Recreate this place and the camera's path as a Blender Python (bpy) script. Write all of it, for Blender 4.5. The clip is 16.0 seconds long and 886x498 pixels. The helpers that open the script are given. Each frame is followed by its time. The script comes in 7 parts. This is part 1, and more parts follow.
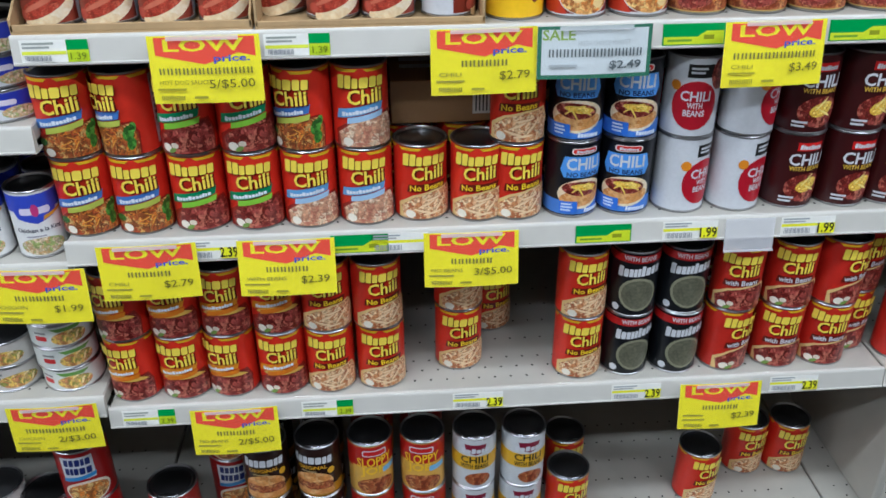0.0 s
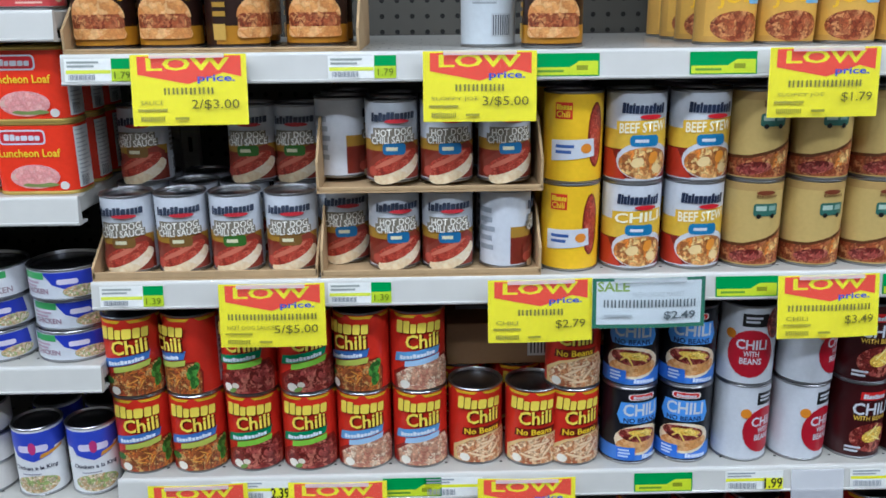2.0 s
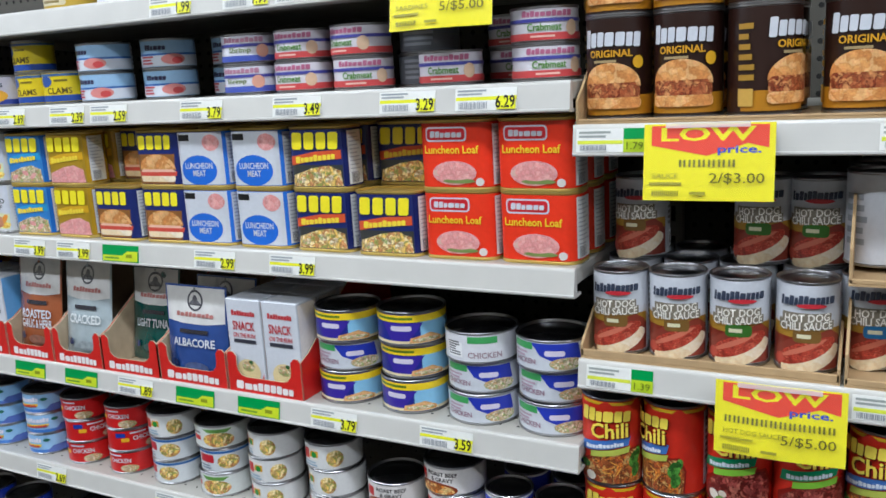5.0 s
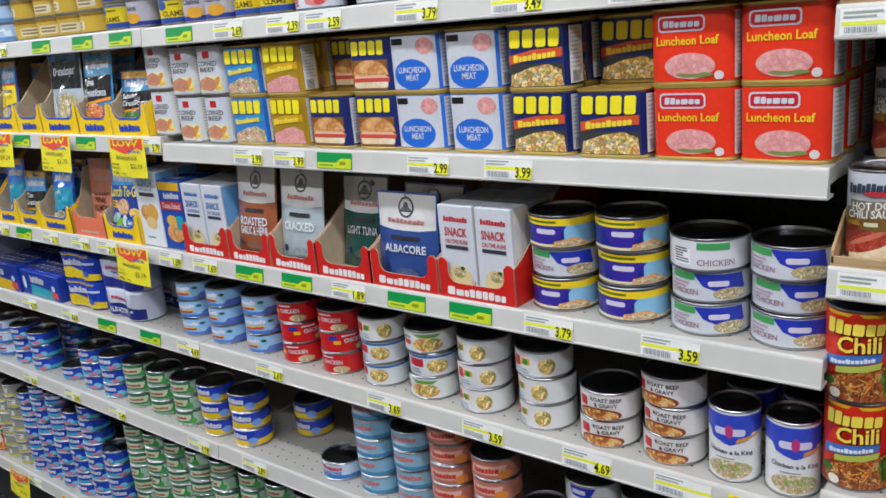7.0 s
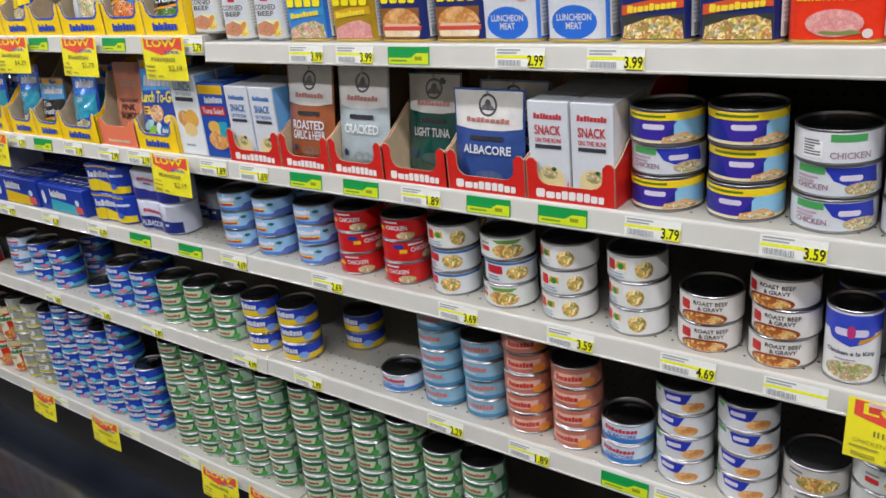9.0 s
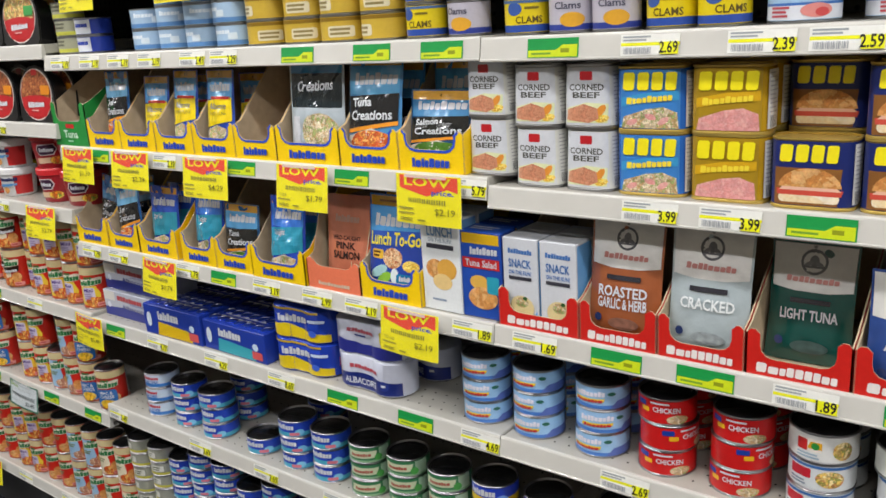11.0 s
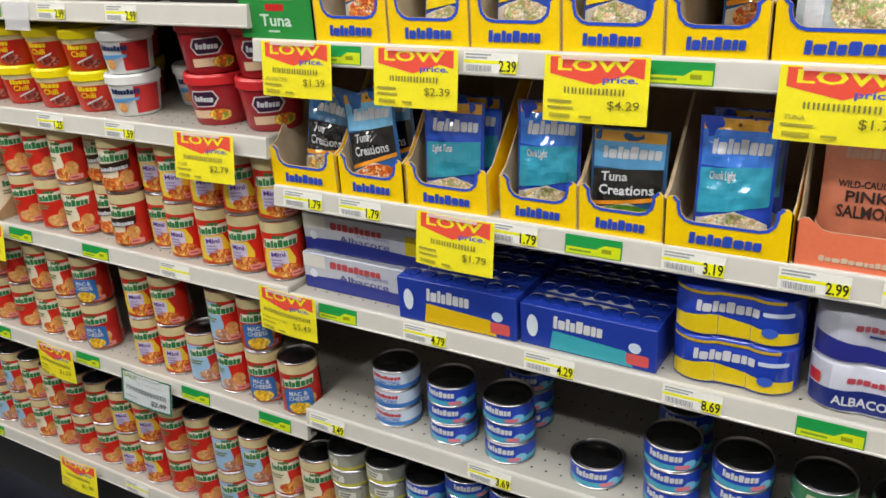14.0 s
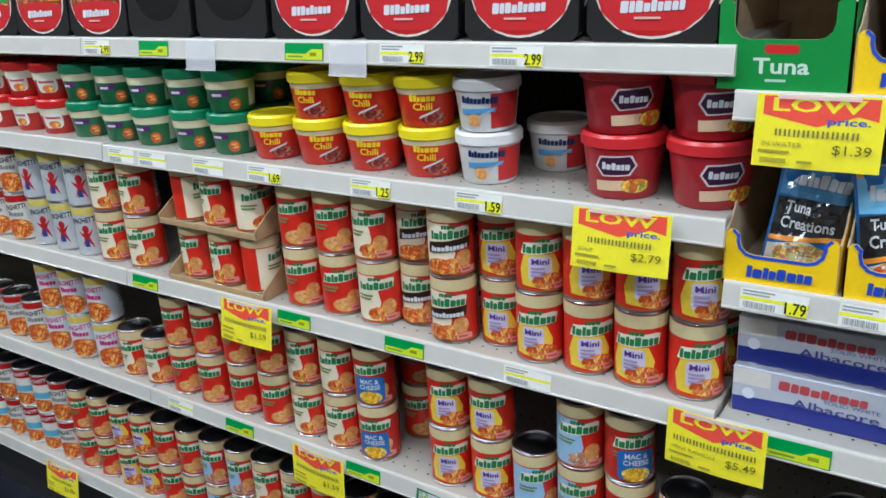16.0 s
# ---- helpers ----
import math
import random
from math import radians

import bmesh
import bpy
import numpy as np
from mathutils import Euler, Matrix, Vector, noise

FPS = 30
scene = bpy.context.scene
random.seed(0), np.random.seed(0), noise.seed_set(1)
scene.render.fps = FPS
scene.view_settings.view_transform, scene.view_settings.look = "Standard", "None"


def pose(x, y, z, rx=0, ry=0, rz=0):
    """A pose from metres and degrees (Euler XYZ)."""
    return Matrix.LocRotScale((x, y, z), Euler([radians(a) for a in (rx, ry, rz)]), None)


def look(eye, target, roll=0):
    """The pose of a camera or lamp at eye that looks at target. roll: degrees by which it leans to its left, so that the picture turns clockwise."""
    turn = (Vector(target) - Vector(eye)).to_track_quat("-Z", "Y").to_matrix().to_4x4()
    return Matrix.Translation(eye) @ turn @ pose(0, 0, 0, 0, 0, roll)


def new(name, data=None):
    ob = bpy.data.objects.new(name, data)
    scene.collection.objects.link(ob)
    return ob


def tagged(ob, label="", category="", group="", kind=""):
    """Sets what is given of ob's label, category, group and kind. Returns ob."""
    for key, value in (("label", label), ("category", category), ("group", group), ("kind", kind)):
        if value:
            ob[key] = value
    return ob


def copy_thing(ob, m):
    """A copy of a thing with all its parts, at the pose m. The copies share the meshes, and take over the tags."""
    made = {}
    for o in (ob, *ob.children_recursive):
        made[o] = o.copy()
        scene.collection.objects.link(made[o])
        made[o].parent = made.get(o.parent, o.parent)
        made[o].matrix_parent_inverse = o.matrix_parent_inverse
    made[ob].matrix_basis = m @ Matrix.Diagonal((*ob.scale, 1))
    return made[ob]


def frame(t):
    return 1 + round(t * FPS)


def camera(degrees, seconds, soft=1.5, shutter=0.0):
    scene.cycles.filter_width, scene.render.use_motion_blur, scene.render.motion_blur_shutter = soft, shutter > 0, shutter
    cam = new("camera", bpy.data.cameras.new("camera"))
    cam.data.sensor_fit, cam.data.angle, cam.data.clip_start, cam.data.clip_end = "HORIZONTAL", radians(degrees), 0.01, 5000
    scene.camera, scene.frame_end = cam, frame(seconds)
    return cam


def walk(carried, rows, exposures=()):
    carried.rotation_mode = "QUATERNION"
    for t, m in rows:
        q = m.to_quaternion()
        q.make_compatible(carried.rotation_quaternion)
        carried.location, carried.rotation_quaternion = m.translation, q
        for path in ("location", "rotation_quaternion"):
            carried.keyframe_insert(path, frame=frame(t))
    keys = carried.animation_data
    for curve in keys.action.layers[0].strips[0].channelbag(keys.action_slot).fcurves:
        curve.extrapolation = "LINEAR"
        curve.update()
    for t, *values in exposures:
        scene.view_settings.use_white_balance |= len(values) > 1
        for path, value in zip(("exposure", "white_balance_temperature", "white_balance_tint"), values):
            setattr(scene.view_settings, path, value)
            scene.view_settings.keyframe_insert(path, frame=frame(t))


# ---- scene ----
# ---- camera ----
cam = camera(55.5, 16.0, soft=1.6)
PATH = [
    (0, (0.436, -1.014, 1.393), (0.562, 0.71, 0.385), -0.3),
    (0.5, (0.437, -1.019, 1.404), (0.553, 0.751, 0.481), -0.2),
    (1, (0.435, -1.022, 1.419), (0.514, 0.8, 0.597), -0.8),
    (1.5, (0.431, -1.018, 1.429), (0.492, 0.854, 0.728), -0.8),
    (2, (0.421, -1.003, 1.447), (0.457, 0.915, 0.879), -0.6),
    (2.5, (0.404, -0.988, 1.452), (0.335, 0.967, 1.036), -0.6),
    (3, (0.398, -0.968, 1.48), (0.124, 0.976, 1.097), -1.7),
    (3.5, (0.375, -0.953, 1.477), (-0.114, 0.953, 1.123), -1.9),
    (4, (0.348, -0.936, 1.473), (-0.312, 0.915, 1.103), -1.8),
    (4.5, (0.327, -0.925, 1.462), (-0.48, 0.861, 1.064), -2.5),
    (5, (0.311, -0.917, 1.456), (-0.604, 0.813, 1.047), -3.2),
    (5.2, (0.301, -0.92, 1.454), (-0.658, 0.786, 1.04), -3.4),
    (7.3, (0.226, -0.94, 1.418), (-1.004, 0.526, 0.837), -6.0),
    (7.5, (0.222, -0.942, 1.414), (-0.994, 0.523, 0.802), -6.2),
    (8, (0.205, -0.962, 1.397), (-0.933, 0.513, 0.668), -6.0),
    (8.2, (0.194, -0.969, 1.388), (-0.897, 0.516, 0.61), -6.2),
    (10.3, (-0.29, -1.012, 1.439), (-1.564, 0.383, 0.782), -5.5),
    (10.5, (-0.342, -1.005, 1.446), (-1.606, 0.394, 0.781), -5.3),
    (11, (-0.509, -1.032, 1.475), (-1.695, 0.487, 0.941), -3.7),
    (11.5, (-0.702, -1.082, 1.49), (-1.846, 0.479, 0.986), -4.5),
    (12, (-0.9, -1.017, 1.49), (-2.086, 0.51, 0.977), -7.1),
    (12.5, (-1.066, -0.949, 1.48), (-2.29, 0.518, 0.887), -8.0),
    (13, (-1.149, -0.92, 1.431), (-2.139, 0.631, 0.646), -4.5),
    (13.5, (-1.318, -0.949, 1.437), (-2.237, 0.633, 0.629), -4.9),
    (14, (-1.518, -0.972, 1.43), (-2.489, 0.589, 0.641), -3.6),
    (14.5, (-1.739, -0.91, 1.435), (-2.896, 0.594, 0.802), -4.0),
    (15, (-1.916, -0.894, 1.416), (-3.175, 0.51, 0.748), -2.0),
    (15.5, (-2.075, -0.928, 1.415), (-3.179, 0.607, 0.764), -1.8),
    (16, (-2.179, -0.988, 1.41), (-3.245, 0.563, 0.732), -3.5),
]
walk(cam, [(t, look(eye, target, roll)) for t, eye, target, roll in PATH],
     [(0.0, 0.02, 5700, 8), (1.5, 0.02, 5520, 9), (2.5, -0.02, 5420, 8), (3.5, -0.04, 5500, 8), (5.0, -0.02, 5800, 9), (8.0, -0.05, 6150, 14), (10.3, 0.06, 6600, 12), (11.2, -0.02, 6650, 12), (12.5, -0.19, 6600, 11), (13.5, 0.0, 6850, 11), (14.5, 0.06, 6800, 11), (15.3, 0.02, 6000, 8), (16.0, 0.02, 5750, 7)])

# ---- world and light ----
world = bpy.data.worlds.new("world")
scene.world = world
world.use_nodes = True
world.node_tree.nodes["Background"].inputs[0].default_value = (0.9, 0.95, 1.0, 1)
world.node_tree.nodes["Background"].inputs[1].default_value = 0.05
scene.view_settings.exposure = 0.0
LAMP_POWER = 17.6      # watts of each ceiling fitting
CEILING_Z = 2.85

# ---- materials ----
MATS = {}


def mat(name, color, rough=0.5, metal=0.0, mottle=0.08, scale=40.0, bump=0.0, coat=0.0, spec=0.5, alpha=1.0, emit=0.0, stain=0.0):
    """A surface with fine mottling, larger soiling and slight relief."""
    if name in MATS:
        return MATS[name]
    m = bpy.data.materials.new(name)
    m.use_nodes = True
    nt = m.node_tree
    n, l = nt.nodes, nt.links
    b = n["Principled BSDF"]
    b.inputs["Roughness"].default_value = rough
    b.inputs["Metallic"].default_value = metal
    b.inputs["Coat Weight"].default_value = coat
    b.inputs["Specular IOR Level"].default_value = spec
    b.inputs["Alpha"].default_value = alpha
    co = n.new("ShaderNodeTexCoord")
    fine = n.new("ShaderNodeTexNoise")
    fine.inputs["Scale"].default_value = scale
    fine.inputs["Detail"].default_value = 4
    l.new(co.outputs["Object"], fine.inputs["Vector"])
    wide = n.new("ShaderNodeTexNoise")
    wide.inputs["Scale"].default_value = max(scale * 0.08, 2.0)
    wide.inputs["Detail"].default_value = 2
    l.new(co.outputs["Object"], wide.inputs["Vector"])
    both = n.new("ShaderNodeMath")
    both.operation = "ADD"
    l.new(fine.outputs["Fac"], both.inputs[0])
    l.new(wide.outputs["Fac"], both.inputs[1])
    ramp = n.new("ShaderNodeMapRange")
    ramp.inputs["From Min"].default_value = 0.7
    ramp.inputs["From Max"].default_value = 1.3
    ramp.inputs["To Min"].default_value = 1 - mottle
    ramp.inputs["To Max"].default_value = 1 + mottle
    l.new(both.outputs[0], ramp.inputs["Value"])
    mul = n.new("ShaderNodeVectorMath")
    mul.operation = "SCALE"
    mul.inputs[0].default_value = color
    l.new(ramp.outputs[0], mul.inputs["Scale"])
    l.new(mul.outputs[0], b.inputs["Base Color"])
    rr = n.new("ShaderNodeMapRange")
    rr.inputs["To Min"].default_value = max(rough - 0.08, 0.02)
    rr.inputs["To Max"].default_value = min(rough + 0.08, 1)
    l.new(wide.outputs["Fac"], rr.inputs["Value"])
    l.new(rr.outputs[0], b.inputs["Roughness"])
    if bump:
        bp = n.new("ShaderNodeBump")
        bp.inputs["Strength"].default_value = bump
        bp.inputs["Distance"].default_value = 0.002
        l.new(fine.outputs["Fac"], bp.inputs["Height"])
        l.new(bp.outputs[0], b.inputs["Normal"])
    if emit:
        b.inputs["Emission Color"].default_value = (*color, 1)
        b.inputs["Emission Strength"].default_value = emit
    MATS[name] = m
    return m


def rgb(h):
    """Linear colour from a hex string."""
    v = [int(h[i:i + 2], 16) / 255 for i in (0, 2, 4)]
    return tuple(c / 12.92 if c <= 0.04045 else ((c + 0.055) / 1.055) ** 2.4 for c in v)


def ink(h, rough=0.32):
    """Printed ink or varnished paper of a colour."""
    return mat("print_" + h, rgb(h), rough, mottle=0.05, scale=180)


def food(name, cols, scale=90.0, depth=1.0):
    """Printed picture of food: cells of several colours."""
    key = "food_" + name
    if key in MATS:
        return MATS[key]
    m = bpy.data.materials.new(key)
    m.use_nodes = True
    n, l = m.node_tree.nodes, m.node_tree.links
    b = n["Principled BSDF"]
    b.inputs["Roughness"].default_value = 0.34
    co = n.new("ShaderNodeTexCoord")
    vo = n.new("ShaderNodeTexVoronoi")
    vo.inputs["Scale"].default_value = scale
    no = n.new("ShaderNodeTexNoise")
    no.inputs["Scale"].default_value = scale * 0.7
    no.inputs["Detail"].default_value = 5
    l.new(co.outputs["Object"], no.inputs["Vector"])
    warp = n.new("ShaderNodeMixRGB")
    warp.blend_type = "LINEAR_LIGHT"
    warp.inputs[0].default_value = 0.012
    l.new(co.outputs["Object"], warp.inputs[1])
    l.new(no.outputs["Color"], warp.inputs[2])
    l.new(warp.outputs[0], vo.inputs["Vector"])
    sep = n.new("ShaderNodeSeparateColor")
    l.new(vo.outputs["Color"], sep.inputs[0])
    cr = n.new("ShaderNodeValToRGB")
    cr.color_ramp.interpolation = "CONSTANT"
    e = cr.color_ramp.elements
    while len(e) < len(cols):
        e.new(0.5)
    for i, c in enumerate(cols):
        e[i].position = i / len(cols)
        e[i].color = (*rgb(c), 1)
    l.new(sep.outputs[0], cr.inputs[0])
    dist = n.new("ShaderNodeMapRange")
    dist.inputs["From Max"].default_value = 0.9
    dist.inputs["To Min"].default_value = 1 + 0.5 * depth
    dist.inputs["To Max"].default_value = 1 - 0.4 * depth
    l.new(vo.outputs["Distance"], dist.inputs["Value"])
    mul = n.new("ShaderNodeVectorMath")
    mul.operation = "SCALE"
    l.new(cr.outputs[0], mul.inputs[0])
    l.new(dist.outputs[0], mul.inputs["Scale"])
    fine = n.new("ShaderNodeTexNoise")
    fine.inputs["Scale"].default_value = scale * 4.0
    fine.inputs["Detail"].default_value = 3
    l.new(co.outputs["Object"], fine.inputs["Vector"])
    soft_light = n.new("ShaderNodeMixRGB")
    soft_light.blend_type = "OVERLAY"
    soft_light.inputs[0].default_value = 0.5
    l.new(mul.outputs[0], soft_light.inputs[1])
    l.new(fine.outputs["Fac"], soft_light.inputs[2])
    l.new(soft_light.outputs[0], b.inputs["Base Color"])
    MATS[key] = m
    return m


STEEL = mat("shelf_enamel", rgb("b0ada4"), 0.38, mottle=0.05, scale=25, coat=0.2)
STRIP = mat("strip_enamel", rgb("cac8c1"), 0.35, mottle=0.05, scale=18, coat=0.2)
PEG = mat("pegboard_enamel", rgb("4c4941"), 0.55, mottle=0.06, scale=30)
DARK = mat("hole_dark", (0.012, 0.011, 0.01), 0.9)
KICK = mat("kick_black", (0.012, 0.012, 0.013), 0.6, mottle=0.2)
TIN = mat("tinplate", (0.42, 0.42, 0.43), 0.30, 1.0, mottle=0.06, scale=60)
# Darker copy of the tinplate: the shelf underside's dark reflection is in the colour.
LIDTIN_SHADED = mat("lid_tinplate_shaded", (0.2, 0.2, 0.21), 0.28, 1.0, mottle=0.08, scale=60)
CARD = mat("cardboard", rgb("b2956c"), 0.85, mottle=0.10, scale=60, bump=0.15)
CARDIN = mat("cardboard_inside", rgb("bfab8e"), 0.85, mottle=0.12, scale=60, bump=0.15)
CLEAR = mat("clear_plastic", (0.85, 0.86, 0.9), 0.12, mottle=0.02, alpha=0.35)
FLOOR = mat("floor_vinyl", rgb("181c26"), 0.25, mottle=0.25, scale=12, coat=0.3)
PAINT = mat("wall_paint", rgb("7c766a"), 0.7, mottle=0.05, scale=10, bump=0.05)
TILE = mat("ceiling_tile", rgb("e4e2da"), 0.9, mottle=0.05, scale=60, bump=0.2)
TUBE = mat("lamp_diffuser", (1.0, 0.97, 0.92), 0.4, emit=4.0)
FRAME = mat("lamp_frame", rgb("e8e8e8"), 0.4)


# ---- mesh helpers ----
class MB:
    """Collects vertices and faces of one mesh, with several materials."""

    def __init__(self):
        self.v, self.f, self.m, self.mats = [], [], [], []

    def slot(self, material):
        if material not in self.mats:
            self.mats.append(material)
        return self.mats.index(material)

    def face(self, pts, material):
        i = len(self.v)
        self.v.extend(pts)
        self.f.append(tuple(range(i, i + len(pts))))
        self.m.append(self.slot(material))

    def box(self, a, b, material, bev=0.0):
        (x0, y0, z0), (x1, y1, z1) = a, b
        k = min(bev, (x1 - x0) / 2.1, (y1 - y0) / 2.1, (z1 - z0) / 2.1)
        s = self.slot(material)
        if k <= 0:
            i = len(self.v)
            self.v += [(x, y, z) for z in (z0, z1) for y in (y0, y1) for x in (x0, x1)]
            for q in ((0, 2, 3, 1), (4, 5, 7, 6), (0, 1, 5, 4), (2, 6, 7, 3), (0, 4, 6, 2), (1, 3, 7, 5)):
                self.f.append(tuple(i + j for j in q))
                self.m.append(s)
            return
        i = len(self.v)
        lo, hi = (x0, y0, z0), (x1, y1, z1)
        idx = {}
        for sx in (0, 1):
            for sy in (0, 1):
                for sz in (0, 1):
                    c = [(lo, hi)[t][d] for d, t in enumerate((sx, sy, sz))]
                    for d in range(3):
                        p = list(c)
                        for e in range(3):
                            if e != d:
                                p[e] += k if (sx, sy, sz)[e] == 0 else -k
                        idx[sx, sy, sz, d] = len(self.v)
                        self.v.append(tuple(p))
        fs = []
        for d in range(3):
            e, g = (d + 1) % 3, (d + 2) % 3
            for t in (0, 1):
                cs = []
                for p, q in ((0, 0), (1, 0), (1, 1), (0, 1)):
                    c = [0, 0, 0]
                    c[d], c[e], c[g] = t, p, q
                    cs.append(idx[(*c, d)])
                fs.append(cs if t else cs[::-1])
            for p in (0, 1):
                for q in (0, 1):
                    c0, c1 = [0, 0, 0], [0, 0, 0]
                    c0[e], c0[g], c1[e], c1[g] = p, q, p, q
                    c1[d] = 1
                    fs.append([idx[(*c0, e)], idx[(*c1, e)], idx[(*c1, g)], idx[(*c0, g)]])
        for key in [(a1, b1, c1) for a1 in (0, 1) for b1 in (0, 1) for c1 in (0, 1)]:
            fs.append([idx[(*key, 0)], idx[(*key, 1)], idx[(*key, 2)]])
        for q in fs:
            self.f.append(tuple(q))
            self.m.append(s)

    def lathe(self, prof, seg, materials):
        """prof: (radius, z) from bottom to top; materials: one for all or one per ring."""
        i = len(self.v)
        n = len(prof)
        for r, z in prof:
            for k in range(seg):
                a = 2 * math.pi * k / seg
                self.v.append((r * math.sin(a), -r * math.cos(a), z))
        for j in range(n - 1):
            s = self.slot(materials[j] if isinstance(materials, (list, tuple)) else materials)
            for k in range(seg):
                k2 = (k + 1) % seg
                self.f.append((i + j * seg + k, i + j * seg + k2, i + (j + 1) * seg + k2, i + (j + 1) * seg + k))
                self.m.append(s)

    def disc(self, r, z, seg, material, up=True):
        pts = [(r * math.sin(2 * math.pi * k / seg), -r * math.cos(2 * math.pi * k / seg), z) for k in range(seg)]
        self.face(pts if up else pts[::-1], material)

    def extrude(self, prof, x0, x1, material):
        """A closed profile of (y, z) points swept from x0 to x1."""
        i, n = len(self.v), len(prof)
        s = self.slot(material)
        self.v += [(x0, y, z) for y, z in prof] + [(x1, y, z) for y, z in prof]
        for k in range(n):
            k2 = (k + 1) % n
            self.f.append((i + k, i + k2, i + n + k2, i + n + k))
            self.m.append(s)
        self.f.append(tuple(range(i + n - 1, i - 1, -1)))
        self.f.append(tuple(range(i + n, i + 2 * n)))
        self.m += [s, s]

    def mesh(self, name, smooth=0.0):
        me = bpy.data.meshes.new(name)
        me.from_pydata(self.v, [], self.f)
        for m in self.mats:
            me.materials.append(m)
        me.polygons.foreach_set("material_index", self.m)
        if smooth:
            me.polygons.foreach_set("use_smooth", [True] * len(self.f))
            bm = bmesh.new()
            bm.from_mesh(me)
            bmesh.ops.remove_doubles(bm, verts=bm.verts, dist=1e-6)
            bmesh.ops.recalc_face_normals(bm, faces=bm.faces)
            bm.to_mesh(me)
            bm.free()
            me.set_sharp_from_angle(angle=radians(smooth))
        me.update()
        return me


def part(name, mb, parent, label="", smooth=0.0, at=None):
    """Links a mesh as one part under a thing."""
    ob = new(name, mb.mesh(name, smooth) if isinstance(mb, MB) else mb)
    ob.parent = parent
    if at is not None:
        ob.matrix_basis = at
    if label:
        ob["label"] = label
    return ob


def thing(name, mb, label, category, group="", kind="", smooth=0.0, at=None):
    ob = new(name, mb.mesh(name, smooth) if isinstance(mb, MB) else mb)
    if at is not None:
        ob.matrix_basis = at
    return tagged(ob, label, category, group, kind)


# ---- printed art: flat shapes mapped on a can or a box ----
TEXTS = {}


def glyphs(text, weight=0.022):
    """Outline of a word as triangles, scaled to a unit box."""
    if (text, weight) not in TEXTS:
        cu = bpy.data.curves.new("words", "FONT")
        cu.body, cu.size, cu.resolution_u, cu.offset = text, 1.0, 2, weight
        ob = new("words", cu)
        bpy.context.view_layer.update()
        me = ob.evaluated_get(bpy.context.evaluated_depsgraph_get()).to_mesh()
        v = [(p.co.x, p.co.y) for p in me.vertices]
        f = [tuple(p.vertices) for p in me.polygons]
        x0, x1 = min(p[0] for p in v), max(p[0] for p in v)
        y0, y1 = min(p[1] for p in v), max(p[1] for p in v)
        TEXTS[text, weight] = ([((x - x0) / (x1 - x0), (y - y0) / (y1 - y0)) for x, y in v], f)
        bpy.data.objects.remove(ob)
        bpy.data.curves.remove(cu)
    return TEXTS[text, weight]


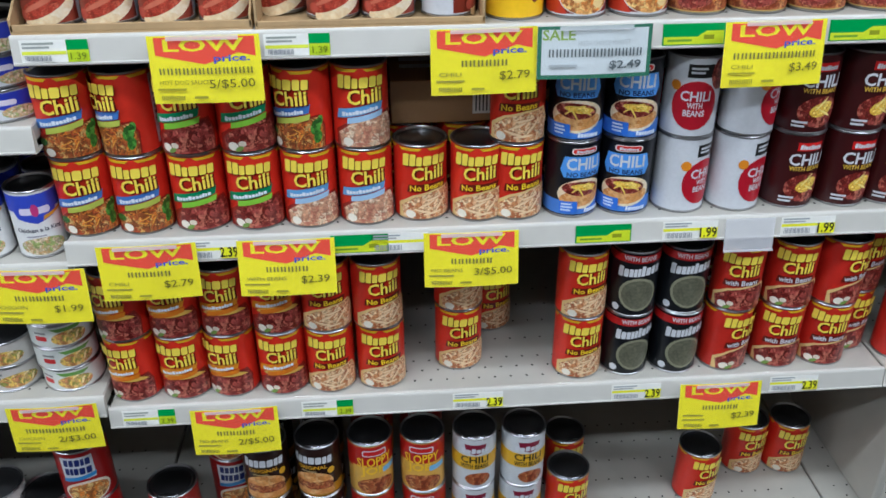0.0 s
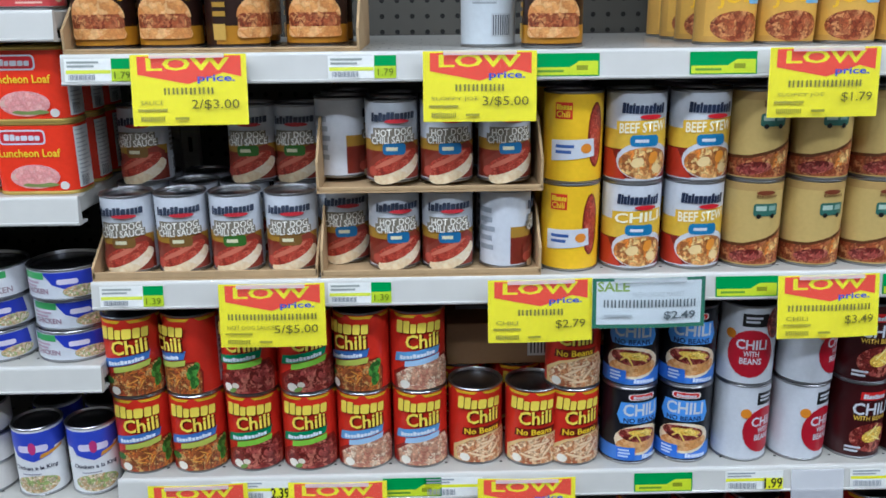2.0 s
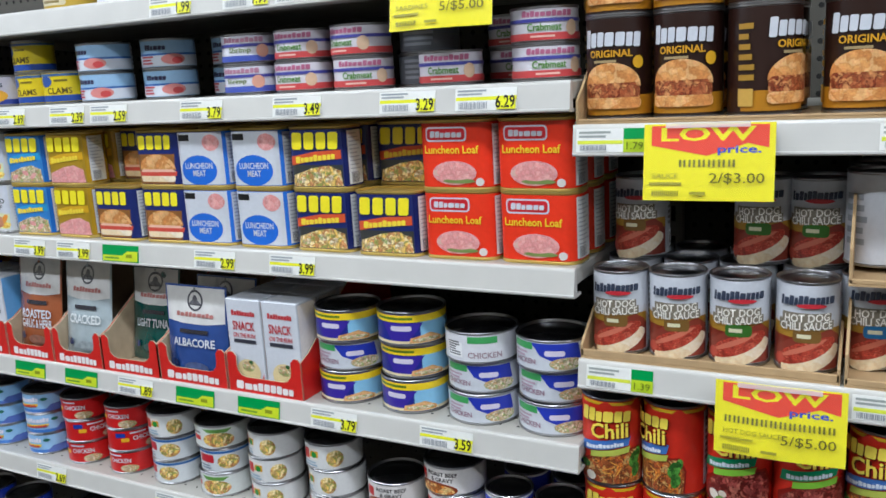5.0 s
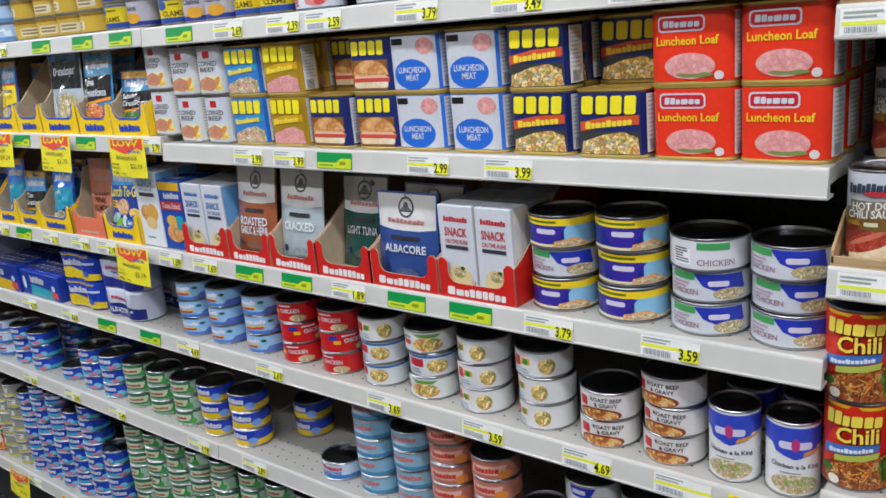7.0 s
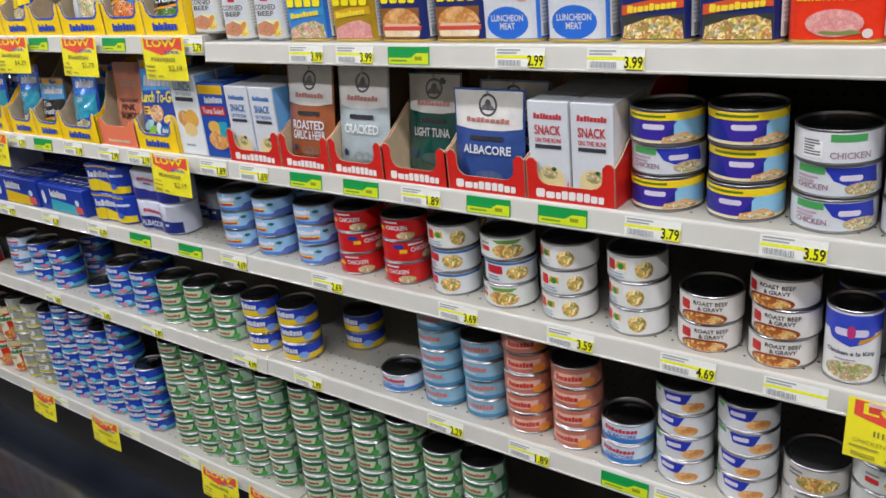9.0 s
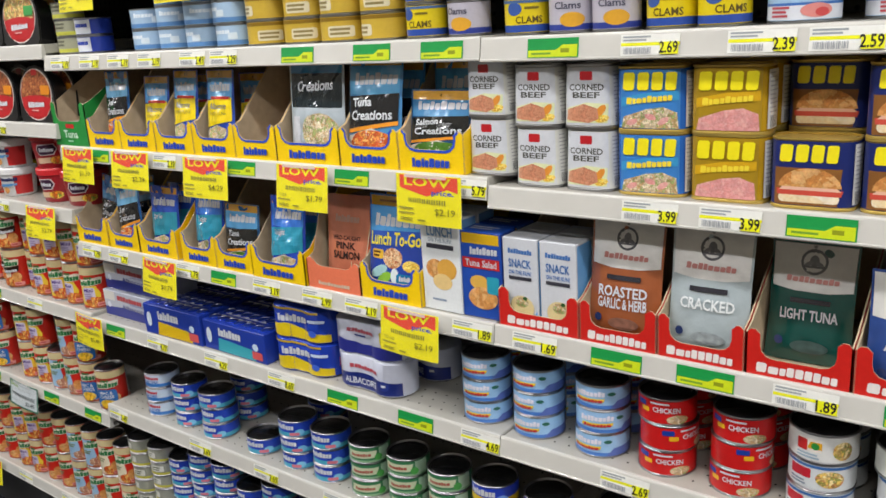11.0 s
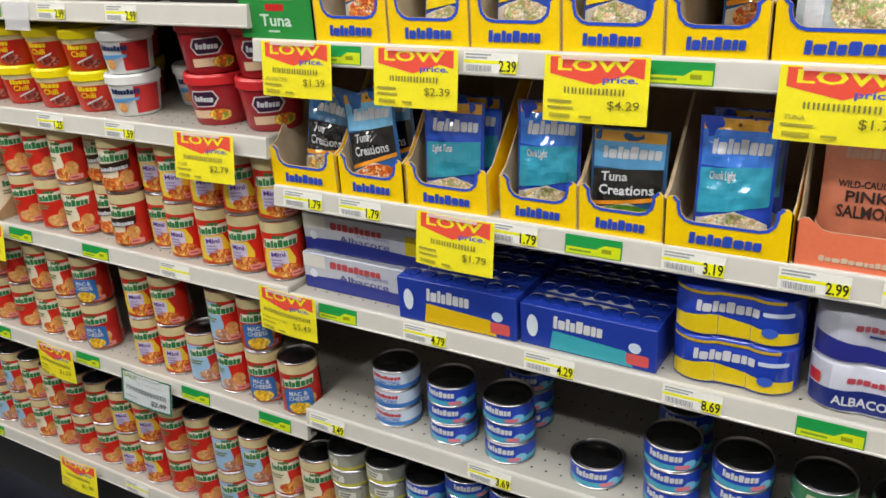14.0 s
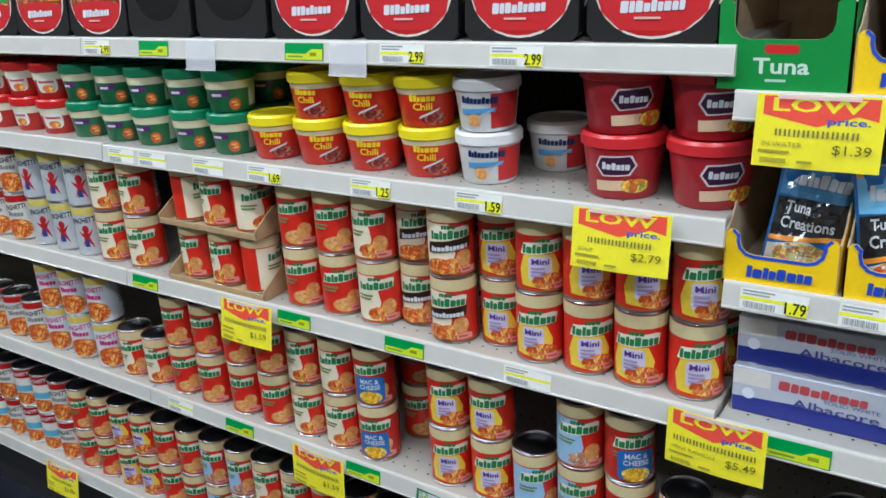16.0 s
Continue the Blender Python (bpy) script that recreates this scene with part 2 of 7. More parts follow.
class Art:
    """Printed shapes in millimetres, u to the right and v up."""

    def __init__(self):
        self.s = []

    def P(self, pts, h):
        self.s.append((pts, None, h))
        return self

    def R(self, u0, v0, u1, v1, h):
        return self.P([(u0, v0), (u1, v0), (u1, v1), (u0, v1)], h)

    def E(self, u, v, ru, rv, h, n=20, a0=0.0, a1=360.0):
        return self.P([(u + ru * math.cos(radians(a0 + (a1 - a0) * k / n)), v + rv * math.sin(radians(a0 + (a1 - a0) * k / n)))
                       for k in range(n if a1 - a0 >= 360 else n + 1)], h)

    def D(self, u, v, ru, rv, deg, h, n=18):
        """A tilted ellipse."""
        c, s = math.cos(radians(deg)), math.sin(radians(deg))
        pts = [(ru * math.cos(2 * math.pi * k / n), rv * math.sin(2 * math.pi * k / n)) for k in range(n)]
        return self.P([(u + c * x - s * y, v + s * x + c * y) for x, y in pts], h)

    def RR(self, u0, v0, u1, v1, r, h):
        pts = []
        for cx, cy, a in ((u1 - r, v1 - r, 0), (u0 + r, v1 - r, 90), (u0 + r, v0 + r, 180), (u1 - r, v0 + r, 270)):
            pts += [(cx + r * math.cos(radians(a + d)), cy + r * math.sin(radians(a + d))) for d in (0, 30, 60, 90)]
        return self.P(pts, h)

    def T(self, text, u0, v0, u1, v1, h, slope=0.0, weight=0.022):
        gv, gf = glyphs(text, weight)
        self.s.append(([(u0 + x * (u1 - u0), v0 + y * (v1 - v0) + slope * (x - 0.5)) for x, y in gv], gf, h))
        return self

    def B(self, n, u0, v0, u1, v1, h, slope=0.0, seed=1, arch=0.0, lean=0.06):
        """A maker's name as a row of plain rounded blocks."""
        rnd = random.Random(seed * 77 + n)
        ws = [rnd.uniform(0.7, 1.3) for _ in range(n)]
        tot = sum(ws)
        u = u0
        for i, w in enumerate(ws):
            du = w / tot * (u1 - u0)
            x = ((u + du / 2) - (u0 + u1) / 2) / (u1 - u0)
            tall = 1.0 if i == 0 or n <= 5 else rnd.choice((0.74, 0.78, 0.76, 0.96))
            dv = slope * x - arch * 4 * x * x
            gap = 0.10 if n <= 5 else 0.07
            e, b, f = u + du * gap, v0 + dv, u + du * (1 - gap)
            g = b + (v1 - v0) * tall
            k, s = min(f - e, g - b) * 0.15, (g - b) * lean
            self.P([(e + k, b), (f - k, b), (f, b + k), (f + s, g - k), (f - k + s, g), (e + k + s, g), (e + s, g - k), (e, b + k)], h)
            u += du
        return self

    def C(self, n, u0, v0, u1, v1, h):
        """A name in thin strokes as a row of even narrow bars."""
        du = (u1 - u0) / n
        for i in range(n):
            for e in (0.14, 0.6):
                self.R(u0 + du * (i + e), v0, u0 + du * (i + e + 0.22), v1, h)
        return self

    def L(self, n, u0, v0, u1, v1, h, seed=3):
        """Small print as plain bars."""
        rnd = random.Random(seed)
        step = (v1 - v0) / n
        for i in range(n):
            self.R(u0, v0 + i * step + step * 0.25, u0 + (u1 - u0) * rnd.uniform(0.6, 1.0), v0 + (i + 1) * step - step * 0.2, h)
        return self

    def emit(self, mb, where, cut=0.0, lift=0.00022, cutv=0.0, raised=0.0):
        """Adds the shapes to mb; where(u, v, lift) gives the place in metres."""
        for k, (pts, faces, h) in enumerate(self.s):
            material = ink(h) if isinstance(h, str) else h
            d = lift * (1 + 0.35 * k) + (raised if faces else 0.0)
            if faces is None:
                bm = bmesh.new()
                bm.faces.new([bm.verts.new((u, v, 0)) for u, v in pts])
                if cut:
                    a, b = min(p[0] for p in pts), max(p[0] for p in pts)
                    c = math.floor(a / cut) * cut + cut
                    while c < b - 1e-6:
                        bmesh.ops.bisect_plane(bm, geom=bm.verts[:] + bm.edges[:] + bm.faces[:], plane_co=(c, 0, 0), plane_no=(1, 0, 0))
                        c += cut
                if cutv:
                    a, b = min(p[1] for p in pts), max(p[1] for p in pts)
                    c = math.floor(a / cutv) * cutv + cutv
                    while c < b - 1e-6:
                        bmesh.ops.bisect_plane(bm, geom=bm.verts[:] + bm.edges[:] + bm.faces[:], plane_co=(0, c, 0), plane_no=(0, 1, 0))
                        c += cutv
                bm.verts.index_update()
                vs = [(v.co.x, v.co.y) for v in bm.verts]
                fs = [tuple(v.index for v in f.verts) for f in bm.faces]
                bm.free()
            else:
                vs, fs = pts, faces
                a, b = min(p[0] for p in pts), max(p[0] for p in pts)
                if cut and b - a > cut:
                    bm = bmesh.new()
                    bv = [bm.verts.new((u, v, 0)) for u, v in pts]
                    for f in faces:
                        if bm.faces.get([bv[j] for j in f]) is None:
                            bm.faces.new([bv[j] for j in f])
                    c = math.floor(a / cut) * cut + cut
                    while c < b - 1e-6:
                        bmesh.ops.bisect_plane(bm, geom=bm.verts[:] + bm.edges[:] + bm.faces[:], plane_co=(c, 0, 0), plane_no=(1, 0, 0))
                        c += cut
                    if cutv:
                        a, b = min(p[1] for p in pts), max(p[1] for p in pts)
                        c = math.floor(a / cutv) * cutv + cutv
                        while c < b - 1e-6:
                            bmesh.ops.bisect_plane(bm, geom=bm.verts[:] + bm.edges[:] + bm.faces[:], plane_co=(0, c, 0), plane_no=(0, 1, 0))
                            c += cutv
                    bm.verts.index_update()
                    vs = [(v.co.x, v.co.y) for v in bm.verts]
                    fs = [tuple(v.index for v in f.verts) for f in bm.faces]
                    bm.free()
            i, s = len(mb.v), mb.slot(material)
            mb.v += [where(u / 1000, v / 1000, d) for u, v in vs]
            for f in fs:
                mb.f.append(tuple(i + j for j in f))
                mb.m.append(s)


def round_can(r):
    def where(u, v, d):
        a = u / r
        return ((r + d) * math.sin(a), -(r + d) * math.cos(a), v)
    return where


def flat_front(y):
    return lambda u, v, d: (u, y - d, v)


# ---- the closed hall ----
X0, X1, Y0, Y1 = -9.0, 5.0, -2.6, 0.62


def slab(name, a, b, material, label, category):
    mb = MB()
    mb.box(a, b, material)
    return thing(name, mb, label, category, kind="structure")


slab("floor", (X0, Y0, -0.1), (X1, Y1, 0), FLOOR, "dark polished vinyl shop floor", "floor")
slab("ceiling", (X0, Y0, CEILING_Z), (X1, Y1, CEILING_Z + 0.1), TILE, "off-white ceiling of the shop aisle", "ceiling")
slab("wall_north", (X0, 0.52, 0), (X1, Y1, CEILING_Z), PAINT, "pale painted wall behind the shelving", "wall")
# Unseen stand-in for the opposite shelving; its tone sets the bounced light.
slab("stand_in_wall_south", (X0, Y0 - 0.12, 0), (X1, Y0, CEILING_Z), PAINT, "unseen plain wall standing in for the shelving across the aisle", "wall")
slab("wall_west", (X0 - 0.12, Y0, 0), (X0, Y1, CEILING_Z), PAINT, "pale painted end wall", "wall")
slab("wall_east", (X1, Y0, 0), (X1 + 0.12, Y1, CEILING_Z), PAINT, "pale painted end wall", "wall")

# fluorescent fittings in two rows along the aisle
for lx in (-7.2, -5.4, -3.6, -1.8, 0.0, 1.8, 3.6):
    for ly in (-1.85, -0.85):
        mb = MB()
        mb.box((-0.6, -0.1, 0), (0.6, 0.1, 0.05), FRAME, 0.006)
        lamp = thing("ceiling_light", mb, "white fluorescent ceiling fitting with a long diffuser", "ceiling light", "ceiling lights", at=pose(lx, ly, CEILING_Z - 0.052))
        mb = MB()
        mb.box((-0.58, -0.08, -0.02), (0.58, 0.08, -0.002), TUBE, 0.006)
        part("diffuser", mb, lamp, "glowing white diffuser")
        data = bpy.data.lights.new("fluorescent", "AREA")
        data.shape, data.size, data.size_y, data.energy = "RECTANGLE", 1.1, 0.14, LAMP_POWER
        data.color = (0.965, 0.985, 1.0)
        tube = new("fluorescent", data)
        tube.matrix_basis = pose(lx, ly, CEILING_Z - 0.085)

# ---- gondola shelving ----
DEPTH = 0.46
BAYS = {
    "next": (1.22, 2.44, (1.390, 1.113, 0.834, 0.545), 1.66),
    "chili": (0.0, 1.22, (1.390, 1.113, 0.834, 0.545), 1.66),
    "meat": (-1.22, 0.0, (1.585, 1.440, 1.223, 1.000, 0.803, 0.568), 1.75),
    "tuna": (-2.44, -1.22, (1.610, 1.442, 1.235, 1.000, 0.803, 0.566), 1.80),
    "pasta": (-3.66, -2.44, (1.630, 1.468, 1.285, 1.078, 0.812, 0.532), 1.80),
    "pasta_far": (-4.88, -3.66, (1.630, 1.468, 1.285, 1.080, 0.812, 0.532), 1.80),
    "far": (-6.10, -4.88, (1.630, 1.468, 1.285, 1.080, 0.812, 0.532), 1.80),
}
BASE_Z = 0.200
STRIP_H = 0.034


def shelf_board(w, depth):
    """A sheet-steel shelf with a rolled front and folded sides; its top is at z = 0, its front at y = 0."""
    mb = MB()
    mb.box((0.002, 0.004, -0.022), (w - 0.002, depth, 0.0), STEEL, 0.002)
    mb.extrude([(0.004, -0.022), (0.05, -0.022), (depth, -0.05), (depth, -0.022)], 0.004, 0.016, STEEL)
    mb.extrude([(0.004, -0.022), (0.05, -0.022), (depth, -0.05), (depth, -0.022)], w - 0.016, w - 0.004, STEEL)
    return mb


def shelf_strip(w):
    """The price channel: a smooth moulding that leans back, with a rounded lower lip."""
    mb = MB()
    h = STRIP_H
    prof = [(0.004, 0.0005), (0.0, 0.0005), (-0.0015, -0.001), (-0.002, -0.004), (-0.0062, -h + 0.004), (-0.0074, -h + 0.003), (-0.0074, -h + 0.001), (-0.006, -h - 0.0005),
            (0.004, -h - 0.001), (0.02, -h - 0.001), (0.02, -h + 0.002), (0.006, -h + 0.003)]
    mb.extrude(prof, 0.001, w - 0.001, STRIP)
    return mb


def shelf_holes(w, depth):
    mb = MB()
    r = 0.0021
    for row, y in enumerate([0.028, 0.053, 0.078, 0.128, 0.178, 0.228, 0.278]):
        for i in range(int((w - 0.06) / 0.0254)):
            cx = 0.035 + i * 0.0254 + (row % 2) * 0.0127
            mb.face([(cx + r * math.cos(k * 1.0472), y + r * math.sin(k * 1.0472), 0.0006) for k in range(6)], DARK)
    return mb


def peg_panel(w, h):
    mb = MB()
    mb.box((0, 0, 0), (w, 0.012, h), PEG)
    return mb


def peg_holes(w, h):
    mb = MB()
    r = 0.0042
    for i in range(int(w / 0.0254)):
        for j in range(int(h / 0.0254)):
            cx, cz = 0.02 + i * 0.0254, 0.02 + j * 0.0254
            mb.face([(cx + r * math.cos(k * 0.7854), -0.0006, cz + r * math.sin(-k * 0.7854)) for k in range(8)], DARK)
    return mb


W = 1.22
MESH_BOARD, MESH_STRIP, MESH_HOLES = shelf_board(W, DEPTH).mesh("shelf"), shelf_strip(W).mesh("price_channel", 40), shelf_holes(W, DEPTH).mesh("perforation")
for bay, (xa, xb, tops, height) in BAYS.items():
    unit = tagged(new("gondola_shelving"), "off-white steel supermarket shelving bay stocked with packaged food", "shelving", "shelving bays along the aisle")
    unit.matrix_basis = pose(xa, 0, 0)
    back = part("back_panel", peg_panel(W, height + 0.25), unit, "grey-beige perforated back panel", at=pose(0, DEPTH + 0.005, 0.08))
    part("perforation", peg_holes(W, height + 0.2), back)["kind"] = "stuff"
    mb = MB()
    mb.box((0.0, 0.03, 0.0), (W, DEPTH, BASE_Z - 0.03), KICK)
    part("kick_plate", mb, unit, "black kick plate")
    for ux in (0.0, W - 0.03):
        mb = MB()
        mb.box((ux, DEPTH - 0.012, 0.05), (ux + 0.03, DEPTH + 0.004, height + 0.35), STEEL, 0.002)
        for k in range(int(height / 0.05)):
            mb.box((ux + 0.012, DEPTH - 0.0126, 0.1 + k * 0.05), (ux + 0.018, DEPTH - 0.0119, 0.125 + k * 0.05), DARK)
        part("upright", mb, unit)
    for z in (*tops, BASE_Z):
        board = part("shelf", MESH_BOARD, unit, at=pose(0, 0, z))
        part("price_channel", MESH_STRIP, board)
        part("perforation", MESH_HOLES, board)["kind"] = "stuff"
mb = MB()
mb.box((1.284, 0.01, BASE_Z + 0.001), (1.302, DEPTH - 0.02, 0.545 - 0.052), STEEL, 0.003)
tagged(thing("divider_panel", mb, "off-white steel end panel between two shelving bays", "panel"), kind="structure")

# ---- kinds of goods ----
KINDS = {}
RND = random.Random(11)


def keep(key, ob):
    """Stores a finished thing as the model from which the others are copied; it is placed by put()."""
    KINDS[key] = [ob, False]


def put(key, x, y, z, rot=0.0, tilt=0.0, roll=0.0):
    ob, used = KINDS[key]
    m = pose(x, y, z, tilt, roll, rot)
    if used:
        ob = copy_thing(ob, m)
    else:
        ob.matrix_basis = m
        KINDS[key][1] = True
    return ob


SIZE = {}


def can(key, d, h, base, art, label, name="food_can", lid=None, rim=None):
    """A tin can: metal body with rolled rims, a printed paper sleeve and a ringed lid. Sizes in millimetres."""
    r, hh = d / 2000, h / 1000
    rim = rim or TIN
    mb = MB()
    mb.disc(r - 0.004, 0.0003, 28, rim, up=False)
    mb.lathe([(r - 0.004, 0.0003), (r - 0.0008, 0.0), (r, 0.0008), (r, 0.002), (r - 0.0014, 0.003), (r - 0.0014, hh - 0.003), (r, hh - 0.002),
              (r, hh - 0.0008), (r - 0.0008, hh), (r - 0.0022, hh), (r - 0.003, hh - 0.001), (r - 0.0032, hh - 0.004)], 28, rim)
    ob = thing(name, mb, label, "food can", "tinned food on the shelves", smooth=40)
    mb = MB()
    rs = r - 0.0009
    mb.lathe([(rs, 0.0032), (rs, hh - 0.0032)], 28, ink(base))
    a = Art()
    art(a, h)
    a.emit(mb, round_can(rs), cut=5.0)
    me = mb.mesh("label")
    me.polygons.foreach_set("use_smooth", [True] * len(me.polygons))
    part("label", me, ob, "printed paper label")
    mb = MB()
    z = hh - 0.004
    k = r - 0.0032
    mb.lathe([(k, z), (k * 0.88, z - 0.0004), (k * 0.84, z + 0.0006), (k * 0.66, z + 0.0004), (k * 0.62, z + 0.001), (k * 0.02, z + 0.0009)], 28, lid or LIDTIN_SHADED)
    mb.disc(k * 0.02, z + 0.0009, 28, lid or LIDTIN_SHADED)
    part("lid", mb, ob, "ringed metal lid", smooth=30)
    SIZE[key] = (d / 1000, hh)
    keep(key, ob)


def stack(key, x, z, n=1, rows=1, y=0.012, rot=None, spread=14, back=None):
    """Columns of cans, n high and rows deep, their fronts y behind the shelf's edge."""
    d, h = SIZE[key]
    for row in range(rows):
        for k in range(n):
            a = (RND.uniform(-spread, spread) + (24 if x < -2.44 else 12 if x < 0 else 0) if rot is None else rot + RND.uniform(-5, 5))
            put(key if row == 0 or back is None else back, x + RND.uniform(-0.0015, 0.0015), y + d / 2 + row * (d + 0.002) + RND.uniform(0, 0.003), z + k * h + 0.0006, a)


RED, YEL, WHT, BLK = "d6301e", "f0cc24", "d0d3d9", "1a1a1a"
F_BEEF = food("beef", ["8a4424", "a8603a", "c0824e", "7a3218", "9a4e2a"], 190)
F_BEAN = food("beans", ["8a3430", "a04a42", "74241e", "b86a58", "5e1812"], 190)
F_VEG = food("turkey", ["8a4a26", "b0602e", "6e3a1c", "d07a2a", "a04624", "c8a060"], 230)
F_LEAF = food("leaf", ["3e7a2a", "5a9a3c", "2c5a20"], 160)
F_CHICK = food("chicken", ["d0a888", "b8846a", "e0c8ac", "b47660", "c8987a"], 190)
F_NOODLE = food("noodle", ["e0b88c", "c88a5a", "e8cca4", "a8603a"], 230)
F_PASTA = food("pasta", ["d06428", "e08a3c", "b84a1c", "e8b060", "c85424"], 190)
F_STEW = food("stew", ["b8743a", "d09a5a", "e0bc78", "985a2c", "d88030"], 170)
F_DOG = food("hotdog", ["b04432", "983024", "c05c46", "a83a2a"], 240)
F_BUN = food("bun", ["d89a58", "e0ac70", "cc8848"], 110, 0.4)
F_ROLL = food("roll", ["ecd9b8", "e8d2aa", "eedfc4"], 60, 0.25)
F_TUNA = food("tuna", ["e0d2b4", "c8b494", "c09c6c", "98a864"], 210)
F_MEAT = food("ham", ["e09c98", "dc9490", "e4a8a2"], 130, 0.3)
F_MIX = food("mix", ["b07c48", "e0bc74", "95964a", "ecd8a0", "c88a58", "e4c060"], 190)
F_CORN = food("corn", ["e8c44c", "d8aa38", "f4dc78"], 260)


def nutrition(a, h, u0, u1, bg=WHT):
    a.R(u0, 10, u1, h - 10, bg)
    a.L(7, u0 + 3, 38, u1 - 3, h - 16, "8a8a8a", 5)
    a.R(u0 + 4, 13, u1 - 6, 32, "f4f4f4")
    for k in range(6):
        a.R(u0 + 6 + k * 2.6, 15, u0 + 7.2 + k * 2.6, 30, BLK)


def chili_art(banner, pic, word="", wordcol=YEL, ban2=None):
    def art(a, h):
        for u in (-100, -60, -20, 20, 60, 100):
            a.P([(u - 17, 109), (u - 12, 105), (u + 12, 105), (u + 17, 109)], "e0b41c")
        nutrition(a, h, 74, 104)
        bowl = "e0c080" if not banner else "8a1e14"
        a.P([(-38, 4), (46, 4), (48, 34), (40, 50), (14, 48), (-16, 40), (-38, 26)], bowl)
        a.P([(-30, 4), (44, 4), (46, 32), (38, 47), (14, 45), (-14, 37), (-34, 22)], pic)
        if pic is F_VEG:
            for u, v, r in ((34, 34, 11), (36, 20, 9), (-30, 24, 9), (40, 42, 7)):
                a.D(u, v, r, r * 0.6, 40 + u, F_LEAF)
            for u, v, t in ((4, 24, 20), (10, 30, -30), (14, 20, 60), (0, 18, -10)):
                a.D(u, v, 7, 0.7, t, "e0a040")
        if pic is F_NOODLE:
            for u, v, t in ((2, 26, 25), (12, 34, 10), (-4, 16, -15), (22, 24, 50), (10, 12, 5)):
                a.D(u, v, 13, 1.7, t, "ecd0a8")
        if banner == "e0901c":
            a.E(6, 34, 36, 15, "d8b050", 20, 20, 160)
        a.E(-20, 11, 7, 6, "ece6d8")
        if pic is F_BEAN:
            a.E(-8, 15, 5, 4, "dcd2c0").D(-12, 8, 6, 3, 30, "7a9a4a")
        if banner:
            a.P([(-35, 42), (26, 54), (29, 66), (-32, 55)], banner)
            a.P([(-20, 36), (26, 45), (28, 53), (-19, 44)], ban2 or "b8c050")
            a.B(11, -27, 50, 20, 56, "dfe6f0", 9, 7)
        if word:
            a.P([(-24, 45), (30, 49), (32, 60), (-22, 56)], "6a1e14")
            a.T(word, -20, 48, 27, 57, wordcol, 4)
        a.B(6, -29, 84, 29, 102, "5a140c", 2, 4)
        a.B(6, -30, 85, 28, 103, "f4da50", 2, 4)
        a.T("Chili", -15, 63, 27, 83, "5a140c", 3)
        a.T("Chili", -17, 64, 25, 84, "f4da50", 3)
    return art


RED_CAN = "red chili can with yellow lettering and a "
can("chili_turkey", 76, 113, RED, chili_art("4a78c0", F_VEG), RED_CAN + "turkey picture", "chili_can")
can("chili_veg", 76, 113, RED, chili_art("1c8a5a", F_BEAN, ban2="8ac83c"), RED_CAN + "green banner", "chili_can")
can("chili_chicken", 76, 113, RED, chili_art("6aa4d8", F_CHICK, ban2="a8c8e8"), RED_CAN + "pale chicken picture", "chili_can")
can("chili_plain", 76, 113, RED, chili_art(None, F_NOODLE, "No Beans"), RED_CAN + "pasta picture, no beans", "chili_can")
can("chili_hot", 76, 113, RED, chili_art("e0901c", F_BEAN, ban2="d87a18"), RED_CAN + "orange banner", "chili_can")
can("chili_beans", 76, 113, "c22a1e", chili_art(None, F_BEAN, "with Beans", WHT), RED_CAN + "dark bean picture", "chili_can")


def manwich_art(a, h):
    a.R(-60, 5, 60, 26, "b07818")
    nutrition(a, h, 66, 100, "2a1812")
    a.L(6, -62, 34, -44, 96, "a8802c", 6)
    a.R(-62, 10, -46, 28, "c8a04a")
    a.B(7, -33, 80, 33, 100, WHT, 0, 6, 2)
    a.T("ORIGINAL", -24, 68, 24, 76, "d8a020")
    a.L(1, -18, 61, 18, 66, "a8946a")
    a.E(0, 36, 33, 26, F_BUN, 24, 0, 180)
    a.RR(-32, 20, 32, 40, 6, F_BEEF)
    a.RR(-33, 12, 33, 24, 5, F_BUN)
    a.E(30, 62, 6, 7, "d8a41e")


can("manwich", 76, 113, "2a1610", manwich_art, "dark brown sauce can with a sandwich picture", "sauce_can")


def sloppy_art(a, h):
    a.R(-119, 60, 119, 108, "b01c16")
    a.R(-40, 10, 44, 66, "d8a84a")
    a.RR(-20, 88, 22, 101, 4, WHT)
    a.RR(-18, 90, 20, 99, 3, "c81e1e")
    a.T("SLOPPY", -30, 66, 32, 86, "f0c020", 4)
    a.T("JOE", -24, 44, 18, 65, "f0c020", 4)
    a.RR(14, 48, 44, 60, 3, "7ab4dc")
    a.E(2, 22, 34, 18, F_BEEF)


can("sloppy", 76, 113, "c89a48", sloppy_art, "red and gold sloppy joe sauce can", "sauce_can")


def blank_back_art(a, h):
    a.L(8, -26, 50, 10, h - 16, "9aa0a4", 5)
    a.R(-2, 12, 26, 40, "b8bcc0")
    for k in range(8):
        a.R(k * 3, 14, k * 3 + 1.4, 38, "40444a")


can("white_back", 70, 102, "c6ccd0", blank_back_art, "white can turned to show its back panel", "sauce_can")


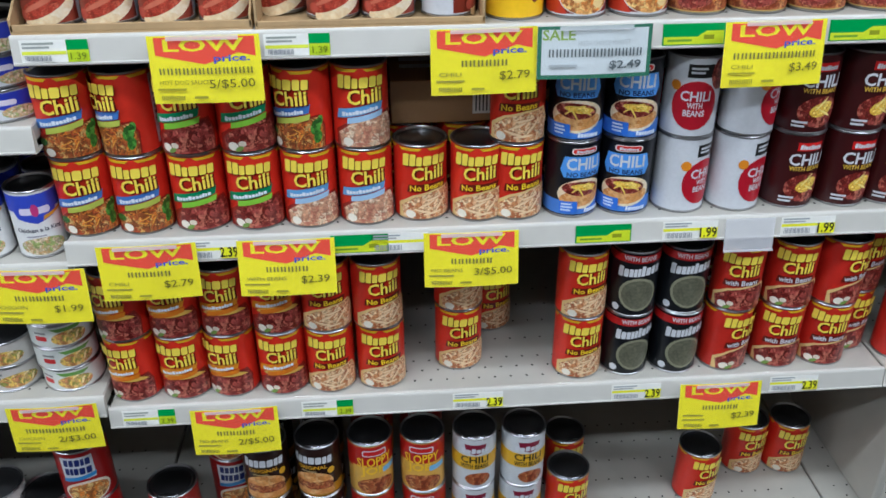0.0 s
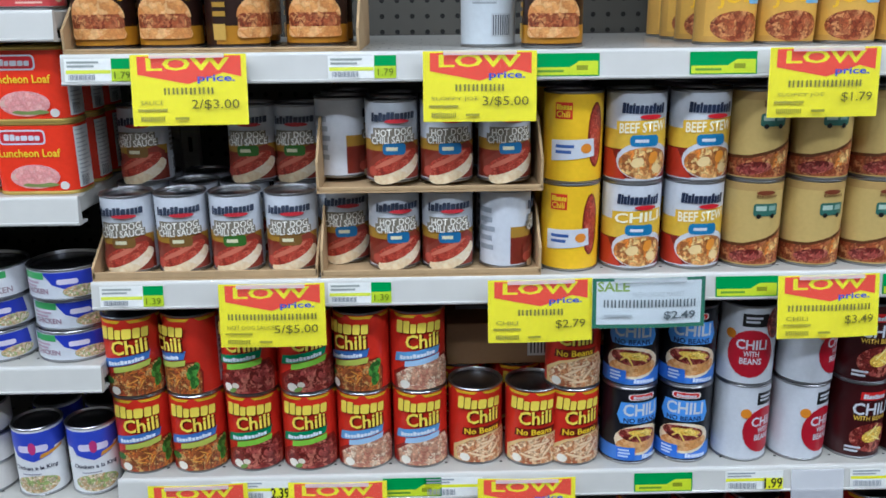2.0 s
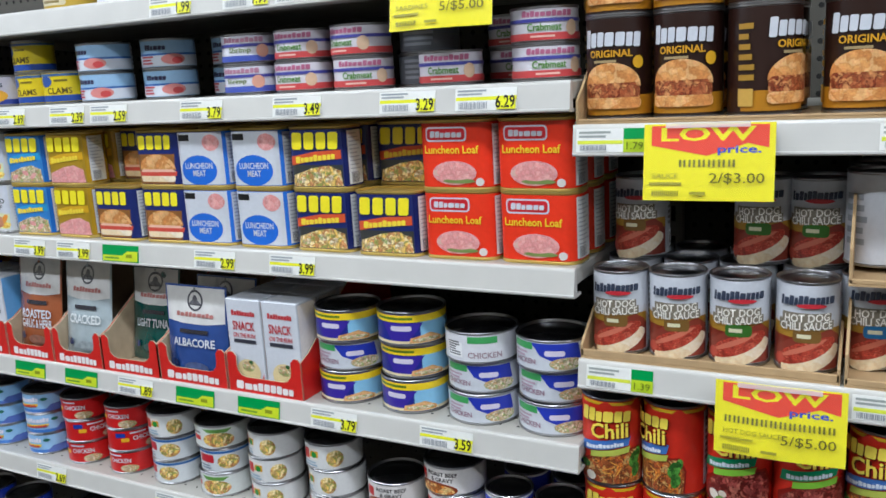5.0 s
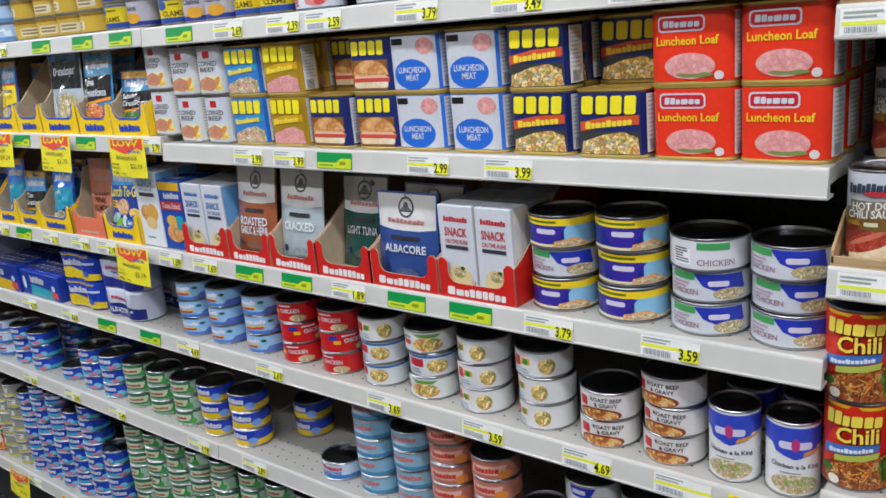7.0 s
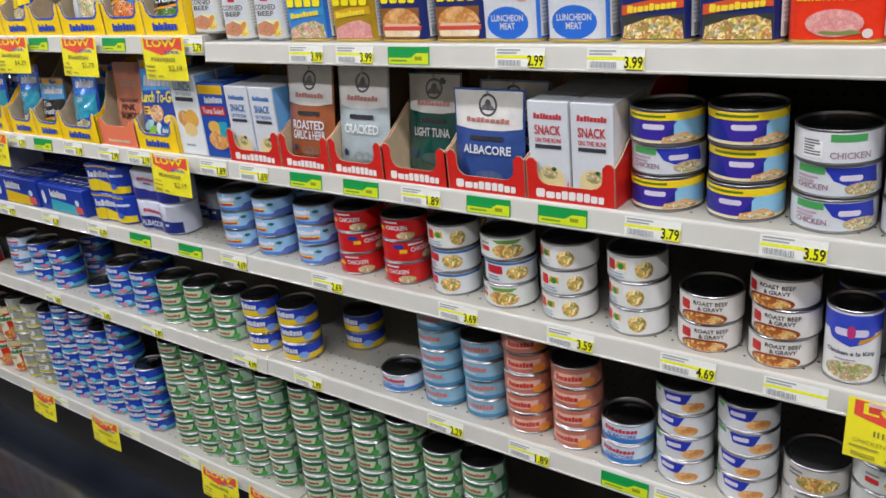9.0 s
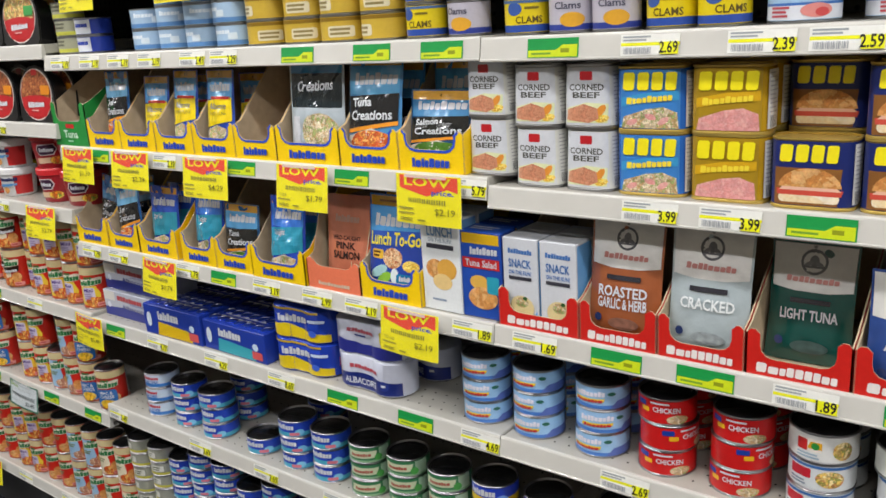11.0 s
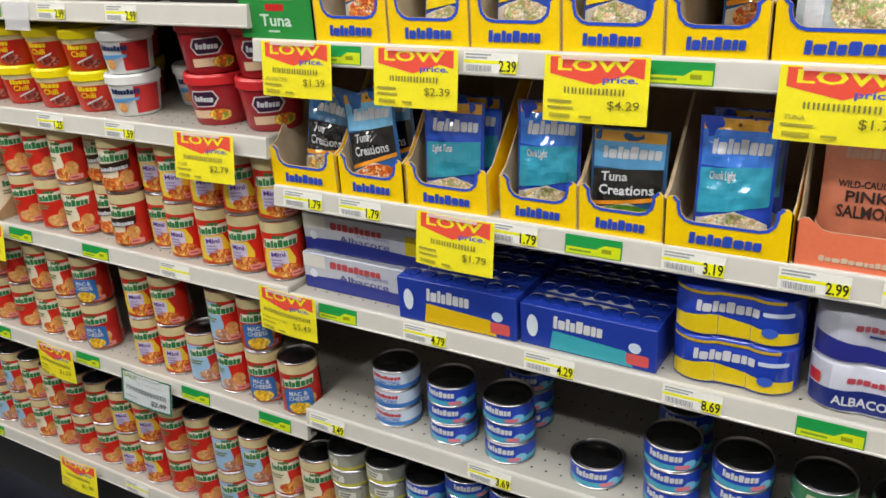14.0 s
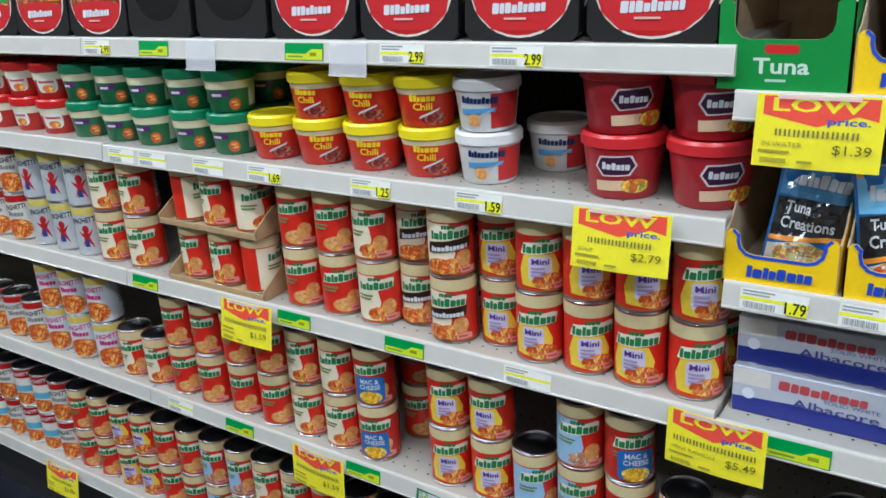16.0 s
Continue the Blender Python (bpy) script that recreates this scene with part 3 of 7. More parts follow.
def hotdog_art(badge):
    def art(a, h):
        a.P([(-50, 5), (42, 5), (42, 46), (-50, 50)], "7a2a1c")
        a.P([(-50, 40), (42, 38), (42, 50), (-50, 54)], "a8802c")
        a.L(5, -96, 20, -62, 80, "9aa0a8", 4)
        a.R(76, 10, 98, 26, "3a3e46")
        nutrition(a, h, 44, 74)
        a.P([(-30, 5), (34, 5), (36, 42), (24, 50), (-12, 40), (-34, 26)], "84382a")
        a.D(5, 16, 34, 13, 24, F_ROLL)
        a.D(-1, 25, 34, 10.5, 24, F_DOG)
        a.D(-3, 28, 26, 3, 26, "c87058")
        a.D(-28, 14, 6, 6, 22, "b85040")
        a.RR(-13, 35, 14, 49, 4, badge)
        a.L(1, -9, 38, 10, 46, "d8d4b0", 3)
        a.R(-25, 57, 24, 68, "7c7464")
        a.R(-29, 50, 27, 60, "7c7464")
        a.T("HOT DOG", -22, 58, 22, 67, "ebe6da", 3)
        a.T("CHILI SAUCE", -27, 49, 25, 58, "ebe6da", 3)
        a.B(11, -27, 77, 26, 88, "3a4254", 4, 5)
        a.E(4, 76, 14, 2.6, "c0303a")
    return art


can("hotdog_brown", 67, 101, WHT, hotdog_art("7a5a2a"), "white and brown hot dog chili sauce can", "sauce_can")
can("hotdog_blue", 67, 101, WHT, hotdog_art("2a6a9a"), "white hot dog chili sauce can with a blue badge", "sauce_can")
can("hotdog_green", 67, 101, WHT, hotdog_art("3a6a24"), "white hot dog chili sauce can with a green badge", "sauce_can")


def stew_art(word, band):
    def art(a, h):
        a.R(-119, 40, 119, 66, band)
        a.R(-119, 6, 119, 42, "7a1c14")
        a.P([(-119, 5), (-20, 5), (-40, 40), (-119, 44)], "b8341c")
        a.E(5, 28, 38, 24, WHT)
        a.E(5, 25, 35, 20, F_STEW)
        for u, v, t in ((-6, 26, 20), (14, 32, 60), (20, 18, -20)):
            a.D(u, v, 8, 6, t, "e0902c" if t > 30 else "e8cc90")
        a.P([(-34, 60), (34, 66), (34, 80), (-34, 76)], "e0b42c")
        a.T(word, -30, 63, 30, 76, "f4ecd0", 4)
        a.RR(-16, 46, 20, 60, 5, "2a78a8")
        a.L(1, -10, 49, 14, 56, WHT)
        a.B(12, -28, 86, 26, 99, "28324a", 0, 8)
        a.E(8, 82, 14, 3, "c81e2a")
        nutrition(a, h, 70, 100)
    return art


can("stew", 76, 113, WHT, stew_art("BEEF STEW", "e0b83a"), "white and yellow beef stew can", "stew_can")
can("stew_chili", 76, 113, WHT, stew_art("CHILI", "e0b83a"), "white and yellow chili can with beans", "chili_can")


def frank_art(a, h):
    a.E(24, 60, 12, 40, "7a2418")
    a.E(24, 60, 9.5, 37, F_DOG)
    a.R(-30, 80, -8, 100, RED)
    a.B(6, -29, 91, -9, 98, YEL, 0, 4)
    a.T("Chili", -28, 82, -11, 90, YEL)
    a.P([(-34, 28), (22, 34), (20, 56), (-34, 54)], WHT)
    a.L(2, -28, 36, 0, 50, "3a5a9a")
    a.E(10, 44, 7, 6, "e08a28")
    nutrition(a, h, 60, 96, "e8c82a")


can("frank", 76, 113, "f0c018", frank_art, "bright yellow chili can with a hot dog picture", "chili_can")


def truck_art(a, h):
    a.R(-119, 100, 119, 109, "b8975a")
    a.P([(-119, 5), (119, 5), (119, 40), (60, 54), (36, 50), (10, 40), (-20, 32), (-60, 30), (-119, 40)], "5a3216")
    a.P([(-119, 5), (119, 5), (119, 36), (60, 49), (36, 46), (10, 36), (-20, 28), (-60, 26), (-119, 36)], F_BEEF)
    a.D(20, 28, 22, 9, 20, F_STEW)
    a.D(-14, 16, 22, 8, 8, F_BEAN)
    a.RR(-10, 68, 22, 84, 3, "3a6a5c")
    a.R(-7, 75, 6, 81, "b0c4b4")
    a.R(9, 75, 19, 81, "8aa89c")
    a.E(-3, 68, 3, 3, BLK)
    a.E(15, 68, 3, 3, BLK)
    a.E(4, 98, 12, 3, "7a3a22")
    a.B(9, -8, 92, 18, 96, "8a6a3a", 0, 3)


can("truck", 76, 113, "c6aa66", truck_art, "tan food truck chili can with a van picture", "chili_can")


def blue_chili_art(a, h):
    a.R(-119, 5, 119, 26, "4a80d8")
    a.E(2, 36, 37, 23, F_ROLL)
    a.D(2, 30, 34, 13, 4, F_BUN)
    a.D(0, 44, 29, 11, -4, F_BEAN)
    a.D(4, 46, 20, 5, -6, F_CORN)
    for u, v, t in ((-8, 44, 40), (14, 42, -30), (4, 50, 10), (-2, 40, -60)):
        a.D(u, v, 9, 1.2, t, "f0d060")
    a.RR(-18, 96, 20, 105, 4, "e8e0dc")
    a.RR(-16, 97, 18, 104, 3, "cc2a24")
    a.B(9, -12, 98, 14, 102, WHT)
    a.P([(-32, 74), (-27, 62), (27, 62), (32, 74), (27, 93), (-27, 93)], "5a9ae8")
    a.T("CHILI", -24, 73, 24, 91, WHT)
    a.T("NO BEANS", -23, 63, 23, 70, "1c2a5a")
    a.RR(-30, 8, -6, 26, 2, "3a74dc")
    a.L(3, -28, 10, -9, 24, "c8daf4")
    a.B(8, 4, 8, 32, 15, "dce8f8", 0, 3)


can("chili_blue", 76, 113, "16161c", blue_chili_art, "black and blue chili can with no beans", "chili_can")


def white_chili_art(a, h):
    a.R(-16, 84, 18, 102, BLK)
    a.L(2, -12, 88, 14, 99, WHT)
    a.E(30, 88, 14, 22, F_BEAN)
    a.E(-2, 46, 31, 34, "b01428")
    a.T("CHILI", -22, 52, 18, 66, WHT)
    a.T("WITH", -12, 42, 8, 50, WHT)
    a.T("BEANS", -16, 31, 12, 40, WHT)
    a.E(-30, 72, 7, 7, "e08a20")
    a.L(6, 62, 20, 90, 90, "9a9a9a")
    a.R(50, 12, 53, 100, "b01428")


can("chili_white", 76, 113, WHT, white_chili_art, "white chili can with a dark red disc", "chili_can")


def dark_chili_art(a, h):
    a.R(-18, 88, 20, 100, "c81e1e")
    a.B(9, -15, 90, 17, 97, WHT)
    a.T("CHILI", -26, 66, 26, 84, WHT)
    a.T("WITH BEANS", -24, 58, 24, 65, "d8b040")
    a.E(4, 32, 30, 22, F_BEAN)
    a.D(6, 36, 17, 10, 20, F_CORN)
    a.D(4, 44, 12, 1.4, 50, "f4e08a").D(12, 30, 12, 1.4, -30, "f4e08a")
    a.L(2, -30, 9, -6, 20, WHT)


can("chili_dark", 76, 113, "3a0e10", dark_chili_art, "dark maroon chili can with beans", "chili_can")


def black_chili_art(a, h):
    a.R(-119, 94, 119, 107, "b01c1c")
    a.T("WITH BEANS", -24, 97, 26, 105, WHT)
    a.B(9, -32, 72, 34, 90, WHT, 8, 7)
    a.E(2, 40, 29, 29, "8a8a72")
    a.E(2, 40, 25, 25, mat("medal", rgb("6a6a58"), 0.4, 0.2, mottle=0.35, scale=220))
    a.E(-30, 14, 6, 6, WHT)
    nutrition(a, h, 62, 92, BLK)


can("chili_black", 76, 113, "14161a", black_chili_art, "black chili can with a red band and round emblem", "chili_can")


def dinty_art(a, h):
    a.R(-30, 56, 22, 104, WHT)
    a.B(5, -26, 86, 18, 100, "1c2a6a", 0, 3)
    a.B(5, -26, 68, 18, 82, "1c2a6a", 0, 5)
    a.P([(-30, 52), (22, 60), (24, 68), (-30, 60)], "3a8ac8")
    a.E(4, 28, 38, 24, "e8dcc8")
    a.E(4, 27, 34, 20, F_STEW)


can("big_stew", 86, 115, "a01414", dinty_art, "large red beef stew can with a white panel", "stew_can")


def chunky_art(a, h):
    a.P([(-18, 100), (20, 100), (16, 84), (2, 78), (-14, 84)], "7a1430")
    a.B(6, -24, 82, 26, 93, WHT, 3, 5)
    a.R(-119, 46, 119, 76, "d8a820")
    a.T("CHILI", -24, 60, 24, 75, BLK)
    a.T("WITH BEANS", -24, 48, 24, 58, BLK)
    a.E(6, 24, 22, 14, F_BEEF)


can("chunky_chili", 76, 113, "c8ccd0", chunky_art, "silver and yellow chili can with beans", "chili_can")


# pasta cans
def pasta_art(panel, pic, word="", wc="5a3a8a"):
    def art(a, h):
        a.R(-119, 90, 119, 109, "d8c898")
        a.R(-119, 4, 119, 7, "a85a2a")
        if word:
            a.P([(-34, 12), (20, 8), (26, 40), (16, 62), (-30, 60), (-38, 36)], "e8c83c")
            a.RR(-22, 20, 12, 58, 6, panel)
        elif panel:
            a.P([(-52, 8), (-2, 8), (8, 40), (0, 88), (-52, 88)], panel)
        a.E(8, 20, 25, 13, pic)
        if not word:
            a.E(22, 32, 13, 14, F_BUN)
        a.P([(-36, 60), (-30, 78), (-8, 80), (26, 84), (34, 82), (31, 66), (0, 62)], "e2dfcc")
        a.B(8, -32, 64, 30, 78, "2c7a46", 5, 4)
        a.B(4, -12, 80, 10, 86, "2a7a44", 0, 9)
        if word:
            a.T(word, -17, 46, 8, 55, wc)
            a.L(3, -18, 26, 8, 43, "a898c0")
        else:
            a.L(2, -34, 44, 2, 56, "7a8a5a")
        a.RR(14, 8, 40, 18, 2, "d88a84")
        a.L(1, 17, 10, 37, 16, "b84a48")
        nutrition(a, h, 62, 94)
        a.R(62, 14, 80, 34, RED)
    return art


can("pasta_cream", 76, 113, "d42c1c", pasta_art("e8dcc0", F_PASTA), "red and cream canned pasta with a green banner", "pasta_can")
can("pasta_mini", 76, 113, "d42c1c", pasta_art("d0c8e0", F_PASTA, "Mini"), "red canned mini pasta with a lilac panel", "pasta_can")
can("pasta_meat", 76, 113, "d02a1c", pasta_art(None, F_BUN), "red canned pasta with a golden picture", "pasta_can")
can("pasta_blue", 76, 113, "d02a1c", pasta_art("9ac0e0", F_CHICK), "red canned pasta with a pale blue panel", "pasta_can")


def mac_art(a, h):
    pasta_art(None, F_PASTA)(a, h)
    a.RR(-26, 10, 26, 60, 8, "2a6ab0")
    a.T("MAC &", -16, 46, 16, 55, WHT)
    a.T("CHEESE", -18, 35, 18, 44, WHT)
    a.E(0, 20, 20, 12, food("cheese", ["e8b830", "f0d060", "d09820"], 140))


can("pasta_mac", 76, 113, "bc2a20", mac_art, "red and blue canned macaroni and cheese", "pasta_can")


def stuffed_art(a, h):
    pasta_art("e8dcc0", F_PASTA)(a, h)
    a.P([(-36, 40), (30, 50), (32, 66), (-34, 58)], "2a1a12")
    a.B(10, -30, 46, 26, 55, WHT, 7, 2)
    a.E(-16, 20, 22, 13, F_PASTA)


can("pasta_black", 76, 113, "c02c20", stuffed_art, "red canned ravioli with a black banner", "pasta_can")


def loops_art(top, c, pic):
    def art(a, h):
        a.R(-119, 92, 119, 108, top)
        a.T("SPAGHETTI", -30, 74, 30, 86, BLK if c == WHT else c, 6)
        a.B(6, -20, 58, 22, 70, c if c != WHT else "8a8a8a", 0, 4)
        a.E(4, 28, 34, 24, pic)
        nutrition(a, h, 60, 94)
    return art


can("loops_pink", 76, 113, WHT, loops_art("d8c060", "c02878", F_PASTA), "white and pink spaghetti can", "pasta_can")
can("loops_red", 76, 113, "d8d4cc", loops_art("b01c1c", WHT, F_PASTA), "pale spaghetti can with a red top", "pasta_can")


def loops_grey_art(a, h):
    a.R(-119, 92, 119, 108, "d8c868")
    a.T("SPAGHETTI", -30, 74, 30, 86, "20242c", 6)
    a.P([(-8, 20), (-2, 40), (-14, 56), (-2, 50), (0, 66), (8, 66), (8, 50), (20, 60), (10, 42), (18, 16), (6, 32), (2, 32)], "b01c24")
    a.E(4, 60, 7, 9, "b01c24")
    a.P([(0, 38), (6, 38), (8, 20), (-4, 20)], "24408a")


can("loops_grey", 76, 113, "b8bcc0", loops_grey_art, "silver-grey spaghetti can with a red shape", "pasta_can")


def loops_blue_art(a, h):
    a.R(-119, 84, 119, 108, "a81c1c")
    a.T("SPAGHETTI", -30, 90, 30, 100, WHT, 4)
    a.R(-119, 44, 119, 62, "6ab0d0")
    a.E(4, 24, 34, 18, F_PASTA)


can("loops_blue", 76, 113, "e0dcd0", loops_blue_art, "white, red and blue spaghetti can", "pasta_can")


# flat tins of fish and meat
def flat_art(layers):
    def art(a, h):
        for kind, *v in layers:
            {"R": a.R, "E": a.E, "P": a.P, "T": a.T, "B": a.B, "L": a.L, "RR": a.RR}[kind](*v)
    return art


def sided(h, extra):
    return flat_art(extra + [("R", 88, 5, 122, h - 5, "dcdcdc"), ("L", 4, 92, 8, 118, h - 8, "8a8a8a", 3)])


can("chicken_gold", 98, 48, "1c2a8a", sided(50, [("R", 26, 4, 154, 36, "8ac0e0"), ("R", -154, 4, 154, 8, "e8d8b0"), ("R", -150, 34, 150, 44, "f0d01c"), ("L", 1, -40, 36, 40, 42, "5a7a20", 3),
    ("P", [(-30, 33), (30, 33), (10, 8), (-16, 8)], "3a2a9a"), ("RR", -16, 22, 14, 29, 3, "d8d0e0"), ("P", [(10, 5), (56, 5), (58, 10), (40, 18), (12, 12)], F_BUN), ("E", 34, 9, 20, 3, F_TUNA)]),
    "blue tinned chicken with a yellow band", "chicken_tin", lid=LIDTIN_SHADED)
can("chicken_green", 100, 42, WHT, sided(42, [("P", [(-10, 38), (52, 38), (56, 18), (30, 11), (2, 22)], "2a3ab0"), ("RR", 8, 22, 34, 29, 3, "d8d0e0"), ("E", 36, 12, 22, 8, F_TUNA), ("R", -44, 29, -8, 38, "4aa05a"),
    ("T", "CHICKEN", -44, 10, -4, 17, "9a7a8a"), ("L", 2, -44, 17, -10, 27, "b8a0b0", 3)]), "white tinned chicken with a blue and green label", "chicken_tin")
can("chicken_back", 100, 42, "dcdce0", flat_art([("R", -6, 28, 34, 37, "4aa05a"), ("T", "CHICKEN", -6, 8, 40, 16, "a08890"), ("R", -40, 8, -14, 28, "f0f0f0"), ("L", 6, -38, 10, -16, 30, "6a6a6a", 2)]),
    "white tinned chicken turned to its back", "chicken_tin")
SKY = [("R", -140, 3, 140, 9, "4a7cc8"), ("P", [(30, 3), (140, 3), (140, 22), (44, 16)], "5a70b8"), ("B", 9, -30, 22, 24, 31, "e8e4f0", 3, 4), ("P", [(-28, 12), (22, 15), (24, 20), (-26, 18)], "e8c83c"), ("B", 8, -24, 13, 20, 18, "c02a3a", 2, 5), ("E", 34, 28, 6, 3, "2a6a5a")]
can("tuna_sky", 86, 40, "9ac4ea", sided(40, SKY), "light blue tuna tin with a yellow stripe", "tuna_tin")
can("meat_red", 86, 41, "c81c1c", sided(41, [("RR", -36, 26, -18, 34, 2, "1c3a9a"), ("RR", -26, 18, -12, 25, 2, "e8b020"), ("T", "CHICKEN", -6, 20, 34, 28, WHT), ("E", 30, 10, 16, 7, F_TUNA), ("L", 1, -10, 31, 30, 36, WHT, 3)]),
    "bright red tinned chicken meat", "chicken_tin")
can("white_beef", 89, 42, "dcd8d4", sided(42, [("RR", -38, 18, -22, 32, 2, "c02020"), ("T", "ROAST BEEF", -16, 28, 30, 34, "3a3434"), ("T", "& GRAVY", -10, 20, 24, 26, "3a3434"), ("E", -4, 9, 34, 10, "8a3a1c"), ("E", -4, 8, 30, 8, F_STEW)]),
    "white roast beef and gravy tin", "meat_tin")
can("white_veg", 89, 42, "dcdcda", sided(42, [("RR", -36, 16, -4, 34, 2, "e8e0d8"), ("P", [(-22, 20), (-4, 20), (-4, 30), (-18, 30)], "d8a020"), ("E", -12, 24, 5, 5, "2a8a3a"), ("RR", -36, 16, -22, 32, 2, "c82a2a"), ("E", 22, 20, 13, 13, F_MIX), ("L", 2, -36, 5, 6, 14, "9ab0c0", 4)]),
    "white tinned meat with a colourful badge", "meat_tin")
can("white_label", 86, 42, "d4d8da", sided(42, [("RR", -30, 18, 0, 32, 2, "c02434"), ("R", -140, 34, 140, 38, "3a6aa8"), ("E", 24, 20, 18, 12, F_MIX), ("L", 2, -30, 6, 4, 15, "7a8a9a", 4)]),
    "white tinned meat with a blue edge", "meat_tin")
can("king", 67, 101, "e4e4e4", flat_art([("R", -106, 70, 106, 95, "3a4cc0"), ("P", [(-30, 71), (30, 71), (24, 60), (0, 52), (-24, 60)], "3a4cc0"), ("RR", -20, 66, 20, 76, 4, "d8d0e8"), ("E", 0, 72, 5, 9, "c03a7a"),
    ("P", [(8, 56), (40, 66), (42, 70), (10, 62)], "d8982a"), ("T", "Chicken a la King", -30, 38, 30, 46, "4a4a5a"), ("L", 1, -18, 32, 18, 35, "9a9aa8", 3), ("E", 0, 18, 30, 13, F_TUNA)]), "white and blue chicken a la king can", "chicken_can")
can("clam_yellow", 67, 52, "e0c818", flat_art([("R", -106, 4, 106, 14, "2a4a9a"), ("T", "CLAMS", -18, 16, 22, 26, "5a4a1c"), ("E", -20, 36, 12, 9, "3a5aa0"), ("L", 1, -4, 34, 26, 40, "7a6a20", 3), ("R", -106, 44, 106, 48, "4a6a9a")]),
    "yellow and blue clam tin", "clam_tin")
can("clam_beige", 67, 52, "b8b4c0", flat_art([("R", -106, 4, 106, 12, "2a3a8a"), ("E", 6, 18, 18, 10, "d8a030"), ("T", "Clams", -20, 32, 18, 42, "4a4a5a")]), "grey clam tin with an orange picture", "clam_tin")
can("geisha", 84, 45, "9cc0e0", flat_art([("R", -132, 4, 132, 22, "d4d8e0"), ("R", -132, 20, 132, 23, "3a6ab0"), ("B", 6, -26, 28, 10, 36, "3a3a5a", 0, 4), ("E", 20, 14, 18, 8, "d88a84"), ("E", 26, 12, 8, 5, "c84a4a"), ("L", 3, -34, 6, -2, 20, "b84a54", 4), ("R", 84, 5, 120, 40, "dcdcdc"), ("L", 4, 88, 8, 116, 36, "8a8a8a", 3)]), "pale blue seafood tin", "seafood_tin")
can("crab", 82, 42, "d8d4da", flat_art([("B", 10, -32, 30, 30, 37, "b86a8a", 0, 4), ("R", -129, 24, 129, 28, "4a4a9a"), ("T", "Crabmeat", -24, 14, 16, 23, "5a8a3a"), ("R", -129, 4, 129, 12, "c84a4a"), ("E", 30, 17, 8, 9, "d8b898"), ("L", 1, -20, 6, 20, 10, "e8c0b0", 3)]),
    "white and pink crabmeat tin", "seafood_tin")
can("shrimp", 82, 42, "d8d8e0", flat_art([("B", 10, -32, 30, 30, 37, "b8849a", 0, 4), ("R", -129, 24, 129, 28, "4a4a9a"), ("T", "Shrimp", -20, 14, 12, 23, "7a8a5a"), ("R", -129, 4, 129, 12, "4a5ab0"), ("E", 28, 18, 9, 9, "d8a088")]),
    "white and blue shrimp tin", "seafood_tin")
can("grey_tin", 82, 42, "5a5e64", flat_art([("L", 4, -30, 8, 20, 36, "8a8e94", 5)]), "plain grey tin turned to its back", "seafood_tin")
can("fish_sky", 78, 42, "a8c4de", flat_art([("R", -122, 4, 122, 12, "5a8ac0"), ("B", 7, -26, 24, 18, 33, "e8f0f8", 0, 5), ("RR", 14, 14, 32, 26, 2, "d8e4ee")]), "pale blue sardine tin", "fish_tin")
can("fish_gold", 84, 44, "c8a83c", flat_art([("R", -132, 34, 132, 40, "8a6a1c"), ("RR", -26, 8, 22, 26, 4, "d8cfb0"), ("L", 2, -22, 10, 18, 24, "8a7a4a", 5)]), "small gold-coloured fish tin", "fish_tin")
can("fish_blue", 80, 38, "2a44b0", flat_art([("R", -125, 4, 20, 34, "e0e4ec"), ("B", 7, -24, 18, 14, 28, "2a44b0", 0, 5)]), "blue and white fish tin", "fish_tin")
can("fish_grey", 70, 38, "a8a890", flat_art([("R", -110, 4, 110, 12, "c8c850"), ("L", 2, -22, 16, 18, 32, "6a6a5a", 5)]), "small grey-green fish tin", "fish_tin")
can("tuna_blue", 85, 37, "2446b8", sided(37, [("R", -134, 4, 134, 13, "4aa8c4"), ("B", 8, -32, 19, 18, 31, WHT, 0, 4), ("E", 30, 13, 10, 7, "7ac0e0"), ("RR", 8, 6, 30, 13, 3, "d87a8a")]), "blue and aqua tuna tin", "tuna_tin")
can("tuna_yellow", 85, 40, "2440b8", sided(40, [("R", -134, 4, 134, 17, "e0c020"), ("B", 8, -32, 20, 18, 33, WHT, 0, 4), ("E", 30, 15, 11, 8, "7aa0e0")]), "blue and yellow tuna tin", "tuna_tin")
can("tuna_white", 85, 37, "c8d8e8", sided(37, [("R", -134, 4, 134, 12, "3a78c0"), ("B", 9, -30, 22, 26, 30, "c03a4a", 0, 5), ("T", "ALBACORE", -24, 13, 24, 20, "3a6ab8")]), "white and blue albacore tuna tin", "tuna_tin")
can("tuna_green", 85, 37, "3c7c54", sided(37, [("R", 34, 4, 60, 33, "a8c4ac"), ("R", -134, 4, 134, 8, "8ab08a"), ("P", [(-36, 11), (26, 13), (30, 28), (-32, 27)], "c4ccac"), ("B", 8, -26, 16, 18, 23, "a8584a", 2, 5), ("E", 32, 14, 8, 7, "4aa04a")]), "green tuna tin with a cream band", "tuna_tin")
can("tuna_aqua", 84, 38, "8ab4cc", sided(38, [("B", 8, -30, 20, 22, 30, "c87a7a", 0, 5), ("R", -132, 4, 132, 11, "4a88b0"), ("L", 1, -26, 13, 16, 18, WHT, 3)]), "pale aqua fish tin", "fish_tin")
can("salmon_orange", 84, 38, "bc7460", sided(38, [("P", [(-32, 10), (30, 12), (34, 28), (-30, 26)], "e0b0a0"), ("B", 8, -26, 14, 20, 24, "c03a2a", 2, 5), ("E", 30, 12, 12, 8, "e08a3a")]), "orange and white salmon tin", "fish_tin")
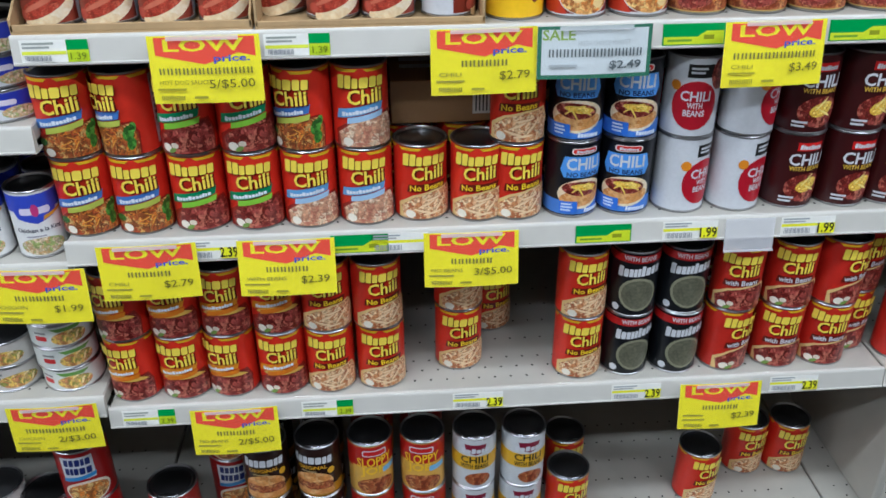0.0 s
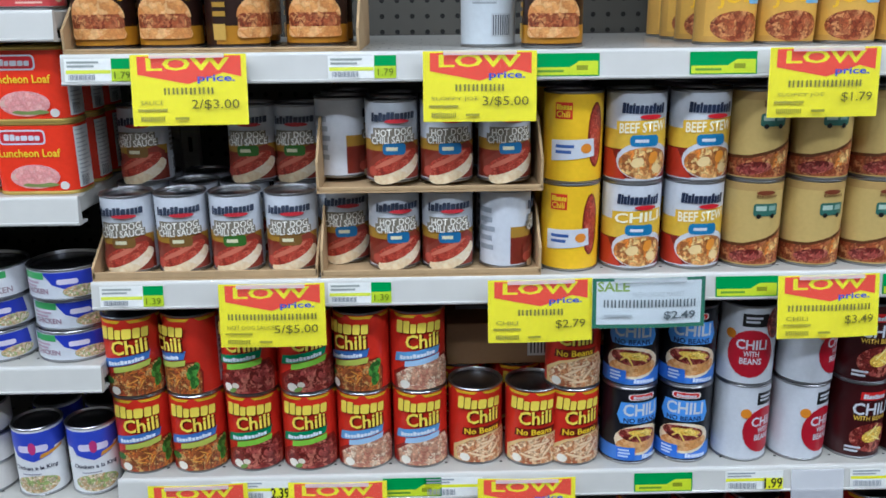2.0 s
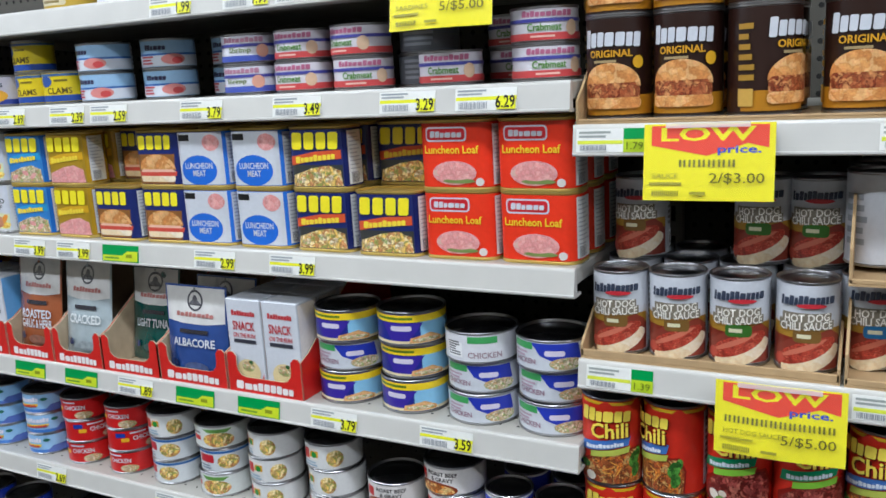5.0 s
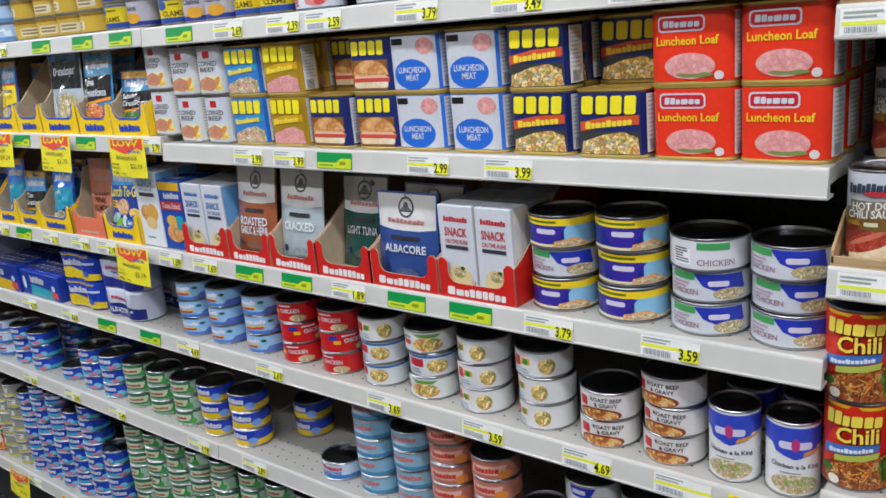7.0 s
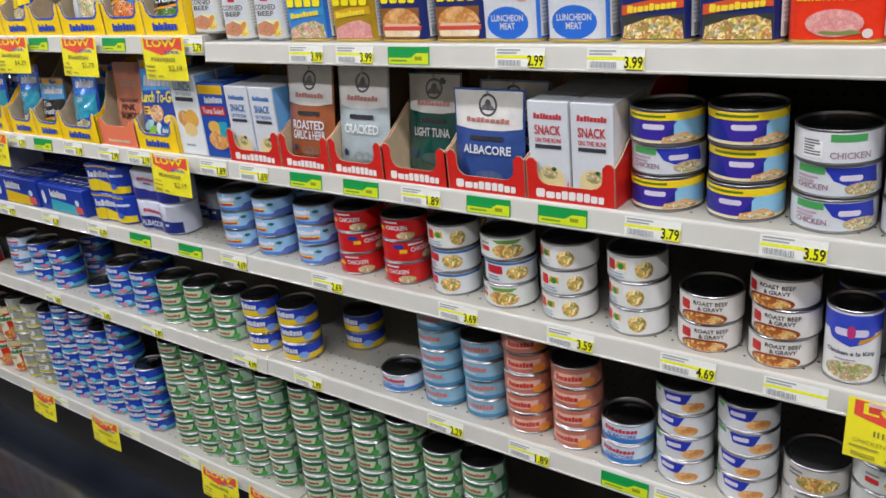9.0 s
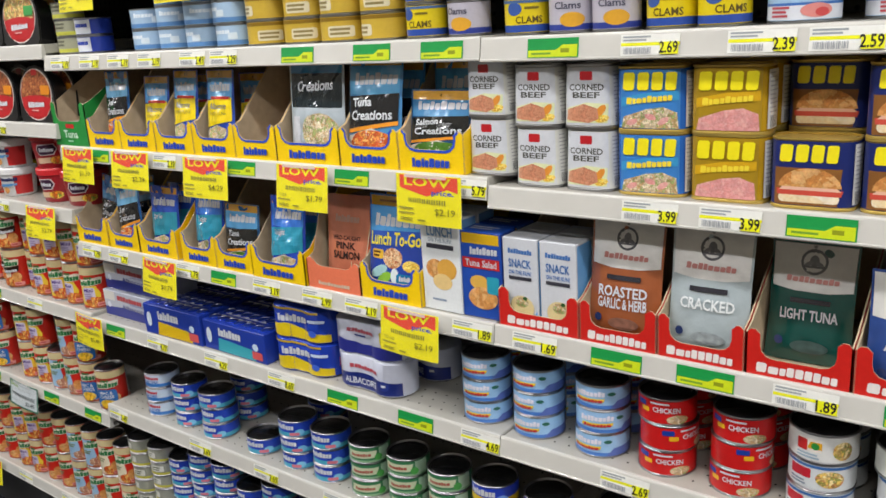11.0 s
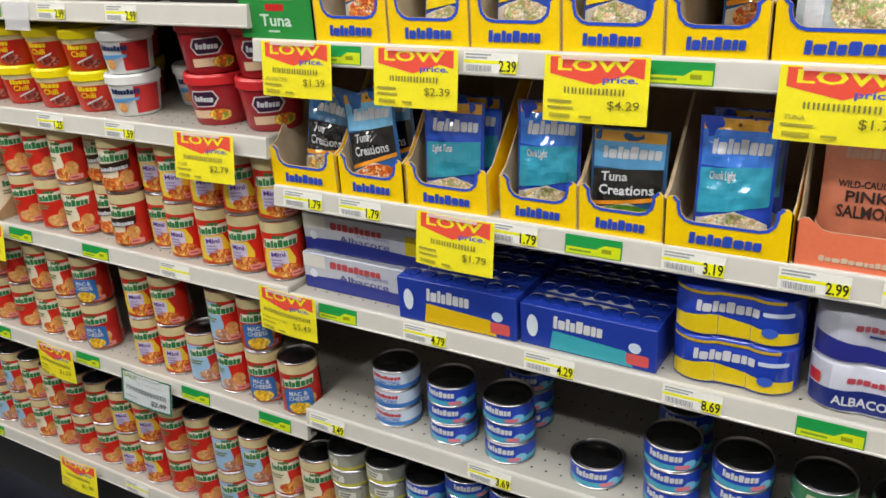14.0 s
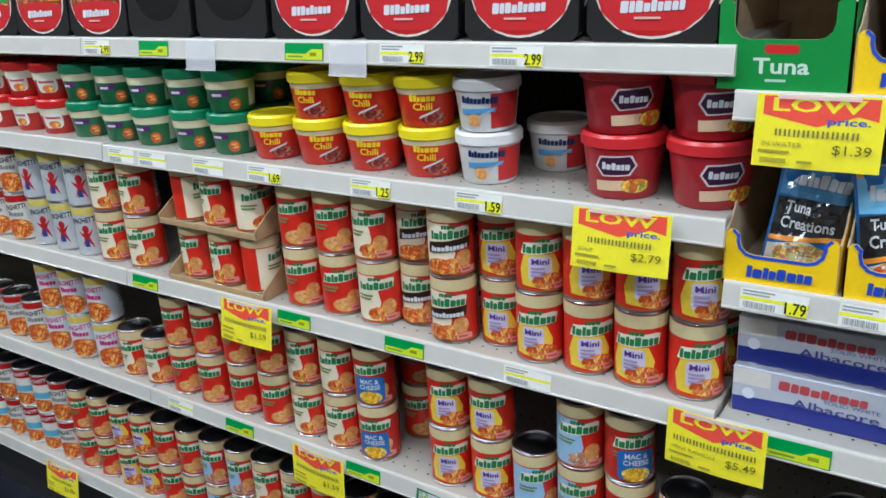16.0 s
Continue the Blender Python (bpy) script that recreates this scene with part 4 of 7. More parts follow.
can("tuna_silver", 84, 38, "9a9c90", sided(38, [("R", -132, 4, 132, 10, "c8c04a"), ("RR", -24, 12, 14, 28, 3, "d8d8d0"), ("L", 2, -20, 14, 10, 26, "6a705a", 3)]), "stacked silver-green tuna tin", "tuna_tin")
can("ham_white", 90, 40, "d8dcd8", sided(40, [("E", 16, 16, 26, 12, F_MIX), ("P", [(-10, 34), (40, 34), (30, 28), (0, 28)], "6a9a4a"), ("RR", -34, 14, -16, 22, 2, "c83030"), ("L", 1, -34, 24, -8, 30, "8a8a8a", 3)]), "white chicken breast tin with a pale picture", "chicken_tin")
can("dark_top", 90, 44, "c8c4c0", sided(44, [("E", 6, 18, 30, 12, F_MIX), ("L", 2, -36, 22, -10, 36, "7a7a7a", 3)]), "white meat tin with a dark lid", "meat_tin", lid=KICK)


# ---- rectangular tins ----
def rounded(w, d, r, n=4):
    pts = []
    for cx, cy, a in ((w / 2 - r, d / 2 - r, 0), (-w / 2 + r, d / 2 - r, 90), (-w / 2 + r, -d / 2 + r, 180), (w / 2 - r, -d / 2 + r, 270)):
        pts += [(cx + r * math.cos(radians(a + 90 * k / n)), cy + r * math.sin(radians(a + 90 * k / n))) for k in range(n + 1)]
    return pts


def loft(mb, rings, material, caps=True):
    """Skins closed outlines (x, y) at heights z."""
    n = len(rings[0][0])
    i = len(mb.v)
    s = mb.slot(material)
    for pts, z in rings:
        mb.v += [(x, y, z) for x, y in pts]
    for j in range(len(rings) - 1):
        for k in range(n):
            k2 = (k + 1) % n
            mb.f.append((i + j * n + k, i + j * n + k2, i + (j + 1) * n + k2, i + (j + 1) * n + k))
            mb.m.append(s)
    if caps:
        mb.f.append(tuple(range(i + n - 1, i - 1, -1)))
        mb.f.append(tuple(i + (len(rings) - 1) * n + k for k in range(n)))
        mb.m += [s, s]


GOLD = mat("gold_lacquer", rgb("d0b25c"), 0.35, 0.6, mottle=0.08, scale=60)


def tin_box(key, w, h, d, base, art, label, name, lid=None, taper=1.0):
    lid = lid or GOLD
    ww, dd, hh = w / 1000, d / 1000, h / 1000
    mb = MB()
    big, small = rounded(ww, dd, 0.021, 6), rounded(ww - 0.003, dd - 0.003, 0.0195, 6)
    top = rounded((ww - 0.003) * taper, (dd - 0.003) * taper, 0.0195 * taper, 6)
    tbig = rounded(ww * taper, dd * taper, 0.021 * taper, 6)
    inner = rounded(ww * taper - 0.006, dd * taper - 0.006, 0.018 * taper, 6)
    loft(mb, [(big, 0), (big, 0.0025), (small, 0.004), (top, hh - 0.004), (tbig, hh - 0.0025), (tbig, hh - 0.0005), (inner, hh - 0.0005), (inner, hh - 0.003)], lid)
    ob = thing(name, mb, label, "meat tin", "rectangular meat tins", smooth=35)
    mb = MB()
    rr = 0.0202
    sl = rounded(ww - 0.0016, dd - 0.0016, rr, 6)
    tsl = rounded((ww - 0.0016) * taper, (dd - 0.0016) * taper, rr * taper, 6)
    loft(mb, [(sl, 0.0042), (tsl, hh - 0.0042)], ink(base, 0.25), caps=False)
    a = Art()
    art(a, w, h)
    flat, yb, turn = ww / 2 - 0.0008 - rr, dd / 2 - 0.0008, rr * math.pi / 2

    def wrap(u, v, e):
        """Along the front, round the corner and along the side."""
        k, over = 1 + (taper - 1) * v / hh, max(0.0, abs(u) - flat)
        g = min(over, turn) / rr
        x = min(abs(u), flat) + (rr + e) * math.sin(g)
        y = -yb + rr - (rr + e) * math.cos(g) + max(0.0, over - turn)
        return (math.copysign(x, u) * k, y * k, v)
    m0 = (flat + turn * 0.62) * 1000
    m1 = (flat + turn * 1.0 + 2 * (yb - rr)) * 1000
    a.R(m0, 7, m1, h - 7, "d4d4d0")
    for k in range(11):
        a.R(m0 + 2, h - 12 - k * 5.2, m0 + 2 + (m1 - m0 - 4) * (0.6 + 0.35 * ((k * 7) % 5) / 4), h - 10.6 - k * 5.2, "a2a2a6")
    [a.R(m0 + 3 + k * 1.6, 9, m0 + 3.8 + k * 1.6, 22, "5a5a60") for k in range(8)]
    a.emit(mb, wrap, cut=3.5, lift=0.0003)
    part("label", mb, ob, "printed label", smooth=35)
    SIZE[key] = (ww, hh, dd)
    keep(key, ob)


def spam_art(mid, pic, base2="1c2a6a"):
    def art(a, w, h):
        q = w / 2 - 14
        a.R(-q - 6, 5, q + 6, h - 5, base2)
        a.R(-q - 5, 5, q + 5, 34, "3a3c3a" if base2 == "1c2a6a" else base2)
        a.P([(-q - 4, 5), (q + 4, 5), (q + 2, 26), (q - 16, 33), (-4, 30), (-q, 20)], pic)
        for u, v, t in ((-q + 12, 13, 20), (2, 20, -15), (q - 16, 15, 30)):
            a.D(u, v, 8, 4, t, F_MEAT if base2 != "1c2a6a" else F_TUNA)
        if mid:
            a.P([(-q - 4, 33), (0, 40), (q + 4, 42), (q + 4, 54), (0, 52), (-q - 4, 45)], mid)
            a.B(9, -q + 4, 39, q - 4, 48, "f2d83c", 6, 3)
        a.B(4, -q - 2, 55, q + 2, 78, "f6e620", 0, 5)
    return art


def bun_spam(a, w, h):
    q = w / 2 - 14
    a.R(-q - 6, 5, q + 6, h - 5, "1c2a6a")
    a.P([(-q - 6, 5), (q - 4, 5), (q, 50), (-q - 6, 50)], "8a5a2c")
    a.RR(-q, 8, q - 2, 20, 5, F_ROLL)
    a.P([(-q - 2, 17), (q, 17), (q + 2, 24), (0, 28), (-q - 3, 24)], "d05040")
    a.P([(-q, 23), (q, 23), (q - 6, 28), (-q + 6, 28)], "e8b8a0")
    a.E(0, 27, q, 23, F_BUN, 20, 0, 180)
    a.B(4, -q - 2, 57, q - 4, 78, "f6e620", 0, 5)


def luncheon_art(a, w, h):
    q = w / 2 - 12
    a.R(-q - 5, 5, q + 5, h - 5, WHT)
    a.E(-2, 26, q - 4, 22, "2a6ad0")
    a.T("LUNCHEON", -q + 10, 28, q - 14, 37, WHT)
    a.T("MEAT", -14, 17, 10, 26, WHT)
    a.R(-q, h - 17, -q + 22, h - 8, BLK)
    a.E(q - 14, h - 20, 15, 12, F_MEAT)


def loaf_art(a, w, h):
    q = w / 2 - 10
    a.RR(-q + 4, h - 27, q - 24, h - 9, 5, WHT)
    a.RR(-q + 6, h - 25, q - 26, h - 11, 4, "c8202a")
    a.B(6, -q + 10, h - 22, q - 30, h - 14, WHT, 0, 4)
    a.T("Luncheon Loaf", -q + 2, h - 42, q - 8, h - 32, YEL)
    a.E(0, 22, q - 12, 15, F_MEAT)
    a.D(-14, 24, 16, 5, 10, "d8b0a0")
    a.D(6, 12, 22, 3, 0, "7a8a4a")
    a.E(2, 23, q - 16, 10, F_MEAT)
    a.E(q - 8, 11, 5, 5, "d8d0c8")


F_CUT = food("cut_beef", ["cc8a6a", "d29474", "c48062"], 120, 0.4)


def corned_art(a, w, h):
    q = w / 2 - 9
    a.R(-q - 4, 5, q + 4, h - 5, WHT)
    a.RR(-10, h - 22, 10, h - 10, 2, "c02028")
    a.T("CORNED", -q + 4, h - 36, q - 4, h - 27, "4a4a44")
    a.T("BEEF", -q + 10, h - 46, q - 10, h - 38, "4a4a44")
    a.P([(-q, 8), (q, 8), (q + 2, 34), (0, 36), (-q, 28)], "dce0b0")
    a.D(q - 10, 24, 11, 5, 50, "e09038")
    a.D(q - 8, 14, 10, 5, 10, F_CORN)
    a.P([(-q, 12), (4, 8), (q - 12, 14), (q - 14, 28), (-4, 34), (-q + 2, 26)], F_CUT)
    a.D(-6, 20, 17, 8, 14, F_CUT)


tin_box("spam_lite", 99, 86, 56, "2a6ac0", spam_art("3a9ad0", F_TUNA, "3a80c8"), "light blue rectangular luncheon meat tin", "meat_tin")
tin_box("spam_gold", 99, 86, 56, "b8901c", spam_art("d8a81c", F_MEAT, "a8861c"), "gold rectangular luncheon meat tin", "meat_tin")
tin_box("spam_bun", 99, 86, 56, "1c2a6a", bun_spam, "dark blue luncheon meat tin with a burger picture", "meat_tin")
tin_box("spam_less", 101, 86, 56, "1c2460", spam_art("d85830", F_MIX), "dark blue luncheon meat tin with a red banner", "meat_tin")
tin_box("luncheon", 99, 86, 56, "3a78d8", luncheon_art, "white and blue luncheon meat tin", "meat_tin")
tin_box("loaf", 104, 88, 62, "e8381c", loaf_art, "red luncheon loaf tin with a pink picture", "meat_tin")
tin_box("corned", 80, 88, 52, "d8d8d0", corned_art, "white tapered corned beef tin", "beef_tin", lid=TIN, taper=0.93)


# ---- cartons, pouches and display trays ----
def carton(key, w, h, d, base, art, label, name, side=None):
    ww, hh, dd = w / 1000, h / 1000, d / 1000
    mb = MB()
    mb.box((-ww / 2, 0, 0), (ww / 2, dd, hh), ink(base, 0.4), 0.0012)
    ob = thing(name, mb, label, "box", "boxed food on the shelves")
    mb = MB()
    a = Art()
    art(a, w, h)
    a.emit(mb, flat_front(0))
    if side:
        Art().R(3, 3, d - 3, h - 3, side).emit(mb, lambda u, v, e: (ww / 2 + e, u, v))
    b = Art().L(2, -w * 0.4, d * 0.3, w * 0.4, d * 0.7, "d8d8d8", 3)
    b.emit(mb, lambda u, v, e: (u, v, hh + e))
    if name == "tuna_pack":
        film = mat("film_" + base, rgb(base), 0.12, 0.3, mottle=0.2, scale=60, bump=0.5, coat=0.7)
        tin = MB()
        tin.lathe([(0.0142, -0.001), (0.0142, 0.0016), (0.0132, 0.0024), (0.0122, 0.0022), (0.0118, 0.0012), (0.0005, 0.0012)], 14, [film, film, film, TIN, film])
        end = tin.mesh("tin_end", 40)
        for k in range(7):
            for q in range(2):
                part("tin_end", end, ob, at=pose(-ww * 0.42 + k * ww * 0.14, dd * (0.27 + 0.46 * q), hh))
    part("print", mb, ob, "printed panel")
    SIZE[key] = (ww, hh, dd)
    keep(key, ob)


def foil(h):
    return mat("foil_" + h, rgb(h), 0.13, 0.0, mottle=0.12, scale=45, bump=0.7, coat=1.0)


def pouch(key, w, h, t, base, art, label, name="tuna_pouch", crinkle=1.0):
    """A sealed foil pouch, swollen in the middle, with a flat top seam."""
    ww, hh, tt = w / 1000, h / 1000, t / 1000
    nz = noise.noise

    def f(u, v):
        q, p = abs(2 * u / ww), v / hh
        bulge = max(0.0, 1 - q ** 2.6) * max(0.0, min(1, (0.92 - p) / 0.5)) * min(1.0, 0.35 + p * 6)
        return tt / 2 * bulge + 0.0030 * crinkle * (nz(Vector((u * 42, v * 30, hash_of))) + 0.5 * nz(Vector((u * 90, v * 70, hash_of + 5)))) * (1 - q ** 4)
    hash_of = w * 0.37 + h * 0.11
    mb = MB()
    nu, nv = 18, 26
    s = mb.slot(foil(base))
    for side in (-1, 1):
        i = len(mb.v)
        for b in range(nv + 1):
            for a in range(nu + 1):
                u, v = (a / nu - 0.5) * ww, b / nv * hh
                k = 1 - 0.03 * math.sin(math.pi * b / nv)
                mb.v.append((u * k, (-f(u, v) if side < 0 else f(u, v) * 0.8) + (0.0004 * side), v))
        for b in range(nv):
            for a in range(nu):
                q = (i + b * (nu + 1) + a, i + b * (nu + 1) + a + 1, i + (b + 1) * (nu + 1) + a + 1, i + (b + 1) * (nu + 1) + a)
                mb.f.append(q if side < 0 else q[::-1])
                mb.m.append(s)
    ob = thing(name, mb, label, "pouch", "foil pouches of fish", smooth=60)
    mb = MB()
    a = Art()
    art(a, w, h)
    for k, (pts, faces, hx) in enumerate(a.s):
        a.s[k] = (pts, faces, foil(hx) if isinstance(hx, str) and faces is None else hx)
    a.emit(mb, lambda u, v, e: (u * (1 - 0.03 * math.sin(math.pi * min(1, v / hh))), -f(u, v) - 0.0007 - e, v), cut=5.0, cutv=5.0, lift=0.0003, raised=0.0009)
    part("print", mb, ob, "printed front")
    SIZE[key] = (ww, hh, tt)
    keep(key, ob)


def sheet(mb, outline, axis, at, thick, outer, inner):
    """A flat cut-out of board: outline in two axes, with its thickness along the third."""
    n = len(outline)

    def place(p, e):
        return {"y": (p[0], at + e, p[1]), "x": (at + e, p[0], p[1])}[axis]
    lo, hi = [place(p, 0) for p in outline], [place(p, thick) for p in outline]
    mb.face(lo, outer)
    mb.face(hi[::-1], inner)
    for k in range(n):
        k2 = (k + 1) % n
        mb.face([lo[k], lo[k2], hi[k2], hi[k]], inner)


def tray(key, w, d, lip, post, back, base, art, label, edge=None, inner=None, slope=0.10):
    """A die-cut display tray: low front with posts, sides that rise to the back. Metres."""
    inner = inner or CARDIN
    out = ink(base, 0.45)
    c, r = min(0.019, w * 0.14), 0.017
    cut = [(-w / 2, 0), (w / 2, 0), (w / 2, post - 0.006), (w / 2 - 0.006, post), (w / 2 - c + 0.006, post), (w / 2 - c, post - 0.006), (w / 2 - c, lip + r), (w / 2 - c - r * 0.13, lip + r * 0.5), (w / 2 - c - r * 0.5, lip + r * 0.13), (w / 2 - c - r, lip),
           (-w / 2 + c + r, lip), (-w / 2 + c + r * 0.5, lip + r * 0.13), (-w / 2 + c + r * 0.13, lip + r * 0.5), (-w / 2 + c, lip + r), (-w / 2 + c, post - 0.006), (-w / 2 + c - 0.006, post), (-w / 2 + 0.006, post), (-w / 2, post - 0.006)]
    ob = tagged(new("display_tray"), label, "display tray", "cardboard display trays")
    mb = MB()
    sheet(mb, cut, "y", 0, 0.002, out, inner)
    part("front_panel", mb, ob)
    sd = [(0.0, 0.0), (0.0, post - 0.004), (0.02, post + 0.004), (slope, back), (d, back), (d, 0.0)]
    mb = MB()
    sheet(mb, sd, "x", -w / 2, 0.002, out, inner)
    part("side_panel", mb, ob)
    mb = MB()
    sheet(mb, sd[::-1], "x", w / 2, -0.002, out, inner)
    part("side_panel", mb, ob)
    mb = MB()
    mb.box((-w / 2 + 0.003, d - 0.003, 0.001), (w / 2 - 0.003, d - 0.001, back - 0.002), inner)
    part("back_panel", mb, ob, "bare brown cardboard back")
    mb = MB()
    mb.box((-w / 2 + 0.003, 0.003, 0.0005), (w / 2 - 0.003, d - 0.004, 0.002), inner)
    part("tray_base", mb, ob)
    mb = MB()
    a = Art()
    if edge:
        line = [(x, z) for x, z in cut[4:16]]
        for (xa, za), (xb, zb) in zip(line, line[1:]):
            dx, dz = xb - xa, zb - za
            ln = math.hypot(dx, dz)
            nx, nz2 = -dz / ln * 0.004, dx / ln * 0.004
            ex, ez = dx / ln * 0.0014, dz / ln * 0.0014
            xa, za, xb, zb = xa - ex, za - ez, xb + ex, zb + ez
            a.P([(xa * 1000, za * 1000), (xb * 1000, zb * 1000), ((xb + nx) * 1000, (zb + nz2) * 1000), ((xa + nx) * 1000, (za + nz2) * 1000)][::-1], edge)
    art(a, w * 1000, lip * 1000)
    a.emit(mb, flat_front(0), lift=0.0003)
    part("print", mb, ob, "printed front edge")
    SIZE[key] = (w, back, d)
    keep(key, ob)


def yellow_tray(a, w, lip):
    a.B(8, -w * 0.29, lip * 0.24, w * 0.29, lip * 0.66, "2a4ab8", 2, 4)


def red_tray(a, w, lip):
    a.B(9, -w * 0.4, lip * 0.2, w * 0.38, lip * 0.75, "f0e8e4", 0, 6)


def green_tray(a, w, lip):
    a.RR(-18, lip * 0.72, 18, lip * 0.9, 3, "c82a2a")
    a.T("Tuna", -30, lip * 0.32, 30, lip * 0.64, "c8e0d0")
    a.L(1, -16, lip * 0.14, 16, lip * 0.24, "a8d0b8", 3)


YT = "fad000"
YLAB = "yellow cardboard display tray with a blue edge"
tray("tray_green", 0.143, 0.28, 0.056, 0.100, 0.165, "1c8a3a", green_tray, "empty green cardboard display tray", None, slope=0.12)
for tk, tw in (("tray_128", 0.127), ("tray_115", 0.115), ("tray_162", 0.160), ("tray_131", 0.131), ("tray_150", 0.150), ("tray_122", 0.120), ("tray_138", 0.136)):
    tray(tk, tw, 0.28, 0.036, 0.066, 0.168, YT, yellow_tray, YLAB, "2a50c8", slope=0.11)
tray("tray_salmon", 0.134, 0.28, 0.044, 0.058, 0.150, "ee7c58", lambda a, w, lip: a.B(11, -w * 0.3, 8, w * 0.3, 15, "d8c0a8", 0, 3), "coral cardboard display tray", None, slope=0.05)
for tk, tw in (("tray_red_140", 0.140), ("tray_red_120", 0.119), ("tray_red_128", 0.128)):
    tray(tk, tw, 0.26, 0.024, 0.062, 0.150, "d02018", red_tray, "red cardboard display tray with pale lettering", None, slope=0.14)


def pouch_art(layers):
    return lambda a, w, h: flat_art(layers)(a, h)


def fish_pouch(top, mid, name, low, word=None):
    def art(a, w, h):
        q = w / 2 - 4
        a.R(-q, h - 16, q, h - 2, "dca43c")
        a.E(0, h - 9, 2.5, 2.5, "6a5020")
        a.R(-q, h * 0.62, q, h - 16, top)
        a.B(8, -q + 12, h * 0.72, q - 4, h * 0.84, WHT, 2, 4)
        a.P([(-q, h * 0.24), (q, h * 0.34), (q, h * 0.64), (-q, h * 0.6)], mid)
        if word:
            a.T(word[0], -q + 12, h * 0.5, 2, h * 0.59, "d0d4d8", 3)
            if len(word) > 1:
                a.T(word[1], -q + 10, h * 0.37, q - 10, h * 0.47, "d0d4d8", 4)
        else:
            a.R(-q + 14, h * 0.615, q - 4, h * 0.655, "c83a34")
            a.T("Albacore", -q + 14, h * 0.49, q - 12, h * 0.57, "4a5070", 1, 0.008)
            a.T("WHITE TUNA", -q + 14, h * 0.41, q - 10, h * 0.455, "8a7a28", 1, 0.0)
        if word and len(word) > 1:
            a.P([(-q, h * 0.23), (q, h * 0.33), (q, h * 0.37), (-q, h * 0.27)], "e8962a")
        a.P([(-q, 4), (q, 4), (q, h * 0.2), (4, h * 0.29), (-q, h * 0.2)], "ddd8cc")
        a.E(4, h * 0.15, q - 6, h * 0.12, low)
    return art


pouch("pouch_black", 92, 150, 22, "2a6ab0", fish_pouch("7cc4f0", "1c1e22", "", F_PASTA, ("Tuna", "Creations")), "blue and black flavoured tuna pouch", crinkle=1.7)
pouch("pouch_silver", 92, 150, 22, "2a6ab0", fish_pouch("4a88b8", "202226", "", F_MIX, ("Tuna", "Creations")), "crumpled blue and black tuna pouch with a salad picture", crinkle=3.2)
pouch("pouch_yellow", 86, 150, 22, "2a50b8", fish_pouch("6ab4f0", "f0d418", "", F_TUNA), "blue and yellow albacore tuna pouch", crinkle=1.7)
pouch("pouch_green", 98, 150, 20, "2348b0", fish_pouch("2c58c8", "2f9ab4", "", F_TUNA, ("Light Tuna",)), "blue and green light tuna pouch", crinkle=1.7)
pouch("pouch_blue", 94, 158, 24, "1f48c0", fish_pouch("3a80e4", "2aa0c0", "", F_TUNA, ("Chunk Light",)), "shiny blue chunk light tuna pouch", crinkle=2.2)
pouch("pouch_dark", 126, 112, 20, "2a5a8a", fish_pouch("4a88b8", "1a1c1c", "", mat("leafy", rgb("4a7a24"), 0.35, mottle=0.4, scale=120), ("Salmon", "Creations")), "blue and black salmon pouch")
pouch("pouch_slim", 102, 132, 20, "2a5a8a", fish_pouch("5aa4d8", "1e2020", "", mat("leafy", rgb("4a7a24"), 0.35, mottle=0.4, scale=120), ("Tuna", "Creations")), "blue, black and green tuna pouch")
pouch("pouch_bold", 125, 168, 22, "4a90c8", fish_pouch("5aa8d8", "16181c", "", F_PASTA, ("Tuna", "Creations")), "large blue and black flavoured tuna pouch")
pouch("pouch_lunch", 129, 182, 20, "2a70c8", lambda a, w, h: (a.R(-w / 2 + 4, h - 20, w / 2 - 4, h - 3, "e8b020"), a.R(-w / 2 + 4, h * 0.55, w / 2 - 4, h - 20, "4a9ad8"), a.B(8, -50, h * 0.7, 54, h * 0.82, WHT, 2, 4),
    a.R(-w / 2 + 4, 4, w / 2 - 4, h * 0.54, "2444a4"), a.P([(-w / 2 + 4, h * 0.5), (w / 2 - 4, h * 0.55), (w / 2 - 4, h * 0.68), (-w / 2 + 4, h * 0.64)], "2a56b8"), a.L(1, -40, h - 15, 44, h - 8, "a86a20", 3),
    a.T("Lunch To-Go", -57, h * 0.52, 57, h * 0.65, "f0e040", 4), a.RR(-52, h * 0.38, -24, h * 0.47, 3, "e8b83a"), a.L(2, -49, h * 0.39, -27, h * 0.46, "5a3a1c", 3), a.E(-2, h * 0.4, 22, 18, F_NOODLE), a.E(38, h * 0.34, 17, 10, F_CORN),
    a.D(-34, h * 0.26, 22, 9, 24, "a8d4d8"), a.D(-20, h * 0.2, 18, 9, 28, "8ac040"), a.E(4, h * 0.23, 9, 14, "dce8ec"), a.RR(8, h * 0.08, 58, h * 0.26, 5, "1c78a8"), a.B(8, 14, h * 0.19, 52, h * 0.24, WHT, 0, 4), a.L(1, 14, h * 0.1, 50, h * 0.16, "8ad0d8", 3)),
    "blue lunch kit pouch with cracker pictures", "lunch_pouch", 0.6)
pouch("pouch_creamy", 134, 160, 22, "b8c4cc", lambda a, w, h: (a.R(-w / 2 + 4, h * 0.5, w / 2 - 4, h - 4, "14242c"), a.T("Creations", -44, h * 0.68, 44, h * 0.8, WHT, 4), a.R(-w / 2 + 4, h - 20, w / 2 - 4, h - 4, "3a8ac0"), a.E(12, h * 0.24, 44, h * 0.2, F_TUNA), a.R(-58, h * 0.1, -38, h * 0.4, WHT)),
    "silver and black flavoured tuna pouch", crinkle=1.6)


